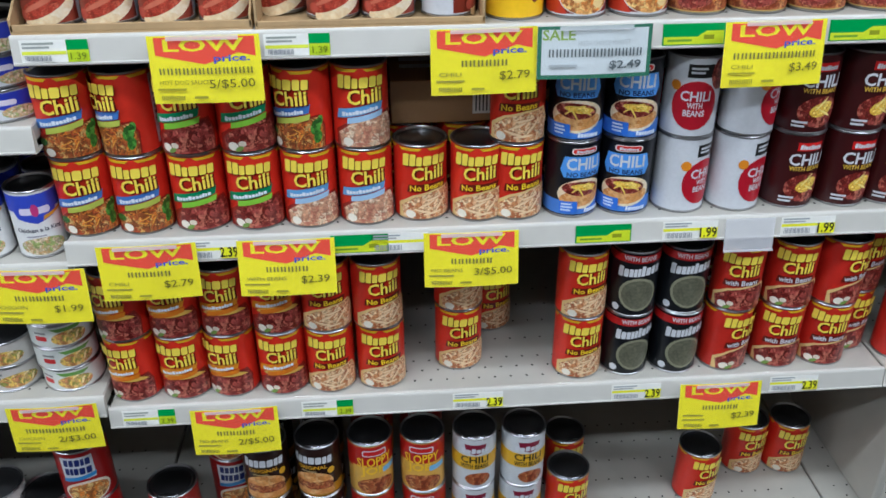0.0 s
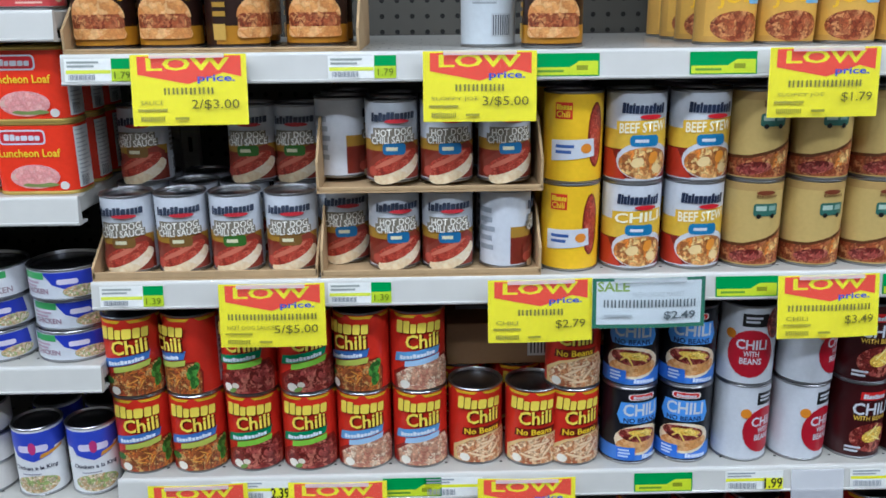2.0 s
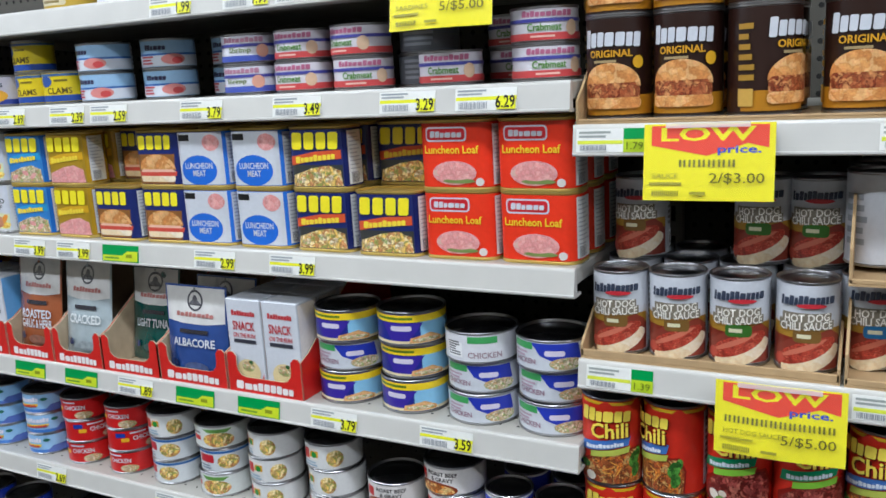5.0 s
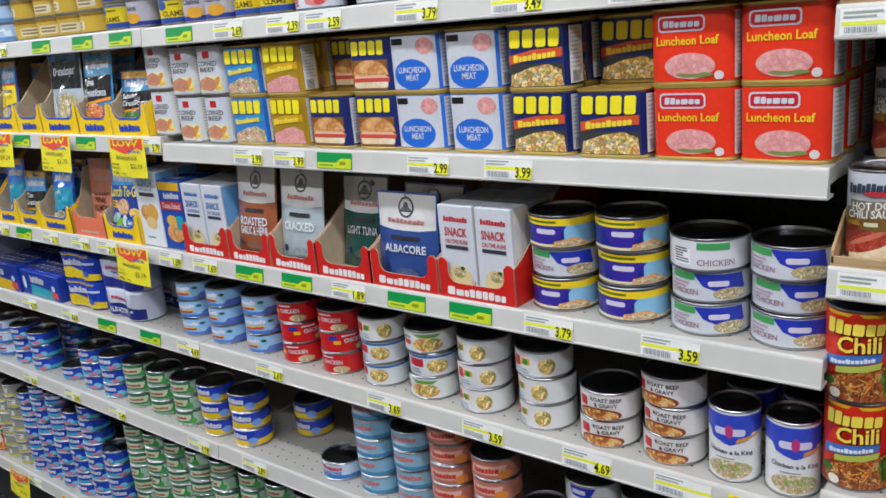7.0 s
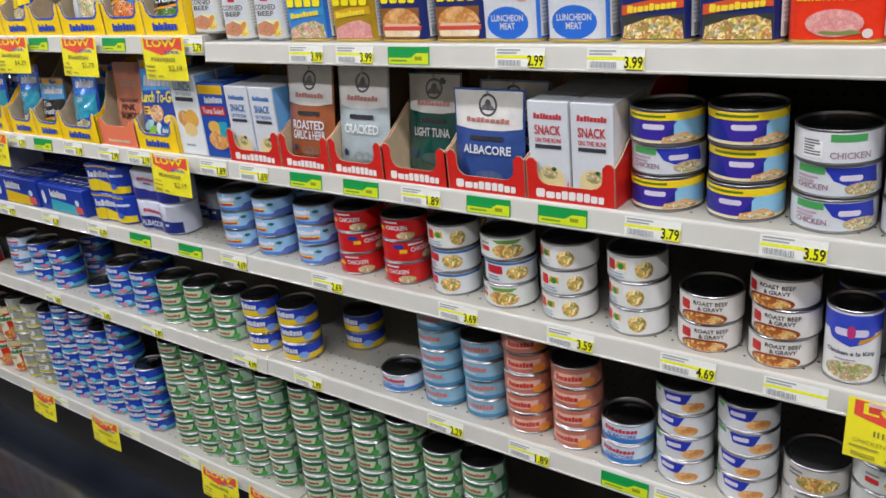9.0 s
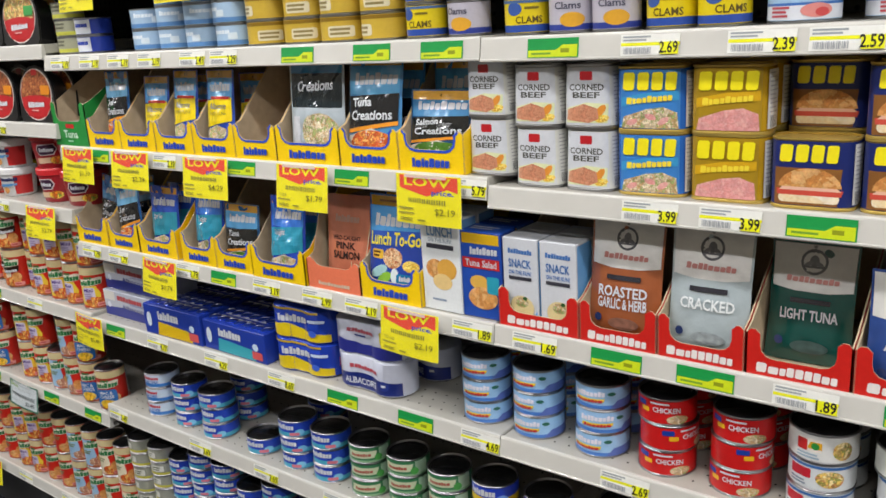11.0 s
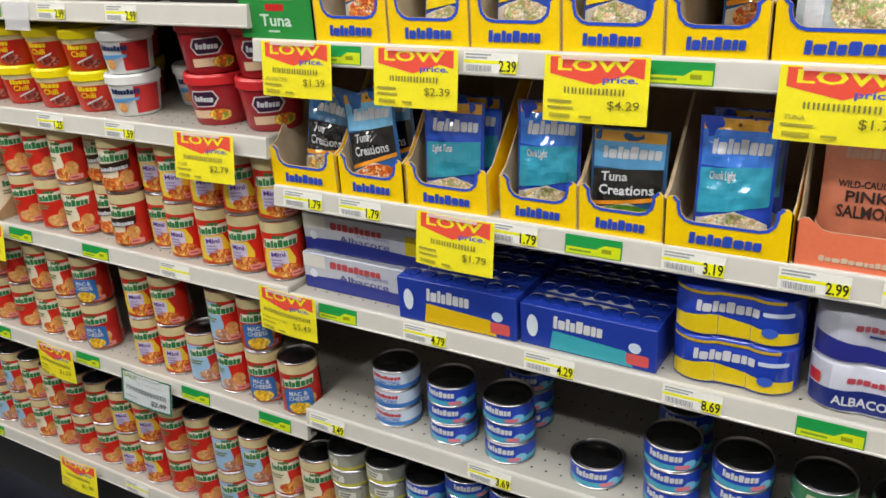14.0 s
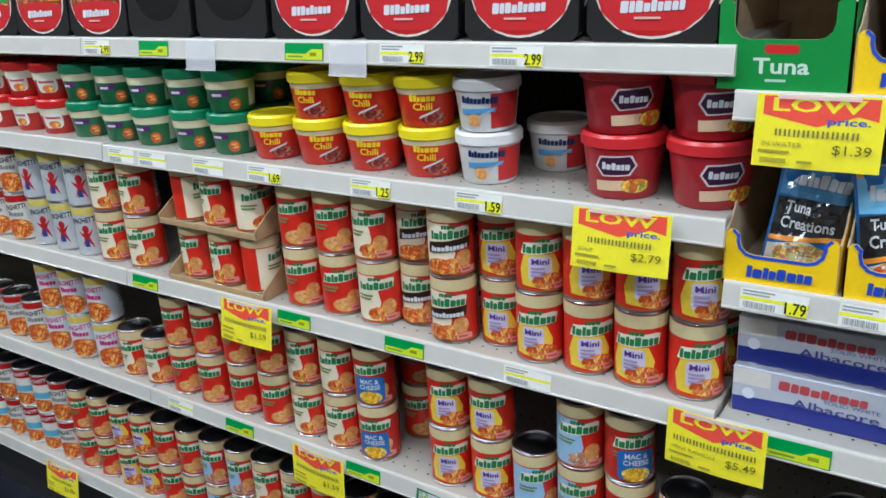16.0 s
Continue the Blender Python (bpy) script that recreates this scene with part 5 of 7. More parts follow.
def bee_pouch(col, words, wc=WHT):
    def art(a, w, h):
        q = w / 2 - 3
        a.P([(-q, h * 0.62), (-q * 0.4, h * 0.595), (q * 0.4, h * 0.595), (q, h * 0.62), (q, h - 3), (-q, h - 3)], "dad8d4")
        a.E(0, h * 0.84, 17, 17, "4a4a50")
        a.E(0, h * 0.84, 13.5, 13.5, "d6d4d0")
        a.E(0, h * 0.845, 6, 8, "5a5a60")
        a.D(-7, h * 0.82, 6, 3, 30, "6a6a70").D(7, h * 0.82, 6, 3, -30, "6a6a70")
        a.R(-14, h * 0.79, 14, h * 0.805, "4a4a50")
        a.B(9, -q * 0.66, h * 0.67, q * 0.66, h * 0.72, "b87a74", 0, 4)
        a.E(0, h * 0.965, 2.4, 2.4, "8a8a88")
        a.R(-q * 0.5, h * 0.5, q * 0.5, h * 0.54, "2a2a34")
        for k, word in enumerate(words):
            a.T(word, -q * 0.72, h * (0.36 - 0.1 * k), q * 0.72, h * (0.45 - 0.1 * k), wc)
        a.E(4, h * 0.14, 24, 9, mat("pouch_picture_" + col, tuple(min(1, c * 0.6 + 0.05) for c in rgb(col)), 0.4, mottle=0.4, scale=90))
        a.E(-q * 0.7, h * 0.17, 6, 6, "2a3a6a")
    return art


pouch("bee_garlic", 113, 176, 20, "9a5430", bee_pouch("9a5430", ("ROASTED", "GARLIC & HERB")), "white and rust-brown seasoned tuna pouch", crinkle=0.5)
pouch("bee_cracked", 113, 176, 18, "a8b4b8", bee_pouch("a8b4b8", ("CRACKED",), "e0e4e4"), "white and grey cracked pepper tuna pouch", crinkle=0.5)
pouch("bee_light", 108, 160, 18, "0e4a44", bee_pouch("0e4a44", ("LIGHT TUNA",)), "white and dark green light tuna pouch", crinkle=0.5)
pouch("bee_albacore", 126, 150, 20, "2c4a8c", bee_pouch("2c4a8c", ("ALBACORE",)), "white and navy albacore tuna pouch", crinkle=0.5)
pouch("salmon_pouch", 104, 168, 16, "dc8466", lambda a, w, h: (a.T("WILD-CAUGHT", -34, h * 0.5, 34, h * 0.55, "3a2a28"), a.T("PINK", -24, h * 0.4, 24, h * 0.48, "3a2a28"), a.T("SALMON", -32, h * 0.29, 32, h * 0.38, "3a2a28"), a.B(8, -30, h * 0.7, 30, h * 0.78, "c89a88", 0, 4)),
    "muted pink salmon pouch", "salmon_pouch", 0.5)


def snack_art(c, side):
    def art(a, w, h):
        q = w / 2 - 2
        a.B(9, -q * 0.75, h * 0.82, q * 0.75, h * 0.88, c, 0, 4)
        a.T("SNACK", -q * 0.7, h * 0.66, q * 0.7, h * 0.76, c)
        a.T("ON THE RUN!", -q * 0.7, h * 0.58, q * 0.7, h * 0.63, c)
        a.R(-q * 0.7, h * 0.52, q * 0.7, h * 0.56, "3a3a44")
        a.P([(-q, 2), (q * 0.7, 2), (q, h * 0.2), (q, h * 0.02)], side)
        a.E(2, h * 0.2, q * 0.75, h * 0.14, "e0cc98")
        a.E(2, h * 0.26, q * 0.4, h * 0.06, F_TUNA)
        a.E(8, h * 0.31, 4, 3, "2a5a2a")
    return art


carton("snack_blue", 62, 138, 50, WHT, snack_art("4a78b8", "5a9ad8"), "white and blue snack kit box", "snack_box", side="6aa8e0")
carton("snack_red", 64, 140, 50, WHT, snack_art("c03a40", "d03028"), "white and red snack kit box", "snack_box", side="e8e0dc")


def lunch_box_art(a, w, h):
    q = w / 2 - 5
    a.T("LUNCH", -q * 0.75, h * 0.8, q * 0.75, h * 0.91, "5a88b8")
    a.T("ON THE RUN!", -q * 0.7, h * 0.74, q * 0.7, h * 0.785, "8a9aa8")
    a.R(-q * 0.8, h * 0.67, q * 0.8, h * 0.72, "3a3a44")
    a.E(-q * 0.35, h * 0.45, 19, 17, F_BUN)
    a.E(q * 0.35, h * 0.46, 20, 18, "e0a84a")
    a.E(2, h * 0.32, 20, 14, "e8c888")
    a.L(1, -q * 0.6, h * 0.1, q * 0.6, h * 0.14, "8a9ab0", 3)


carton("lunch_white", 80, 160, 50, "e4e8ea", lunch_box_art, "white lunch kit box with cracker pictures", "lunch_box", side="7ab0e0")


def salad_art(a, w, h):
    q = w / 2 - 3
    a.R(-q, h * 0.86, q, h - 3, "e8b820")
    a.B(8, -q * 0.6, h * 0.74, q * 0.9, h * 0.83, WHT, 2, 4)
    a.R(-q, h * 0.58, q, h * 0.7, "c82a2a")
    a.T("Tuna Salad", -q * 0.85, h * 0.6, q * 0.85, h * 0.68, WHT)
    a.E(-4, h * 0.42, 18, 12, "e0b050")
    a.E(2, h * 0.24, q * 0.8, h * 0.13, F_BUN)
    a.RR(q * 0.3, h * 0.3, q * 0.95, h * 0.5, 3, "2aa0b8")


carton("salad_blue", 76, 144, 48, "1c4aa8", salad_art, "blue tuna salad kit box", "salad_box", side="1c3a90")


def pack_art(c, low):
    def art(a, w, h):
        q = w / 2 - 2
        a.P([(-q * 0.55, 2), (q * 0.7, 2), (q * 0.6, h * 0.38), (-q * 0.5, h * 0.48)], low)
        a.B(8, -q * 0.5, h * 0.55, q * 0.25, h * 0.85, WHT, 1, 4)
        a.E(-q * 0.82, h * 0.5, 9, 18, "d8e4f0")
        a.RR(q * 0.6, h * 0.1, q * 0.92, h * 0.36, 3, "d85a5a")
        a.E(q * 0.72, h * 0.5, 9, 8, "c8dcf0")
    return art


carton("pack_yellow", 205, 72, 88, "1c3aa0", pack_art("1c3aa0", "e0b818"), "dark blue multipack of tuna tins with a yellow panel", "tuna_pack")
carton("pack_aqua", 205, 66, 88, "1c3aa0", pack_art("1c3aa0", "3aa8b8"), "dark blue multipack of tuna tins with an aqua panel", "tuna_pack")


def bee_pack_art(a, w, h):
    q = w / 2 - 1
    a.P([(-q, 1), (q, 1), (q, h * 0.3), (q * 0.3, h * 0.36), (-q * 0.4, h * 0.4), (-q, h * 0.34)], "2a348a")
    a.R(q * 0.66, h * 0.34, q * 0.94, h * 0.82, "e0c820")
    a.R(-q, h * 0.62, -q * 0.62, h - 2, "d8d6d0")
    a.E(-q * 0.84, h * 0.44, 8, 8, "d8dce8")
    a.B(9, -q * 0.55, h * 0.66, q * 0.3, h * 0.86, "b84a50", 0, 5)
    a.T("SOLID WHITE", -q * 0.1, h * 0.57, q * 0.42, h * 0.65, "5a60a0", weight=0.0)
    a.T("Albacore", -q * 0.4, h * 0.36, q * 0.42, h * 0.54, "4a4f8e", weight=0.008)


carton("pack_bee", 250, 66, 90, "b8bcc8", bee_pack_art, "silver and blue albacore tuna multipack box", "tuna_pack")


def lobed(key, w, h, base, art, label):
    """Two side-by-side tins under printed shrink film."""
    ww, hh = w / 1000, h / 1000
    r = ww / 4
    pts = []
    for k in range(40):
        a = 2 * math.pi * k / 40
        x, y = math.cos(a), math.sin(a)
        px = (r if x > 0 else -r) + r * x if abs(x) > 1e-9 else 0
        py = r * y
        if abs(px) < r * 0.35:
            py = math.copysign(max(abs(py), r * 0.86), py if abs(py) > 1e-9 else 1)
        pts.append((px, py))

    def front(u):
        c = abs(u) - r
        y = math.sqrt(max(0.0, r * r - c * c)) if abs(c) < r else 0
        return max(y, r * 0.86) if abs(u) < r * 0.5 else y
    mb = MB()
    n = 44
    line = [(-2 * r + 4 * r * k / n) for k in range(n + 1)]
    outl = [(u, -front(u)) for u in line] + [(u, front(u)) for u in line[::-1][1:-1]]
    inn = [(x * 0.94, y * 0.9) for x, y in outl]
    loft(mb, [(inn, 0), (outl, 0.004), (outl, hh - 0.004), (inn, hh)], mat("film_" + base, rgb(base), 0.16, mottle=0.08, scale=50, bump=0.15, coat=0.4))
    ob = thing("tuna_pack", mb, label, "tuna multipack", "multipacks of tuna", smooth=50)
    mb = MB()
    a = Art()
    art(a, w, h)
    a.emit(mb, lambda u, v, e: (u, -front(u) - e, v), cut=4.0, lift=0.0004)
    part("print", mb, ob, "printed film")
    SIZE[key] = (ww, hh, 2 * r)
    keep(key, ob)


lobed("lobe_yellow", 164, 70, "2040b0", lambda a, w, h: (a.P([(-76, 5), (76, 5), (76, 20), (20, 26), (-30, 34), (-76, 26)], "e0c41c"), a.B(8, -48, 38, 30, 54, WHT, 3, 4), a.R(-76, 62, 60, 66, "c8a81c"), a.RR(34, 44, 70, 50, 2, "c8d8f0"), a.E(44, 22, 10, 7, "3a60c8")),
      "blue and yellow shrink-wrapped tuna multipack")
lobed("lobe_white", 172, 70, "c8ccdc", lambda a, w, h: (a.P([(-80, 5), (80, 5), (80, 30), (0, 36), (-80, 30)], "1c2c78"), a.T("ALBACORE", -50, 12, 30, 25, WHT), a.B(9, -36, 44, 36, 52, "c04a58", 0, 5), a.E(52, 24, 10, 10, "2a3a88"), a.L(1, 46, 20, 60, 28, WHT, 3), a.RR(-80, 34, -66, 50, 2, "c02a30")),
      "white and navy shrink-wrapped albacore multipack")
lobed("lobe_navy", 172, 68, "c0c4d4", lambda a, w, h: (a.P([(-80, 4), (80, 4), (80, 32), (0, 24), (-80, 34)], "2a3088"), a.B(9, -36, 46, 30, 54, "b85a68", 0, 5), a.L(1, -20, 38, 20, 43, "3a4a90", 3), a.RR(48, 34, 76, 58, 3, "d8c838")),
      "white and violet shrink-wrapped albacore multipack")


def cup(key, d, h, base, lidcol, art, label, name="soup_cup"):
    """A tapered plastic cup with an overhanging snap lid."""
    r, hh = d / 2000, h / 1000
    b = r * 0.80
    side = lambda z: b + (r * 0.97 - b) * z / hh
    mb = MB()
    mb.disc(b - 0.003, 0.0, 30, ink(base), up=False)
    mb.lathe([(b - 0.003, 0), (b, 0.003), (side(hh - 0.015), hh - 0.015)], 30, ink(base, 0.28))
    ob = thing(name, mb, label, "soup cup", "microwave cups", smooth=40)
    mb = MB()
    a = Art()
    art(a, h)

    def where(u, v, e):
        q = side(v) + e
        t = u / (r * 0.9)
        return (q * math.sin(t), -q * math.cos(t), v)
    a.emit(mb, where, cut=5.0, lift=0.0004)
    part("label", mb, ob, "printed wrap")
    mb = MB()
    m2 = mat("lid_plastic_" + lidcol, rgb(lidcol), 0.3, mottle=0.03)
    mb.lathe([(r * 0.97, hh - 0.018), (r, hh - 0.017), (r, hh - 0.004), (r - 0.003, hh), (r - 0.006, hh), (r - 0.008, hh - 0.003), (0.001, hh - 0.0025)], 30, m2)
    part("lid", mb, ob, "snap-on plastic lid", smooth=35)
    SIZE[key] = (d / 1000, hh)
    keep(key, ob)


cup("cup_yellow", 100, 77, RED, "f0dc10", lambda a, h: (a.R(-140, 50, 140, 60, "d8c89a"), a.B(6, -22, 40, 18, 50, YEL, 0, 4), a.T("Chili", -16, 27, 14, 38, YEL), a.E(16, 14, 20, 10, F_BEAN), a.P([(-8, 14), (24, 26), (26, 30), (-6, 18)], "c8c8c8")), "red chili cup with a yellow lid", "chili_cup")
cup("cup_green", 96, 75, "2a7046", "1c8058", lambda a, h: (a.R(-130, 42, 130, 56, "d8d4b0"), a.P([(-30, 26), (10, 30), (8, 40), (-30, 36)], "5a2a6a"), a.L(1, -26, 28, 4, 36, WHT, 3), a.E(18, 16, 11, 11, "b85a30"), a.E(18, 16, 8, 8, F_PASTA), a.R(46, 10, 70, 52, "b8c0a8")), "green soup cup with a green lid")
cup("cup_red", 96, 75, "c02a20", "c81c1c", lambda a, h: (a.R(-130, 40, 130, 56, "e0d8c0"), a.RR(-26, 14, 20, 44, 10, "e0e0d8"), a.E(0, 22, 14, 8, F_PASTA), a.B(7, -20, 34, 14, 40, "b84a4a", 0, 4)), "red and cream soup cup with a red lid")
cup("cup_white", 100, 77, "dcdcdc", "e6e6e6", lambda a, h: (a.R(10, 6, 60, 56, "c02a2a"), a.B(10, -36, 42, 20, 52, "1c2a5a", 0, 4), a.P([(-36, 26), (16, 30), (18, 36), (-36, 34)], "5a9ad0"), a.E(-16, 18, 10, 9, F_BUN), a.P([(-6, 22), (14, 34), (16, 36), (-4, 26)], "c8c8c8")), "white and red stew cup with a white lid", "stew_cup")
cup("cup_chunky", 116, 88, "ac2630", "cc2a30", lambda a, h: (a.P([(-22, 60), (20, 62), (28, 48), (18, 34), (-20, 32), (-30, 46)], "d8d0d0"), a.P([(-20, 58), (18, 60), (25, 48), (16, 36), (-18, 34), (-27, 46)], "3a1c3a"), a.B(6, -20, 42, 18, 52, WHT, 0, 5), a.P([(-30, 12), (10, 14), (10, 28), (-30, 26)], "d8b898"), a.E(26, 20, 20, 10, food("soup_noodle", ["d88a28", "e0b848", "6a8a28", "b85a20"], 120))), "dark red soup cup with a red lid")


def meal(key, full, label):
    """A black microwave tray on edge, with or without its arched printed sleeve."""
    w, h, d = 0.165, 0.135, 0.045
    n = 16
    arch = [(-w / 2, 0.012), (-w / 2 + 0.01, 0), (w / 2 - 0.01, 0), (w / 2, 0.012)] + [(w / 2 * math.cos(math.pi * k / n), 0.055 + (h - 0.055) * math.sin(math.pi * k / n)) for k in range(n + 1)]
    black = mat("tray_plastic", (0.012, 0.012, 0.013), 0.35, mottle=0.1)
    mb = MB()
    i = len(mb.v)
    for sc, y in ((0.86, d), (1.0, 0.006), (1.03, 0.004), (1.03, 0.0)):
        mb.v += [(x * sc, y, z * sc if sc <= 1 else z) for x, z in arch]
    m = len(arch)
    s = mb.slot(black)
    for j in range(3):
        for k in range(m):
            k2 = (k + 1) % m
            mb.f.append((i + j * m + k, i + j * m + k2, i + (j + 1) * m + k2, i + (j + 1) * m + k))
            mb.m.append(s)
    mb.f.append(tuple(i + k for k in range(m)))
    mb.f.append(tuple(i + 3 * m + k for k in range(m))[::-1])
    mb.m += [s, s]
    ob = thing("meal_tray", mb, label, "ready meal", "ready meal trays", smooth=30)
    mb = MB()
    a = Art()
    if full:
        a.E(0, 66, 76, 62, "d8d0c8", 28)
        a.E(-1, 66, 73, 59, "b0181c", 28)
        a.E(-1, 74, 70, 50, F_BEEF if full == 1 else F_MIX, 28)
        a.P([(-71, 58), (-40, 63), (0, 65), (40, 63), (71, 58), (66, 36), (40, 14), (-40, 14), (-66, 36)], "c0242a")
        a.RR(-14, 112, 14, 126, 4, "c0181c")
        a.B(9, -42, 36, 40, 50, WHT, 4, 5)
        a.L(1, -22, 26, 26, 31, "e0b0a8", 3)
        a.RR(28, 66, 70, 88, 4, "e08a20" if full == 1 else "3a9a4a")
    else:
        a.E(0, 74, 60, 46, mat("tray_inside", (0.006, 0.006, 0.007), 0.25), 28)
    a.emit(mb, flat_front(0), lift=0.0005)
    part("sleeve" if full else "film", mb, ob, "printed sleeve" if full else "black inside")
    SIZE[key] = (w, h, d)
    keep(key, ob)


meal("meal_beef", 1, "black ready meal tray with a red arched sleeve")
meal("meal_mix", 2, "black ready meal tray with a pale food picture")
meal("meal_bare", 0, "black ready meal tray without a sleeve")


def brown_tray(x0, x1, y0, y1, z, lip, ear=0.03):
    """A shallow cut-down shipping tray of brown board, with a torn lip."""
    t = 0.003
    ob = tagged(new("cardboard_tray"), "torn brown cardboard shipping tray under cans", "cardboard tray", "cardboard trays")
    mb = MB()
    mb.box((x0, y0, z + 0.0005), (x1, y1, z + t), CARD)
    part("tray_base", mb, ob)
    mb = MB()
    mb.box((x0, y0, z + t), (x1, y0 + t, z + lip), CARD, 0.0008)
    part("front_lip", mb, ob)
    for xx in (x0, x1 - t):
        mb = MB()
        sheet(mb, [(y0, z + t), (y1, z + t), (y1, z + ear + 0.05), (y0 + 0.05, z + ear + 0.02), (y0, z + ear * 0.6)][::-1], "x", xx, t, CARD, CARD)
        part("side_panel", mb, ob)
    return ob


# ---- chili bay ----
A, B_, C, D = 1.390, 1.113, 0.834, 0.545
for x, k in ((0.040, "manwich"), (0.117, "manwich"), (0.196, "manwich"), (0.290, "manwich")):
    for lvl in range(2):
        for row in range(2):
            put(k, x, 0.052 + row * 0.078 + (0.012 if x > 0.28 else 0), A + 0.0045 + lvl * 0.113, (62 if abs(x - 0.196) < 0.01 else RND.uniform(-8, 8)))
brown_tray(0.002, 0.345, 0.006, 0.20, A, 0.006, 0.045)
stack("white_back", 0.500, A, 1, 1, 0.055, rot=10)
stack("manwich", 0.576, A, 1, 1, 0.02, rot=0)
for x in (0.797, 0.874, 0.951, 1.028, 1.105, 1.18):
    stack("sloppy", x, A, 2, 4, 0.045)
for x, k in ((0.038, "hotdog_brown"), (0.107, "hotdog_brown"), (0.176, "hotdog_green"), (0.246, "hotdog_brown")):
    stack(k, x, B_ + 0.004, 1, 3, 0.016, rot=4)
for x, k in ((0.048, "hotdog_brown"), (0.190, "hotdog_green"), (0.254, "hotdog_green")):
    stack(k, x, B_ + 0.105, 1, 1, 0.088, rot=-4)
brown_tray(0.002, 0.283, 0.004, 0.26, B_, 0.012, 0.03)
for x, k, y in ((0.312, "hotdog_blue", 0.05), (0.377, "hotdog_blue", 0.016), (0.447, "hotdog_blue", 0.014), (0.520, "hotdog_blue", 0.014)):
    for lvl in range(2):
        stack(k, x, B_ + 0.005 + lvl * 0.112, 1, 2, y, rot=(100 if (x > 0.5 and lvl == 0) or (x < 0.32 and lvl == 1) else 6))
brown_tray(0.287, 0.563, 0.002, 0.26, B_, 0.010, 0.06)
brown_tray(0.287, 0.563, 0.002, 0.26, B_ + 0.1085, 0.008, 0.065)
stack("frank", 0.606, B_, 2, 3, rot=0)
put("stew_chili", 0.684, 0.05, B_ + 0.0006, 2), put("stew", 0.684, 0.05, B_ + 0.1136, 3)
stack("stew", 0.764, B_, 2, 2, rot=4)
for x in (0.841, 0.920, 0.999, 1.078, 1.156):
    stack("truck", x, B_, 2, 2, rot=None, spread=10)
for x, low, high, turn in ((0.038, "chili_turkey", "chili_turkey", 4), (0.114, "chili_turkey", "chili_turkey", -42), (0.190, "chili_veg", "chili_veg", -10), (0.266, "chili_veg", "chili_veg", 8),
                           (0.342, "chili_chicken", "chili_turkey", -28), (0.418, "chili_chicken", "chili_chicken", 0)):
    stack(low, x - 0.012, C, 1, 2, 0.012, rot=2)
    stack(high, x - 0.012, C + 0.113, 1, 2, 0.012, rot=turn)
stack("chili_plain", 0.484, C, 1, 1, 0.02), stack("chili_plain", 0.562, C, 1, 1, 0.010, rot=-10)
for x in (0.466, 0.546):
    stack("chili_beans", x, C, 1, 2, 0.098)
carton("case", 150, 62, 160, "96724c", lambda a, w, h: (a.R(40, 12, 88, 50, "d8d4cc"), [a.R(44 + k * 5, 16, 46 + k * 5, 46, BLK) for k in range(8)]), "brown cardboard carton with a barcode label", "carton")
put("case", 0.52, 0.10, C + 0.1145)
for x, k in ((0.639, "chili_plain"), (0.716, "chili_blue"), (0.794, "chili_blue"), (1.036, "chili_dark"), (1.113, "chili_dark"), (1.184, "chili_dark")):
    stack(k, x - 0.022, C, 2, 2, 0.012)
for x, lvl, turn in ((0.852, 0, 38), (0.852, 1, -2), (0.934, 0, 40), (0.934, 1, 52)):
    stack("chili_white", x, C + lvl * 0.113, 1, 2, 0.012, rot=turn)
for x, k in ((0.038, "chili_hot"), (0.114, "chili_hot"), (0.188, "chili_hot"), (0.262, "chili_hot"), (0.338, "chili_plain"), (0.414, "chili_plain")):
    stack(k, x, D, 2, 2, 0.010, spread=22)
stack("chili_plain", 0.540, D, 2, 1, 0.048), stack("chili_plain", 0.60, D, 2, 1, 0.15)
for x, k in ((0.726, "chili_plain"), (0.804, "chili_black"), (0.883, "chili_black"), (0.966, "chili_beans"), (1.052, "chili_beans"), (1.128, "chili_beans"), (1.182, "chili_beans")):
    stack(k, x, D, 2, 1 if x < 0.8 or x > 1.15 else 2, 0.012 if x < 1.15 else 0.05, spread=20)
for x, k, n, y in ((0.044, "big_stew", 1, 0.03), (0.134, "big_stew", 2, 0.11), (0.214, "manwich", 2, 0.012), (0.301, "manwich", 2, 0.012), (0.390, "sloppy", 2, 0.012), (0.478, "sloppy", 2, 0.012),
                   (0.564, "chunky_chili", 2, 0.012), (0.648, "chunky_chili", 2, 0.012), (0.734, "chili_plain", 1, 0.02), (0.745, "chili_plain", 1, 0.11), (0.985, "chili_plain", 1, 0.055), (1.100, "chili_plain", 1, 0.12), (1.182, "chili_plain", 1, 0.115)):
    stack(k, x, BASE_Z, n, 1, y)
for x in (0.214, 0.301, 0.390, 0.478):
    stack("manwich" if x < 0.35 else "sloppy", x, BASE_Z, 2, 1, 0.095)

for x in (1.262, 1.342):
    for k, z in (("sloppy", A), ("truck", B_), ("chili_dark", C), ("chili_beans", D)):
        stack(k, x, z, 2, 1, 0.012)

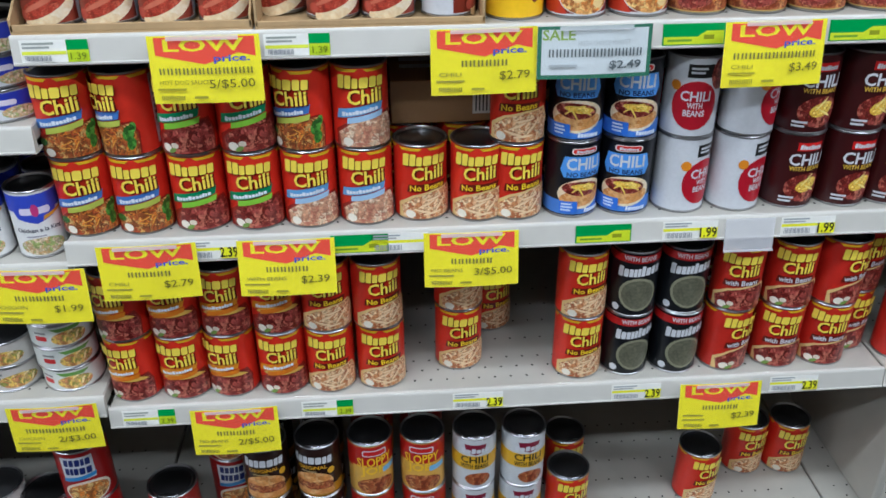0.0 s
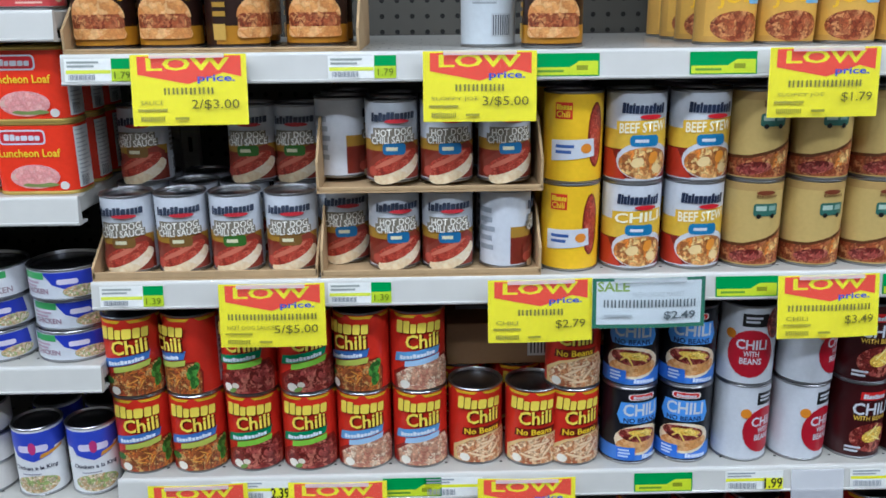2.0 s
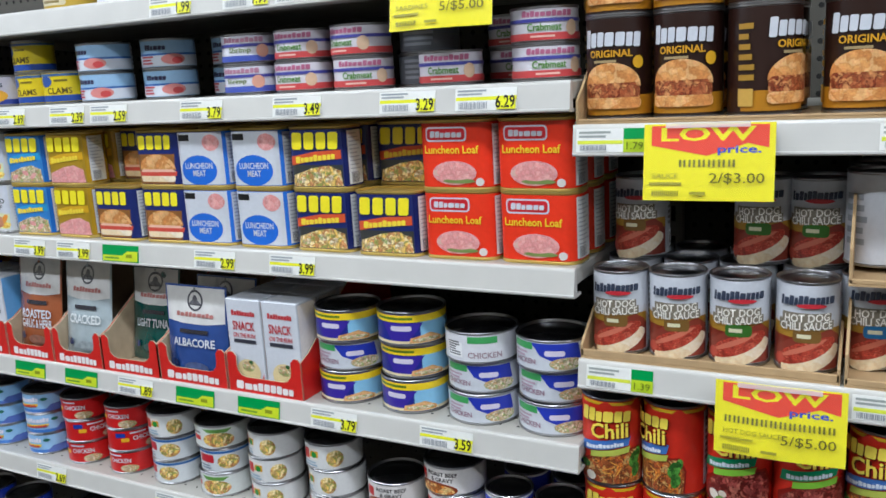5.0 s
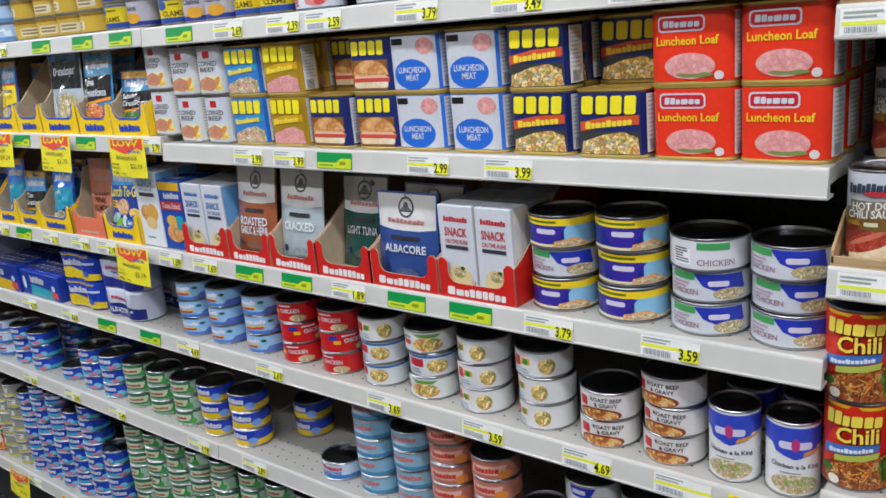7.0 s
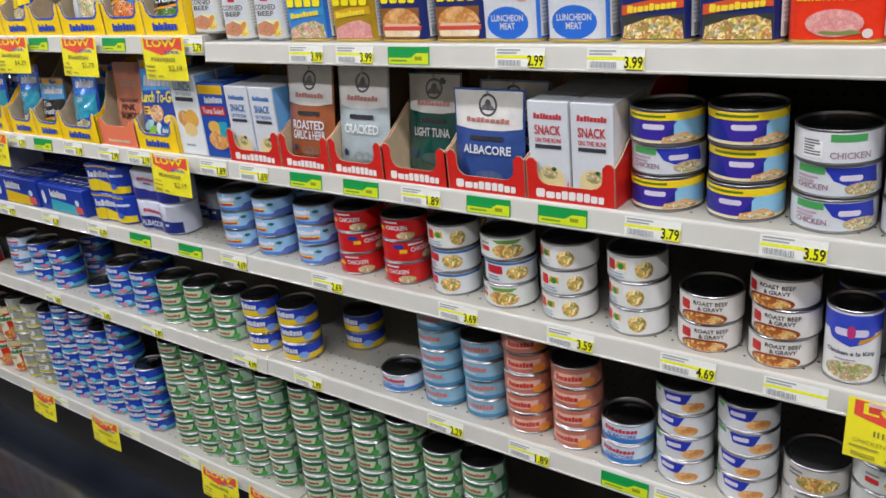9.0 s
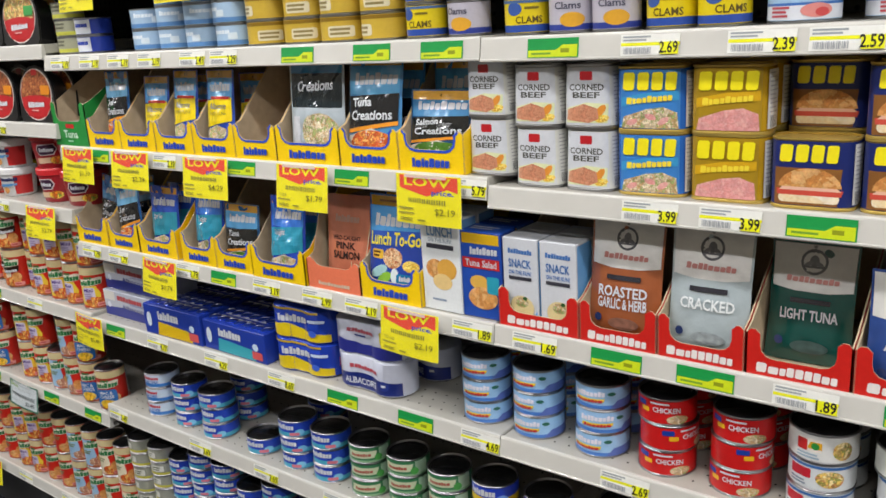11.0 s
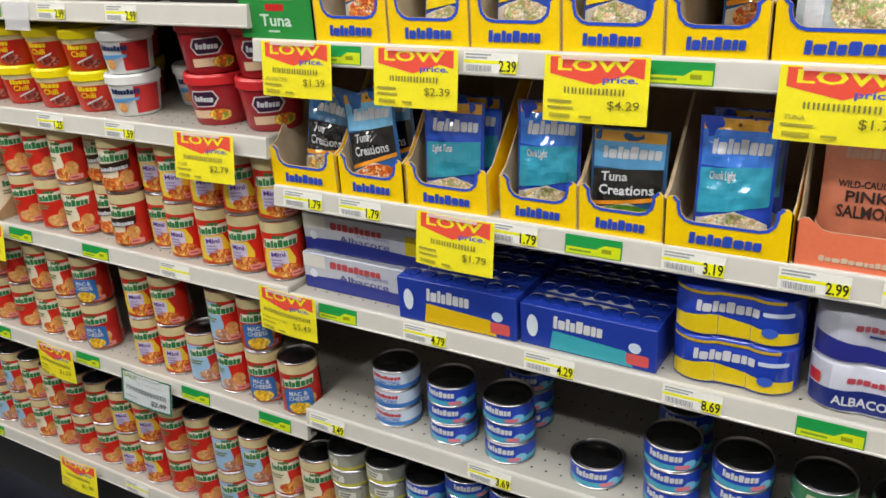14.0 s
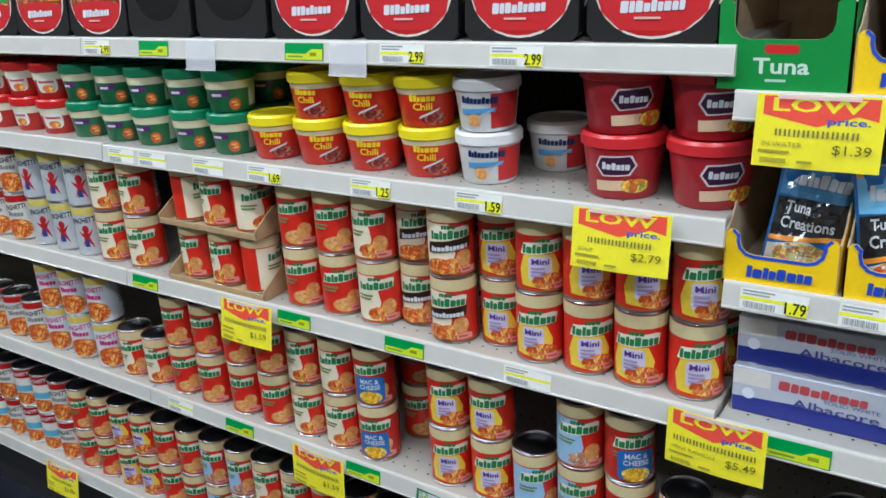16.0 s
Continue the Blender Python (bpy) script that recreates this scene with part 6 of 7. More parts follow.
# ---- meat bay ----
T1, S1, S2, S3, S4, S5 = 1.585, 1.440, 1.223, 1.000, 0.803, 0.568
for x, k in ((-0.60, "fish_gold"), (-0.49, "tuna_green"), (-0.36, "clam_yellow"), (-0.25, "tuna_white"), (-0.14, "fish_sky"), (-0.75, "fish_blue"), (-0.87, "fish_gold")):
    stack(k, x, T1, 2, 1, 0.03)
for x, k, n, y in ((-1.175, "clam_yellow", 1, 0.02), (-1.10, "clam_beige", 1, 0.02), (-1.03, "clam_beige", 1, 0.015), (-0.955, "clam_yellow", 2, 0.02), (-0.885, "clam_yellow", 1, 0.015), (-0.793, "geisha", 2, 0.015),
                   (-0.690, "geisha", 2, 0.05), (-0.600, "geisha", 2, 0.11), (-0.500, "shrimp", 2, 0.018), (-0.407, "crab", 2, 0.018), (-0.309, "crab", 2, 0.015), (-0.232, "grey_tin", 2, 0.06), (-0.176, "crab", 1, 0.012),
                   (-0.118, "crab", 2, 0.10), (-0.050, "crab", 2, 0.012)):
    stack(k, x, S1, n, 1, y, spread=20)
for left, k, nf in ((-1.270, "corned", 2), (-1.186, "corned", 2), (-1.102, "corned", 2), (-1.020, "spam_lite", 2), (-0.917, "spam_gold", 2), (-0.814, "spam_bun", 1), (-0.712, "spam_bun", 2), (-0.627, "luncheon", 2), (-0.524, "luncheon", 2),
                    (-0.420, "spam_less", 2), (-0.315, "spam_less", 1), (-0.212, "loaf", 2), (-0.106, "loaf", 2)):
    w_, h_, d_ = SIZE[k]
    for row in range(3):
        for lvl in range(nf if row == 0 else 2):
            yy = 0.014 + d_ / 2 + row * (d_ + 0.004) + (0.0 if nf == 2 or row else -0.004)
            put(k, left + w_ / 2, yy, (S2 if left > -1.2 else 1.235) + 0.0005 + lvl * h_, RND.uniform(-2.5, 2.5))


def in_tray(key, x, z, y=0.02, tilt=-8, rot=0.0, roll=0.0):
    return put(key, x, y + SIZE[key][2] / 2 + 0.006, z + 0.004 + abs(roll) * 0.0006, rot, tilt, roll)


def tray_at(key, x0, z, y=0.004):
    put(key, x0 + SIZE[key][0] / 2, y, z + 0.0006)
    return x0 + SIZE[key][0] / 2


c = tray_at("tray_red_140", -1.214, S3)
put("snack_blue", c - 0.033, 0.012, S3 + 0.004), put("snack_blue", c + 0.033, 0.012, S3 + 0.004)
put("snack_blue", c - 0.033, 0.066, S3 + 0.004), put("snack_blue", c + 0.033, 0.066, S3 + 0.004)
c = tray_at("tray_red_120", -1.072, S3)
in_tray("bee_garlic", c - 0.002, S3, 0.012)
c = tray_at("tray_red_120", -0.951, S3)
in_tray("bee_cracked", c, S3, 0.014)
c = tray_at("tray_red_128", -0.830, S3)
in_tray("bee_light", c - 0.004, S3, 0.05)
c = tray_at("tray_red_140", -0.700, S3)
in_tray("bee_albacore", c, S3, 0.004, -4), in_tray("bee_albacore", c + 0.004, S3, 0.06)
c = tray_at("tray_red_140", -0.558, S3)
for dx in (-0.034, 0.034):
    for row in range(3):
        put("snack_red", c + dx, 0.010 + row * 0.053, S3 + 0.004)
for x, ks in ((-0.368, ("chicken_gold", "chicken_green", "chicken_gold")), (-0.262, ("chicken_gold",) * 3), (-0.155, ("chicken_green", "chicken_green", "chicken_back")), (-0.052, ("chicken_green",) * 3)):
    for lvl, k in enumerate(ks):
        put(k, x, 0.012 + 0.05 + (0.005 if lvl == 1 else 0), S3 + 0.0005 + (lvl * SIZE[k][1] if x > -0.2 else (0, 0.0484, 0.0484 + SIZE[ks[1]][1])[lvl]), RND.uniform(-6, 14))
for x, ks in ((-1.178, ("tuna_sky",) * 3), (-1.064, ("tuna_sky",) * 3), (-0.956, ("meat_red",) * 3), (-0.846, ("meat_red",) * 3), (-0.742, ("white_label", "white_label", "white_veg")), (-0.632, ("ham_white", "white_label", "ham_white")),
              (-0.524, ("white_veg",) * 3), (-0.410, ("white_veg",) * 3), (-0.303, ("white_beef",) * 2), (-0.203, ("white_beef",) * 3)):
    z = S4
    for lvl, k in enumerate(ks):
        put(k, x + RND.uniform(-0.002, 0.002), 0.014 + 0.044, z + 0.0005, RND.uniform(-16, 16) + (70 if (k, lvl) in (("white_label", 0), ("meat_red", 1)) and x < -0.8 else 0))
        if x < -0.7:
            put(k, x, 0.104 + 0.044, z + 0.0005, RND.uniform(-40, 40))
        z += SIZE[k][1]
for x in (-0.118, -0.044):
    stack("king", x, S4, 1, 2, 0.012)
stack("king", -0.08, S4, 1, 1, 0.16)
for x, k, n, y in ((-1.166, "tuna_yellow", 3, 0.014), (-1.075, "tuna_yellow", 2, 0.11), (-0.895, "tuna_white", 1, 0.016), (-0.793, "tuna_aqua", 5, 0.016), (-0.700, "tuna_aqua", 4, 0.018), (-0.612, "salmon_orange", 5, 0.016), (-0.520, "salmon_orange", 4, 0.014),
                   (-0.431, "tuna_white", 2, 0.014), (-0.337, "chicken_small", 4, 0.014), (-0.243, "chicken_small", 4, 0.014), (-0.150, "dark_top", 2, 0.02), (-0.060, "ham_white", 4, 0.014)):
    if k == "chicken_small" and k not in KINDS:
        can("chicken_small", 86, 40, "d4d6d8", sided(40, [("P", [(-34, 36), (10, 36), (0, 18), (-28, 20)], "2a3ab0"), ("RR", -28, 24, -6, 31, 2, "d8d0e0"), ("E", 12, 14, 18, 8, F_BUN), ("R", -60, 30, -40, 36, "4aa05a")]), "white and blue tinned chicken", "chicken_tin")
    stack(k, x, S5, n, 1, y)
for x, n in ((-1.180, 8), (-1.092, 8), (-1.000, 8), (-0.905, 8), (-0.815, 7), (-0.725, 7), (-0.640, 4)):
    stack("tuna_green", x, BASE_Z, n, 1, 0.014)
for x, k, n in ((-0.54, "dark_top", 3), (-0.44, "tuna_blue", 5), (-0.345, "ham_white", 4), (-0.25, "dark_top", 3), (-0.09, "big_stew", 2), (-0.165, "big_stew", 1)):
    stack(k, x, BASE_Z, n, 1, 0.03)

# ---- tuna bay ----
P1, P2, P3, P4, P5 = 1.442, 1.235, 1.000, 0.803, 0.566
stack("fish_grey", -2.395, P1, 3, 1, 0.015), stack("fish_blue", -2.310, P1, 2, 1, 0.015)
for x, k, n in ((-2.095, "fish_sky", 2), (-2.004, "fish_sky", 3), (-1.914, "fish_sky", 3), (-1.826, "fish_sky", 3), (-1.730, "fish_gold", 3), (-1.632, "fish_gold", 3), (-1.540, "fish_gold", 3), (-1.447, "fish_gold", 2), (-1.355, "clam_yellow", 2), (-1.272, "clam_beige", 2)):
    stack(k, x, P1, n, 1, 0.015, spread=40)
tray_at("tray_green", -2.464, P2)
x0 = -2.319
for tk, ps in (("tray_128", [("pouch_black", 0.012, 0.022)]), ("tray_128", [("pouch_yellow", 0.012, 0.03)]), ("tray_128", [("pouch_yellow", 0.0, 0.02), ("pouch_yellow", 0.0, 0.06)]), ("tray_128", [("pouch_yellow", -0.004, 0.012), ("pouch_yellow", 0.02, 0.08)]),
               ("tray_115", [("pouch_black", 0.02, 0.12)]), ("tray_162", [("pouch_creamy", 0.004, 0.014)]), ("tray_131", [("pouch_bold", 0.0, 0.002), ("pouch_bold", 0.006, 0.05)]), ("tray_131", [("pouch_dark", 0.0, 0.012), ("pouch_bold", 0.006, 0.07)])):
    c = tray_at(tk, x0, P2)
    for k, dx, yy in ps:
        in_tray(k, c + dx, P2 + (0.012 if yy < 0.03 else 0.0), yy, RND.uniform(-9, -4), RND.uniform(-3, 3))
    x0 += SIZE[tk][0] + 0.0012
for x0, tk, ps in ((-2.442, "tray_131", [("pouch_silver", 0.012, 0.03)]), (-2.306, "tray_122", [("pouch_black", 0.0, 0.012), ("pouch_black", 0.006, 0.05)]), (-2.182, "tray_138", [("pouch_green", 0.0, 0.012), ("pouch_green", 0.008, 0.05)]),
                   (-2.028, "tray_115", [("pouch_blue", 0.0, 0.02)]), (-1.912, "tray_115", [("pouch_slim", 0.0, 0.012)]), (-1.796, "tray_150", [("pouch_blue", 0.0, 0.008), ("pouch_blue", 0.004, 0.05)]),
                   (-1.643, "tray_salmon", [("salmon_pouch", 0.0, 0.03)]), (-1.507, "tray_138", [("pouch_lunch", 0.0, 0.004), ("pouch_lunch", 0.0, 0.045)])):
    c = tray_at(tk, x0, P3, 0.004 if tk != "tray_150" else 0.0)
    for k, dx, yy in ps:
        in_tray(k, c + dx, P3 - 0.002, yy, RND.uniform(-8, -4) if yy > 0 else -2, RND.uniform(-3, 3), {"tray_131": 7, "tray_122": -9}.get(tk, 0))
put("lunch_white", -1.329, 0.010, P3 + 0.0006, -1), put("lunch_white", -1.329, 0.064, P3 + 0.0006, 1)
put("salad_blue", -1.250, 0.012, P3 + 0.0006, 1), put("salad_blue", -1.250, 0.066, P3 + 0.0006, -1)
for lvl in range(2):
    put("pack_bee", -2.304, 0.034 + 0.012 * lvl, P4 + 0.0006 + lvl * 0.067)
for row in range(3):
    put("pack_yellow", -2.112, 0.006 + row * 0.092, P4 + 0.0006, 1)
    put("pack_aqua", -1.902, 0.010 + row * 0.092, P4 + 0.0006, -1)
for lvl in range(2):
    put("lobe_yellow", -1.706, 0.054, P4 + 0.0006 + lvl * 0.0705, 2)
    put("lobe_yellow", -1.706, 0.142, P4 + 0.0006 + lvl * 0.0705, 0)
put("lobe_white", -1.530, 0.056, P4 + 0.0006, -3), put("lobe_navy", -1.530, 0.057, P4 + 0.071, -1)
put("lobe_white", -1.500, 0.150, P4 + 0.0006, 4)
stack("tuna_sky", -1.283, P4, 3, 2, 0.014, spread=20)
for x, k, n, y in ((-2.272, "tuna_white", 3, 0.016), (-2.160, "tuna_blue", 3, 0.016), (-2.050, "tuna_blue", 3, 0.012), (-2.060, "tuna_blue", 3, 0.11), (-1.900, "tuna_blue", 1, 0.016), (-1.782, "tuna_blue", 3, 0.014), (-1.684, "tuna_blue", 3, 0.014), (-1.79, "tuna_blue", 3, 0.11),
                   (-1.578, "tuna_green", 3, 0.014), (-1.478, "tuna_green", 3, 0.014), (-1.376, "tuna_green", 3, 0.012), (-1.274, "tuna_yellow", 3, 0.014)):
    stack(k, x, P5, n, 1, y)
for x, k, n in ((-2.396, "tuna_silver", 7), (-2.308, "tuna_silver", 7), (-2.222, "tuna_blue", 7), (-2.134, "tuna_blue", 8), (-2.046, "tuna_blue", 8), (-1.957, "tuna_blue", 7), (-1.868, "tuna_blue", 8), (-1.780, "tuna_blue", 5), (-1.640, "tuna_green", 8), (-1.552, "tuna_green", 8),
                (-1.464, "tuna_green", 8), (-1.376, "tuna_green", 8), (-1.288, "tuna_green", 8)):
    stack(k, x, BASE_Z, n, 1, 0.014, spread=30)

# ---- pasta bays ----
Q0, Q1, Q2, Q3, Q4 = 1.468, 1.285, 1.078, 0.812, 0.532
for i, x in enumerate((-2.545, -2.725, -2.905, -3.085, -3.265, -3.445, -3.62, -3.80, -3.98, -4.16)):
    for row in range(2):
        k = ("meal_beef", "meal_mix")[i % 3 == 2]
        put("meal_bare" if i in (4, 5) else k, x, 0.012 + row * 0.055, Q1 + 0.0006, RND.uniform(-2, 2), -5)
        put(k if i % 2 else "meal_mix", x - 0.01, 0.012 + row * 0.055, Q0 + 0.0006, RND.uniform(-2, 2), -5)
for x, k, lo, hi, y in ((-3.975, "cup_red", 1, 1, 0), (-3.871, "cup_red", 1, 1, 0), (-3.765, "cup_green", 1, 1, 0), (-3.657, "cup_green", 1, 1, 0), (-3.556, "cup_green", 1, 1, 0), (-3.445, "cup_green", 1, 1, 0), (-3.341, "cup_green", 1, 1, 0),
                        (-3.236, "cup_yellow", 1, 0, 0), (-3.131, "cup_yellow", 1, 1, 0), (-3.020, "cup_yellow", 1, 1, 0), (-2.912, "cup_yellow", 1, 1, 0), (-2.808, "cup_white", 1, 1, 0), (-2.742, "cup_white", 1, 0, 0.10), (-2.640, "cup_white", 1, 0, 0.10),
                        (-2.600, "cup_chunky", 1, 1, 0), (-2.482, "cup_chunky", 1, 1, 0), (-4.08, "cup_red", 1, 1, 0), (-4.19, "cup_yellow", 1, 1, 0), (-4.30, "cup_red", 1, 1, 0), (-4.41, "cup_green", 1, 1, 0)):
    for row in range(2 if k in ("cup_green", "cup_yellow", "cup_red") else 1):
        stack(k, x, Q2, lo + hi, 1, 0.012 + y + row * 0.104)
for x, k, n, y in ((-4.72, "loops_red", 2, 0.012), (-4.63, "loops_red", 2, 0.012), (-4.54, "loops_pink", 2, 0.012), (-4.45, "pasta_cream", 2, 0.012), (-4.36, "loops_red", 2, 0.012), (-4.27, "loops_red", 2, 0.012), (-4.18, "loops_red", 2, 0.012), (-4.09, "loops_red", 2, 0.012), (-4.00, "loops_grey", 2, 0.012),
                   (-3.915, "loops_grey", 2, 0.012), (-3.832, "loops_grey", 2, 0.012), (-3.745, "pasta_cream", 2, 0.012), (-3.645, "pasta_cream", 2, 0.012), (-3.57, "chili_dark", 2, 0.10), (-3.195, "pasta_meat", 2, 0.012), (-3.112, "pasta_meat", 2, 0.012), (-3.028, "pasta_cream", 2, 0.012),
                   (-2.957, "pasta_black", 2, 0.04), (-2.874, "pasta_black", 2, 0.008), (-2.798, "pasta_mini", 2, 0.035), (-2.720, "pasta_mini", 2, 0.010), (-2.641, "pasta_mini", 2, 0.012), (-2.563, "pasta_mini", 2, 0.012), (-2.482, "pasta_mini", 2, 0.010)):
    stack(k, x, Q3, n, 2 if x > -3.3 else 1, y)
for lvl in range(2):
    zt = Q3 + lvl * 0.1185
    for x, rt in ((-3.482, 100 if lvl else 0), (-3.396, 0), (-3.310, 60 if lvl else 110)):
        stack("pasta_cream", x, zt + 0.0045, 1, 2, 0.014, rot=rt)
    brown_tray(-3.53, -3.265, 0.004, 0.24, zt, 0.012, 0.03)
for x, k, n, y in ((-4.60, "loops_blue", 2, 0.012), (-4.50, "loops_blue", 2, 0.012), (-4.40, "loops_red", 2, 0.012), (-4.31, "loops_red", 1, 0.012), (-4.22, "loops_red", 1, 0.012), (-4.13, "loops_red", 1, 0.012), (-4.04, "loops_pink", 2, 0.012), (-3.945, "loops_pink", 2, 0.012), (-3.845, "loops_pink", 2, 0.012),
                   (-3.750, "pasta_cream", 1, 0.012), (-3.668, "pasta_cream", 1, 0.012), (-3.580, "pasta_meat", 2, 0.012), (-3.490, "pasta_meat", 2, 0.012), (-3.400, "pasta_meat", 2, 0.012), (-3.310, "pasta_meat", 2, 0.012), (-3.225, "pasta_cream", 2, 0.012), (-3.140, "pasta_cream", 2, 0.012),
                   (-3.058, "pasta_mac", 2, 0.010), (-3.03, "pasta_meat", 2, 0.11), (-2.900, "pasta_mini", 2, 0.012), (-2.816, "pasta_mini", 2, 0.012), (-2.736, "pasta_blue", 1, 0.012), (-2.655, "pasta_blue", 2, 0.012), (-2.575, "pasta_mac", 2, 0.012), (-2.488, "pasta_mac", 1, 0.006)):
    stack(k, x, Q4, n, 1, y)
i = 0
for x in np.arange(-5.0, -2.47, 0.0815):
    k = ("loops_blue", "loops_blue", "loops_red")[i % 3] if x < -4.05 else ("pasta_cream", "pasta_meat", "pasta_mini", "pasta_meat", "pasta_blue")[(i // 2) % 5]
    stack(k, float(x), BASE_Z, 2, 1, 0.012)
    i += 1
# the farther bay: more of the same goods
for x in np.arange(-5.9, -4.9, 0.1):
    stack(("cup_red", "cup_green", "cup_yellow")[i % 3], float(x), 1.080, 2, 1)
    stack(("loops_red", "pasta_cream")[i % 2], float(x), Q3, 2, 1)
    stack(("loops_pink", "pasta_meat")[i % 2], float(x), Q4, 2, 1)
    stack("loops_red", float(x), BASE_Z, 2, 1)
    i += 1

# ---- shelf labels and hanging price signs ----
PAPER_Y, GREEN, LOWRED, LOWBLUE = "f4e800", "109446", "ec4630", "3a50c0"
GLOSS = mat("sign_sleeve", (0.35, 0.35, 0.3), 0.06, mottle=0.0, alpha=0.09, coat=1.0)


def flat_sign(name, label, w, h, base, art, lean=3.0, category="price sign", group="yellow price signs"):
    """A card in a clear sleeve that hangs from the price channel; its top middle is the origin."""
    mb = MB()
    n = 6
    for a in range(n):
        x0, x1 = (a / n - 0.5) * w, ((a + 1) / n - 0.5) * w
        b0, b1 = [0.0025 * math.cos(math.pi * (q / n - 0.5) * 1.4) for q in (a, a + 1)]
        mb.face([(x0, -b0, -h), (x1, -b1, -h), (x1, -b1, 0), (x0, -b0, 0)], ink(base, 0.3))
        mb.face([(x0, -b0 + 0.0006, 0), (x1, -b1 + 0.0006, 0), (x1, -b1 + 0.0006, -h), (x0, -b0 + 0.0006, -h)], ink("e8e8e0", 0.4))
    ob = thing(name, mb, label, category, group)
    mb = MB()
    a = Art()
    art(a, w * 1000, h * 1000)
    bend = lambda u: 0.0025 * math.cos(math.pi * u / w * 1.4)
    a.emit(mb, lambda u, v, e: (u, -bend(u) - e, v - h), cut=11.0, lift=0.00025)
    part("lettering", mb, ob, "printed lettering")
    mb = MB()
    for k in range(n):
        x0, x1 = (k / n - 0.5) * w, ((k + 1) / n - 0.5) * w
        mb.face([(x0, -bend(x0) - 0.0022, -h), (x1, -bend(x1) - 0.0022, -h), (x1, -bend(x1) - 0.0022, 0), (x0, -bend(x0) - 0.0022, 0)], GLOSS)
    sleeve = part("clear_sleeve", mb, ob, "glossy clear plastic sleeve", smooth=60)
    sleeve.visible_shadow = False
    mb = MB()
    mb.box((-w * 0.32, -0.0062, -0.005), (w * 0.32, -0.0052, 0.0005), CLEAR, 0.0004)
    part("clip", mb, ob, "clear plastic clip")
    return ob


def low_sign(x, z, price, word="", nbrand=6, w=0.131, h=0.080, turn=0.0, lean=0.0):
    def art(a, w_, h_):
        q = w_ / 2
        a.P([(-q + 8, h_ - 2), (q - 6, h_ - 2), (q - 6, h_ * 0.68), (q - 26, h_ * 0.74), (0, h_ * 0.58), (-q + 8, h_ * 0.72)], LOWRED)
        a.T("LOW", -q * 0.72, h_ * 0.77, q * 0.72, h_ * 0.955, PAPER_Y)
        a.T("price.", q * 0.16, h_ * 0.585, q * 0.8, h_ * 0.71, LOWBLUE)
        a.C(nbrand, -min(nbrand * 0.075, 0.86) * q, h_ * 0.435, min(nbrand * 0.075, 0.86) * q, h_ * 0.53, "77752e")
        if word:
            a.T(word, -q * 0.85, h_ * 0.29, -q * 0.85 + min(len(word) * 5.4, q * 0.9), h_ * 0.355, "8a8430", weight=0.0)
        else:
            a.L(1, -q * 0.9, h_ * 0.28, -q * 0.2, h_ * 0.35, "a09a2c", 3)
        a.L(1, -q * 0.9, h_ * 0.19, -q * 0.15, h_ * 0.25, "a8a02c", 4)
        [a.R(-q * 0.85 + i * 2.2, h_ * 0.06, -q * 0.85 + i * 2.2 + 1.2, h_ * 0.13, "858035") for i in range(13)]
        a.L(1, -q * 0.25, h_ * 0.06, q * 0.1, h_ * 0.13, "a09a34", 3)
        a.T(price, q * 0.86 - len(price) * 7.6, h_ * 0.21, q * 0.86, h_ * 0.36, "6a6628", weight=0.004)
    ob = flat_sign("price_sign", "glossy yellow and red low price sign reading " + price.replace("$", "").replace("/", " for "), w, h, PAPER_Y, art)
    ob.matrix_basis = pose(x, -0.016, z + 0.0005, lean, 0, turn)


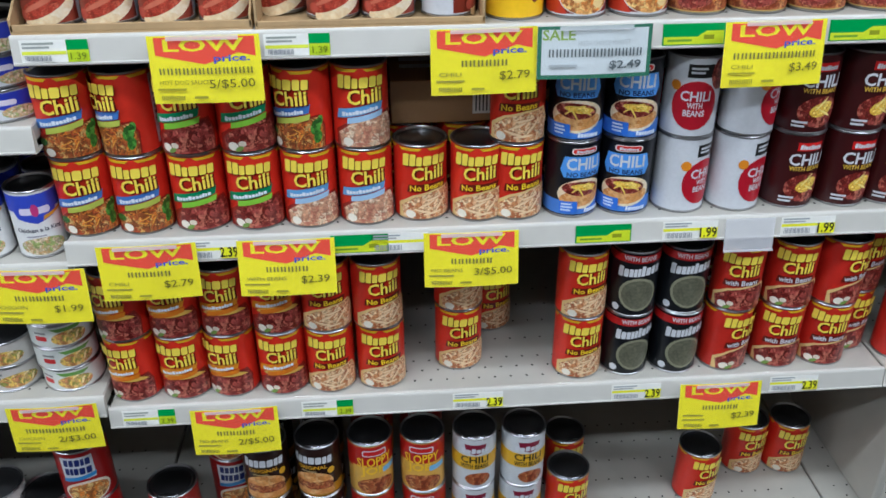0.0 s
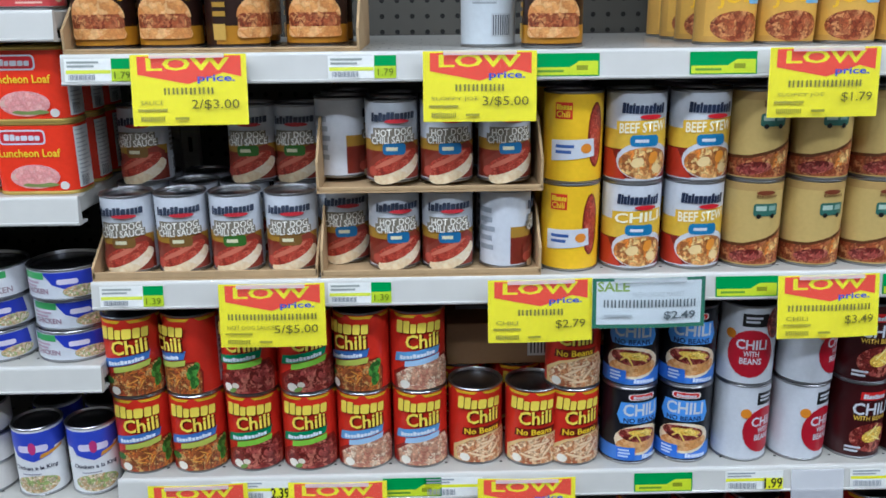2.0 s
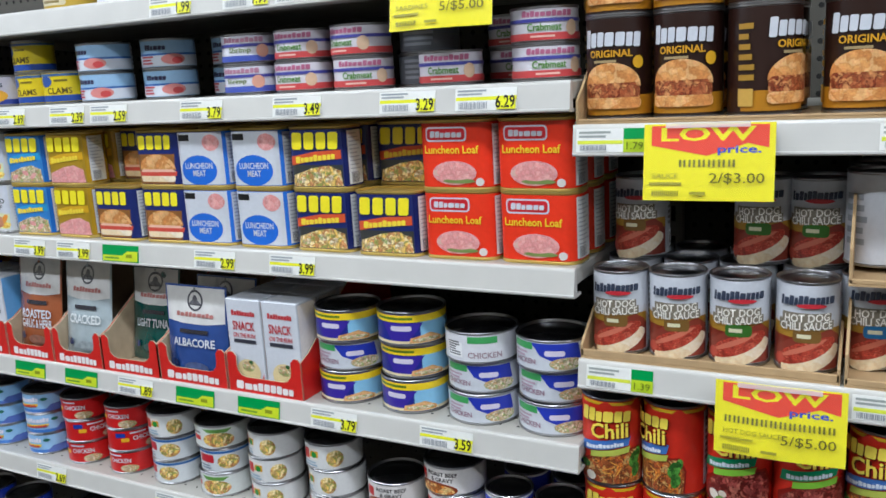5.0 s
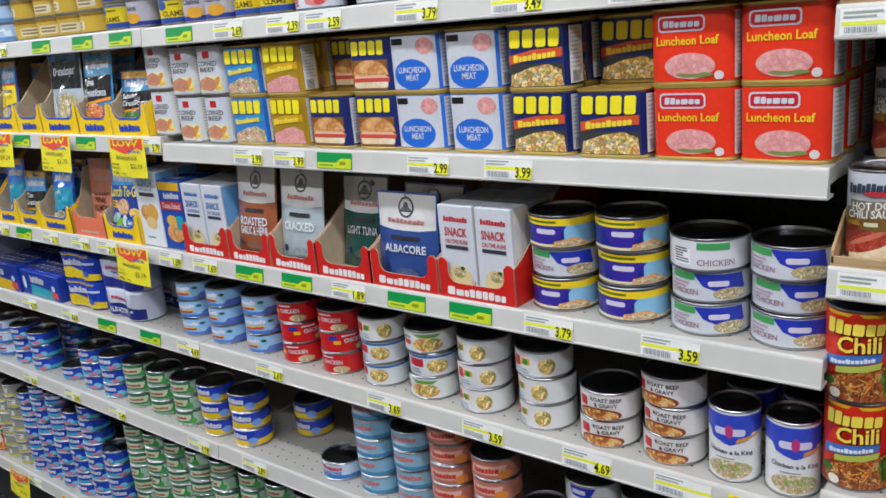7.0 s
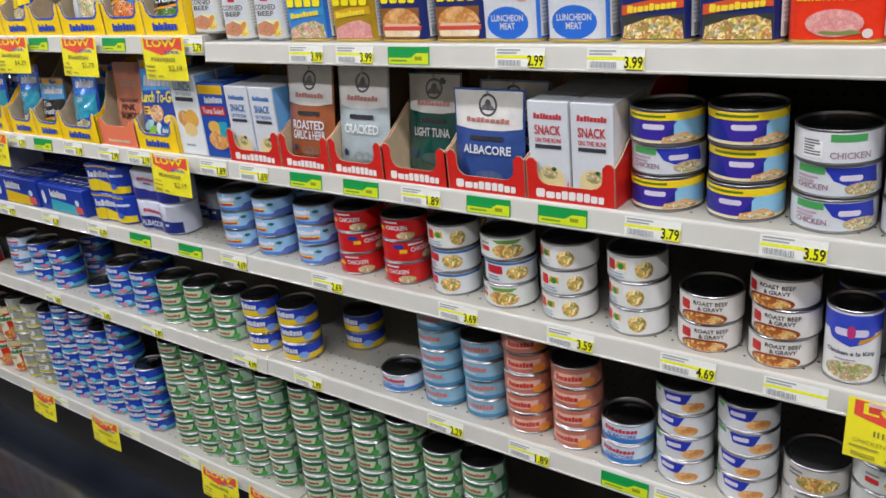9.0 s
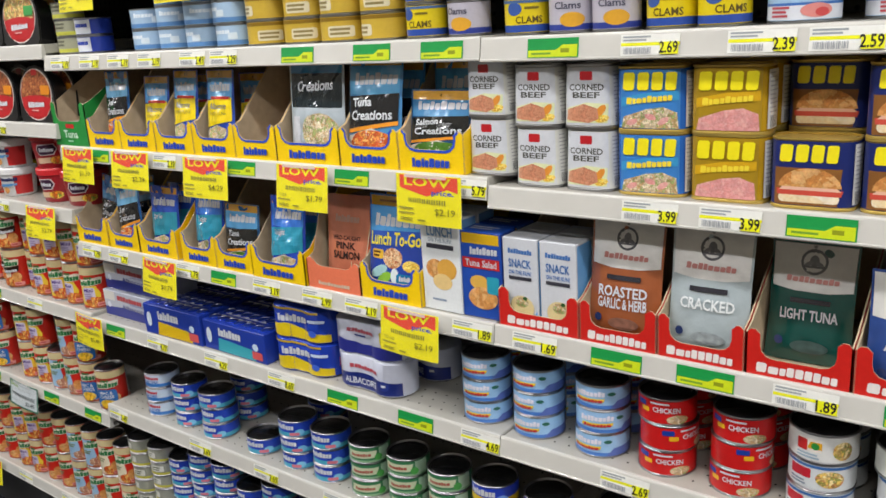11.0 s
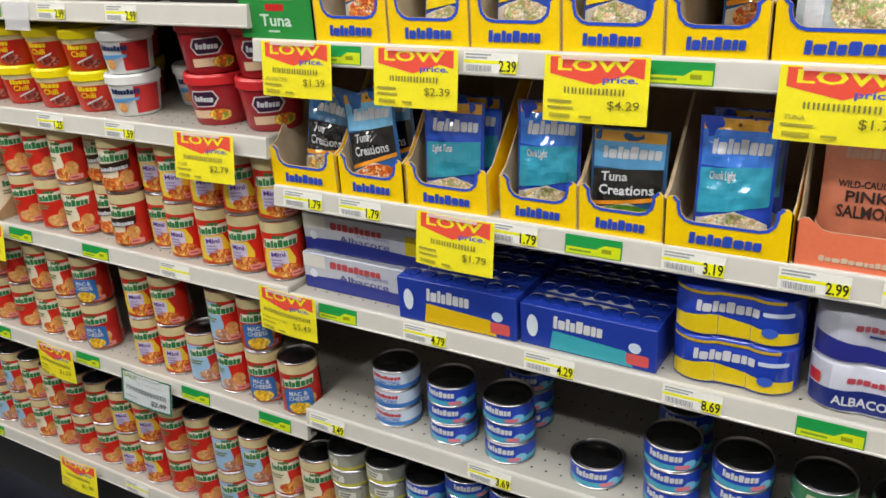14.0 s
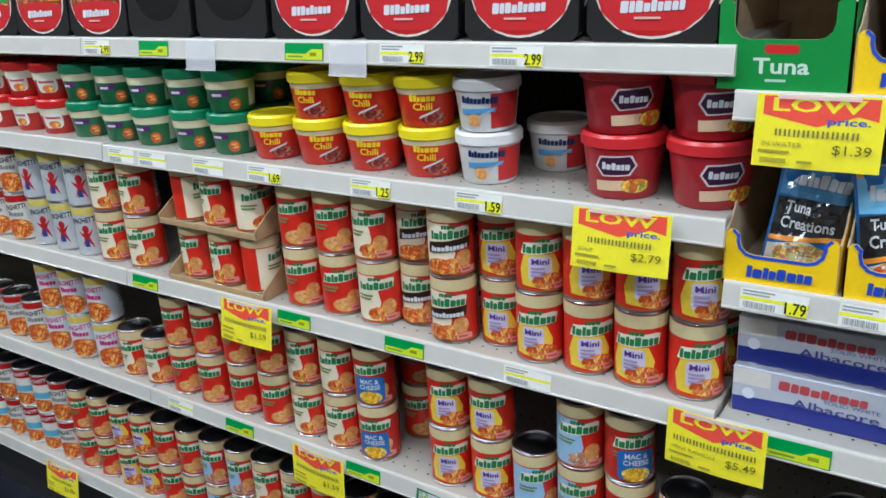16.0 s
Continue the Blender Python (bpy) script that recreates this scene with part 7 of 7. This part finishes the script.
def price_label(x, z, kind, w=0.079):
    """A paper label in the price channel, or an empty clear holder that hangs below it."""
    h = 0.026
    if kind == "h":
        mb = MB()
        mb.box((-0.036, -0.0012, -0.040), (0.036, 0, 0.010), CLEAR, 0.0005)
        mb.box((-0.036, -0.0034, -0.040), (0.036, -0.0012, -0.037), CLEAR, 0.0005)
        thing("label_holder", mb, "empty clear plastic label holder on a shelf edge", "label holder", "labels in the price channels", at=pose(x, -0.0056, z - 0.012, -9))
        return
    mb = MB()
    mb.box((-w / 2, -0.0006, -h / 2), (w / 2, 0, h / 2), ink({"g": GREEN}.get(kind, "e8e8e2"), 0.35))
    a = Art()
    if kind == "g":
        a.P([(-w * 480, -12), (w * 480, -12), (w * 480, 4), (w * 200, 4), (w * 60, -3), (-w * 480, -3)], "c8d820")
        a.L(1, w * 160, -9, w * 400, 1, "8a9418", 3)
        a.L(1, -w * 420, -10, w * 40, -5, "6a9a30", 5)
    elif kind == "wg":
        a.R(w * 180, -13, w * 500, 13, GREEN)
        a.R(w * 180, -13, w * 500, 1, "b8d020")
        a.R(-w * 480, -4, w * 170, 0, "d8e040")
        a.L(2, -w * 460, 2, w * 100, 11, "9aa09a", 3)
        for k in range(18):
            a.R(-w * 440 + k * 1.7, -11, -w * 440 + k * 1.7 + 0.7 + 0.3 * (k % 3), -5, "8e9296")
        a.T("1.79" if z > 1.3 else "1.39" if z > 1.0 else "2.39", w * 230, -10, w * 460, -2, "5f7414", weight=0.0)
    else:
        a.R(-w * 490, -1, w * 500, 3, "e8e81c")
        a.L(2, -w * 460, 4, w * 120, 12, "9aa0a4", 3)
        for k in range(20):
            a.R(-w * 440 + k * 1.9, -11, -w * 440 + k * 1.9 + 0.7 + 0.35 * (k % 3), -3, "989ca0")
        if kind != "w":
            a.R(w * 190, -12, w * 490, 3, "e8e81c")
            a.T(kind, w * 170, -11, w * 480, 4, BLK)
    ob = thing("shelf_label", mb, {"g": "green and yellow shelf price label", "w": "white shelf label with a yellow stripe", "wg": "white and green shelf price label"}.get(kind, "white and yellow shelf label priced " + kind),
               "shelf label", "labels in the price channels", at=pose(x, -0.0046, z - STRIP_H / 2, -9))
    mb = MB()
    a.emit(mb, lambda u, v, e: (u, -0.0006 - e, v), lift=0.0002)
    part("print", mb, ob, "printed price")


SIGNS = [
    (0.151, A, "2/$3.00", "SAUCE", 6), (0.484, A, "3/$5.00", "SLOPPY JOE", 6), (0.885, A, "$1.79", "SLOPPY JOE", 9),
    (0.227, B_, "5/$5.00", "HOT DOG SAUCE", 12), (0.560, B_, "$2.79", "CHILI", 6), (0.922, B_, "$3.49", "CHILI", 11),
    (0.111, C, "$2.79", "CHILI", 6), (0.296, C, "$2.39", "WITH BEANS", 6), (0.548, C, "3/$5.00", "NO BEANS", 6),
    (0.190, D, "2/$5.00", "NO BEANS", 6), (0.946, D, "$2.39", "", 6),
    (-0.040, S4, "$1.99", "CHICKEN", 7), (-0.074, S5, "2/$3.00", "CHICKEN", 9), (-0.149, T1, "5/$5.00", "SARDINES", 7),
]
SIGNS += [
    (-2.345, P2, "$1.39", "IN WATER", 9), (-2.138, P2, "$2.39", "", 8), (-1.882, P2, "$4.29", "", 8), (-1.609, P2, "$1.79", "TUNA", 8), (-1.325, P2, "$2.19", "", 8),
    (-2.091, P3, "$1.79", "", 8), (-1.385, P3, "$2.19", "TO GO", 8),
    (-2.272, BASE_Z, "$1.00", "", 7), (-1.956, BASE_Z, "$1.00", "", 7), (-1.47, BASE_Z, "$1.00", "", 7), (-1.30, BASE_Z, "$1.00", "", 7),
    (-2.568, Q2, "$2.79", "SOUP", 9), (-2.434, Q3, "$5.49", "MINI RAVIOLI", 12), (-3.296, Q3, "$1.59", "", 12), (-3.162, Q4, "$1.59", "", 12), (-4.086, BASE_Z, "$1.00", "", 9), (-3.196, BASE_Z, "$1.00", "", 9),
    (-2.235, 1.610, "$1.99", "", 7), (-1.900, 1.610, "$1.99", "", 7),
]
for k, (x, z, price, word, nb) in enumerate(SIGNS):
    low_sign(x, z, price, word, nb, turn=RND.uniform(-3, 3), lean=RND.uniform(-11, -4))


def sale_art(a, w_, h_):
    q = w_ / 2
    a.R(-q, 0, q, h_, "1c6a50")
    a.R(-q + 5, 5, q - 5, h_ - 4, "d0d8dc")
    a.T("SALE", -q + 6, h_ - 17, -q + 46, h_ - 4, "8aa84a")
    a.T("FRESH CHOICE MARKET", -q * 0.3, h_ - 24, q * 0.62, h_ - 18, "a8b0b4", weight=0.0)
    a.C(13, -q * 0.82, h_ * 0.42, q * 0.84, h_ * 0.57, "5a6468")
    a.L(1, -q * 0.8, h_ * 0.22, -q * 0.1, h_ * 0.3, "a8b0b4", 3)
    a.T("$2.49", q * 0.25, h_ * 0.16, q * 0.82, h_ * 0.34, "5a6468")


flat_sign("sale_sign", "white sale sign with a dark green border reading 2.49", 0.142, 0.064, "d0d8dc", sale_art, category="sale sign", group="sale signs").matrix_basis = pose(0.696, -0.016, B_ + 0.0005, -6, 0, 1)
flat_sign("sale_sign", "tilted white sale sign with a dark green border", 0.14, 0.075, "d0d8dc", sale_art, category="sale sign", group="sale signs").matrix_basis = pose(-2.86, -0.016, Q4 + 0.0005, -8, 4, 3)

LABELS = [
    (A, ((0.045, "wg"), (0.348, "wg"), (0.585, "g"), (0.770, "g"))),
    (B_, ((0.051, "wg"), (0.335, "wg"), (0.823, "g"), (1.036, "g"))),
    (C, ((0.192, "2.39"), (0.395, "g"), (0.450, "w"), (0.735, "g"), (0.859, "1.99"), (0.945, "h"), (1.030, "1.99"))),
    (D, ((0.060, "wg"), (0.330, "wg"), (0.563, "2.39"), (0.814, "2.39"), (1.070, "2.39"))),
    (T1, ((-0.445, "1.99"), (-0.357, "w"), (-0.58, "1.99"))),
    (S1, ((-0.960, "2.69"), (-0.822, "2.39"), (-0.730, "2.59"), (-0.545, "3.79"), (-0.378, "3.49"), (-0.210, "3.29"), (-0.104, "6.29"), (-1.10, "g"))),
    (S2, ((-0.960, "3.99"), (-0.853, "3.99"), (-0.745, "g"), (-0.551, "2.99"), (-0.410, "3.99"))),
    (S3, ((-1.146, "1.69"), (-1.010, "g"), (-0.880, "g"), (-0.752, "1.89"), (-0.623, "g"), (-0.497, "g"), (-0.362, "3.79"), (-0.183, "3.59"))),
]
LABELS += [
    (S4, ((-0.998, "2.69"), (-0.701, "3.69"), (-0.494, "3.59"), (-0.312, "4.69"), (-0.170, "w"))),
    (S5, ((-1.099, "2.89"), (-0.755, "2.29"), (-0.582, "1.89"), (-0.410, "g"), (-0.322, "2.29"))),
    (P1, ((-2.37, "2.19"), (-2.25, "2.19"), (-2.14, "2.19"), (-2.03, "2.19"), (-1.890, "2.49"), (-1.797, "2.29"), (-1.600, "g"), (-1.43, "g"), (-1.29, "g"))),
    (P2, ((-2.275, "g"), (-2.030, "2.39"), (-1.785, "g"), (-1.499, "g"), (-1.260, "5.79"))),
    (P3, ((-2.378, "1.79"), (-2.266, "1.79"), (-2.006, "1.79"), (-1.887, "g"), (-1.756, "3.19"), (-1.616, "2.99"), (-1.505, "2.19"), (-1.263, "1.89"))),
    (P4, ((-2.335, "g"), (-2.164, "4.79"), (-1.952, "4.29"), (-1.746, "8.69"), (-1.576, "g"), (-1.398, "g"), (-1.259, "4.69"))),
    (P5, ((-2.390, "3.49"), (-2.059, "3.69"), (-1.833, "3.69"), (-1.62, "2.49"), (-1.29, "4.99"))),
    (Q1, ((-3.610, "2.99"), (-3.448, "g"), (-3.324, "h"), (-3.092, "g"), (-3.003, "h"), (-2.905, "2.99"), (-2.721, "2.99"))),
    (Q2, ((-3.60, "w"), (-3.508, "w"), (-3.354, "w"), (-3.214, "1.69"), (-2.985, "1.25"), (-2.789, "1.59"))),
    (Q3, ((-3.60, "g"), (-3.188, "g"), (-2.944, "g"), (-2.717, "w"))),
    (Q4, ((-3.56, "w"), (-3.381, "g"), (-3.062, "g"), (-2.73, "g"), (-2.52, "g"))),
    (BASE_Z, ((-2.2, "w"), (-1.85, "w"), (-1.60, "w"), (-2.75, "w"), (-3.0, "w"), (-3.55, "g"))),
]
for z, row in LABELS:
    for x, kind in row:
        price_label(x, z, kind)
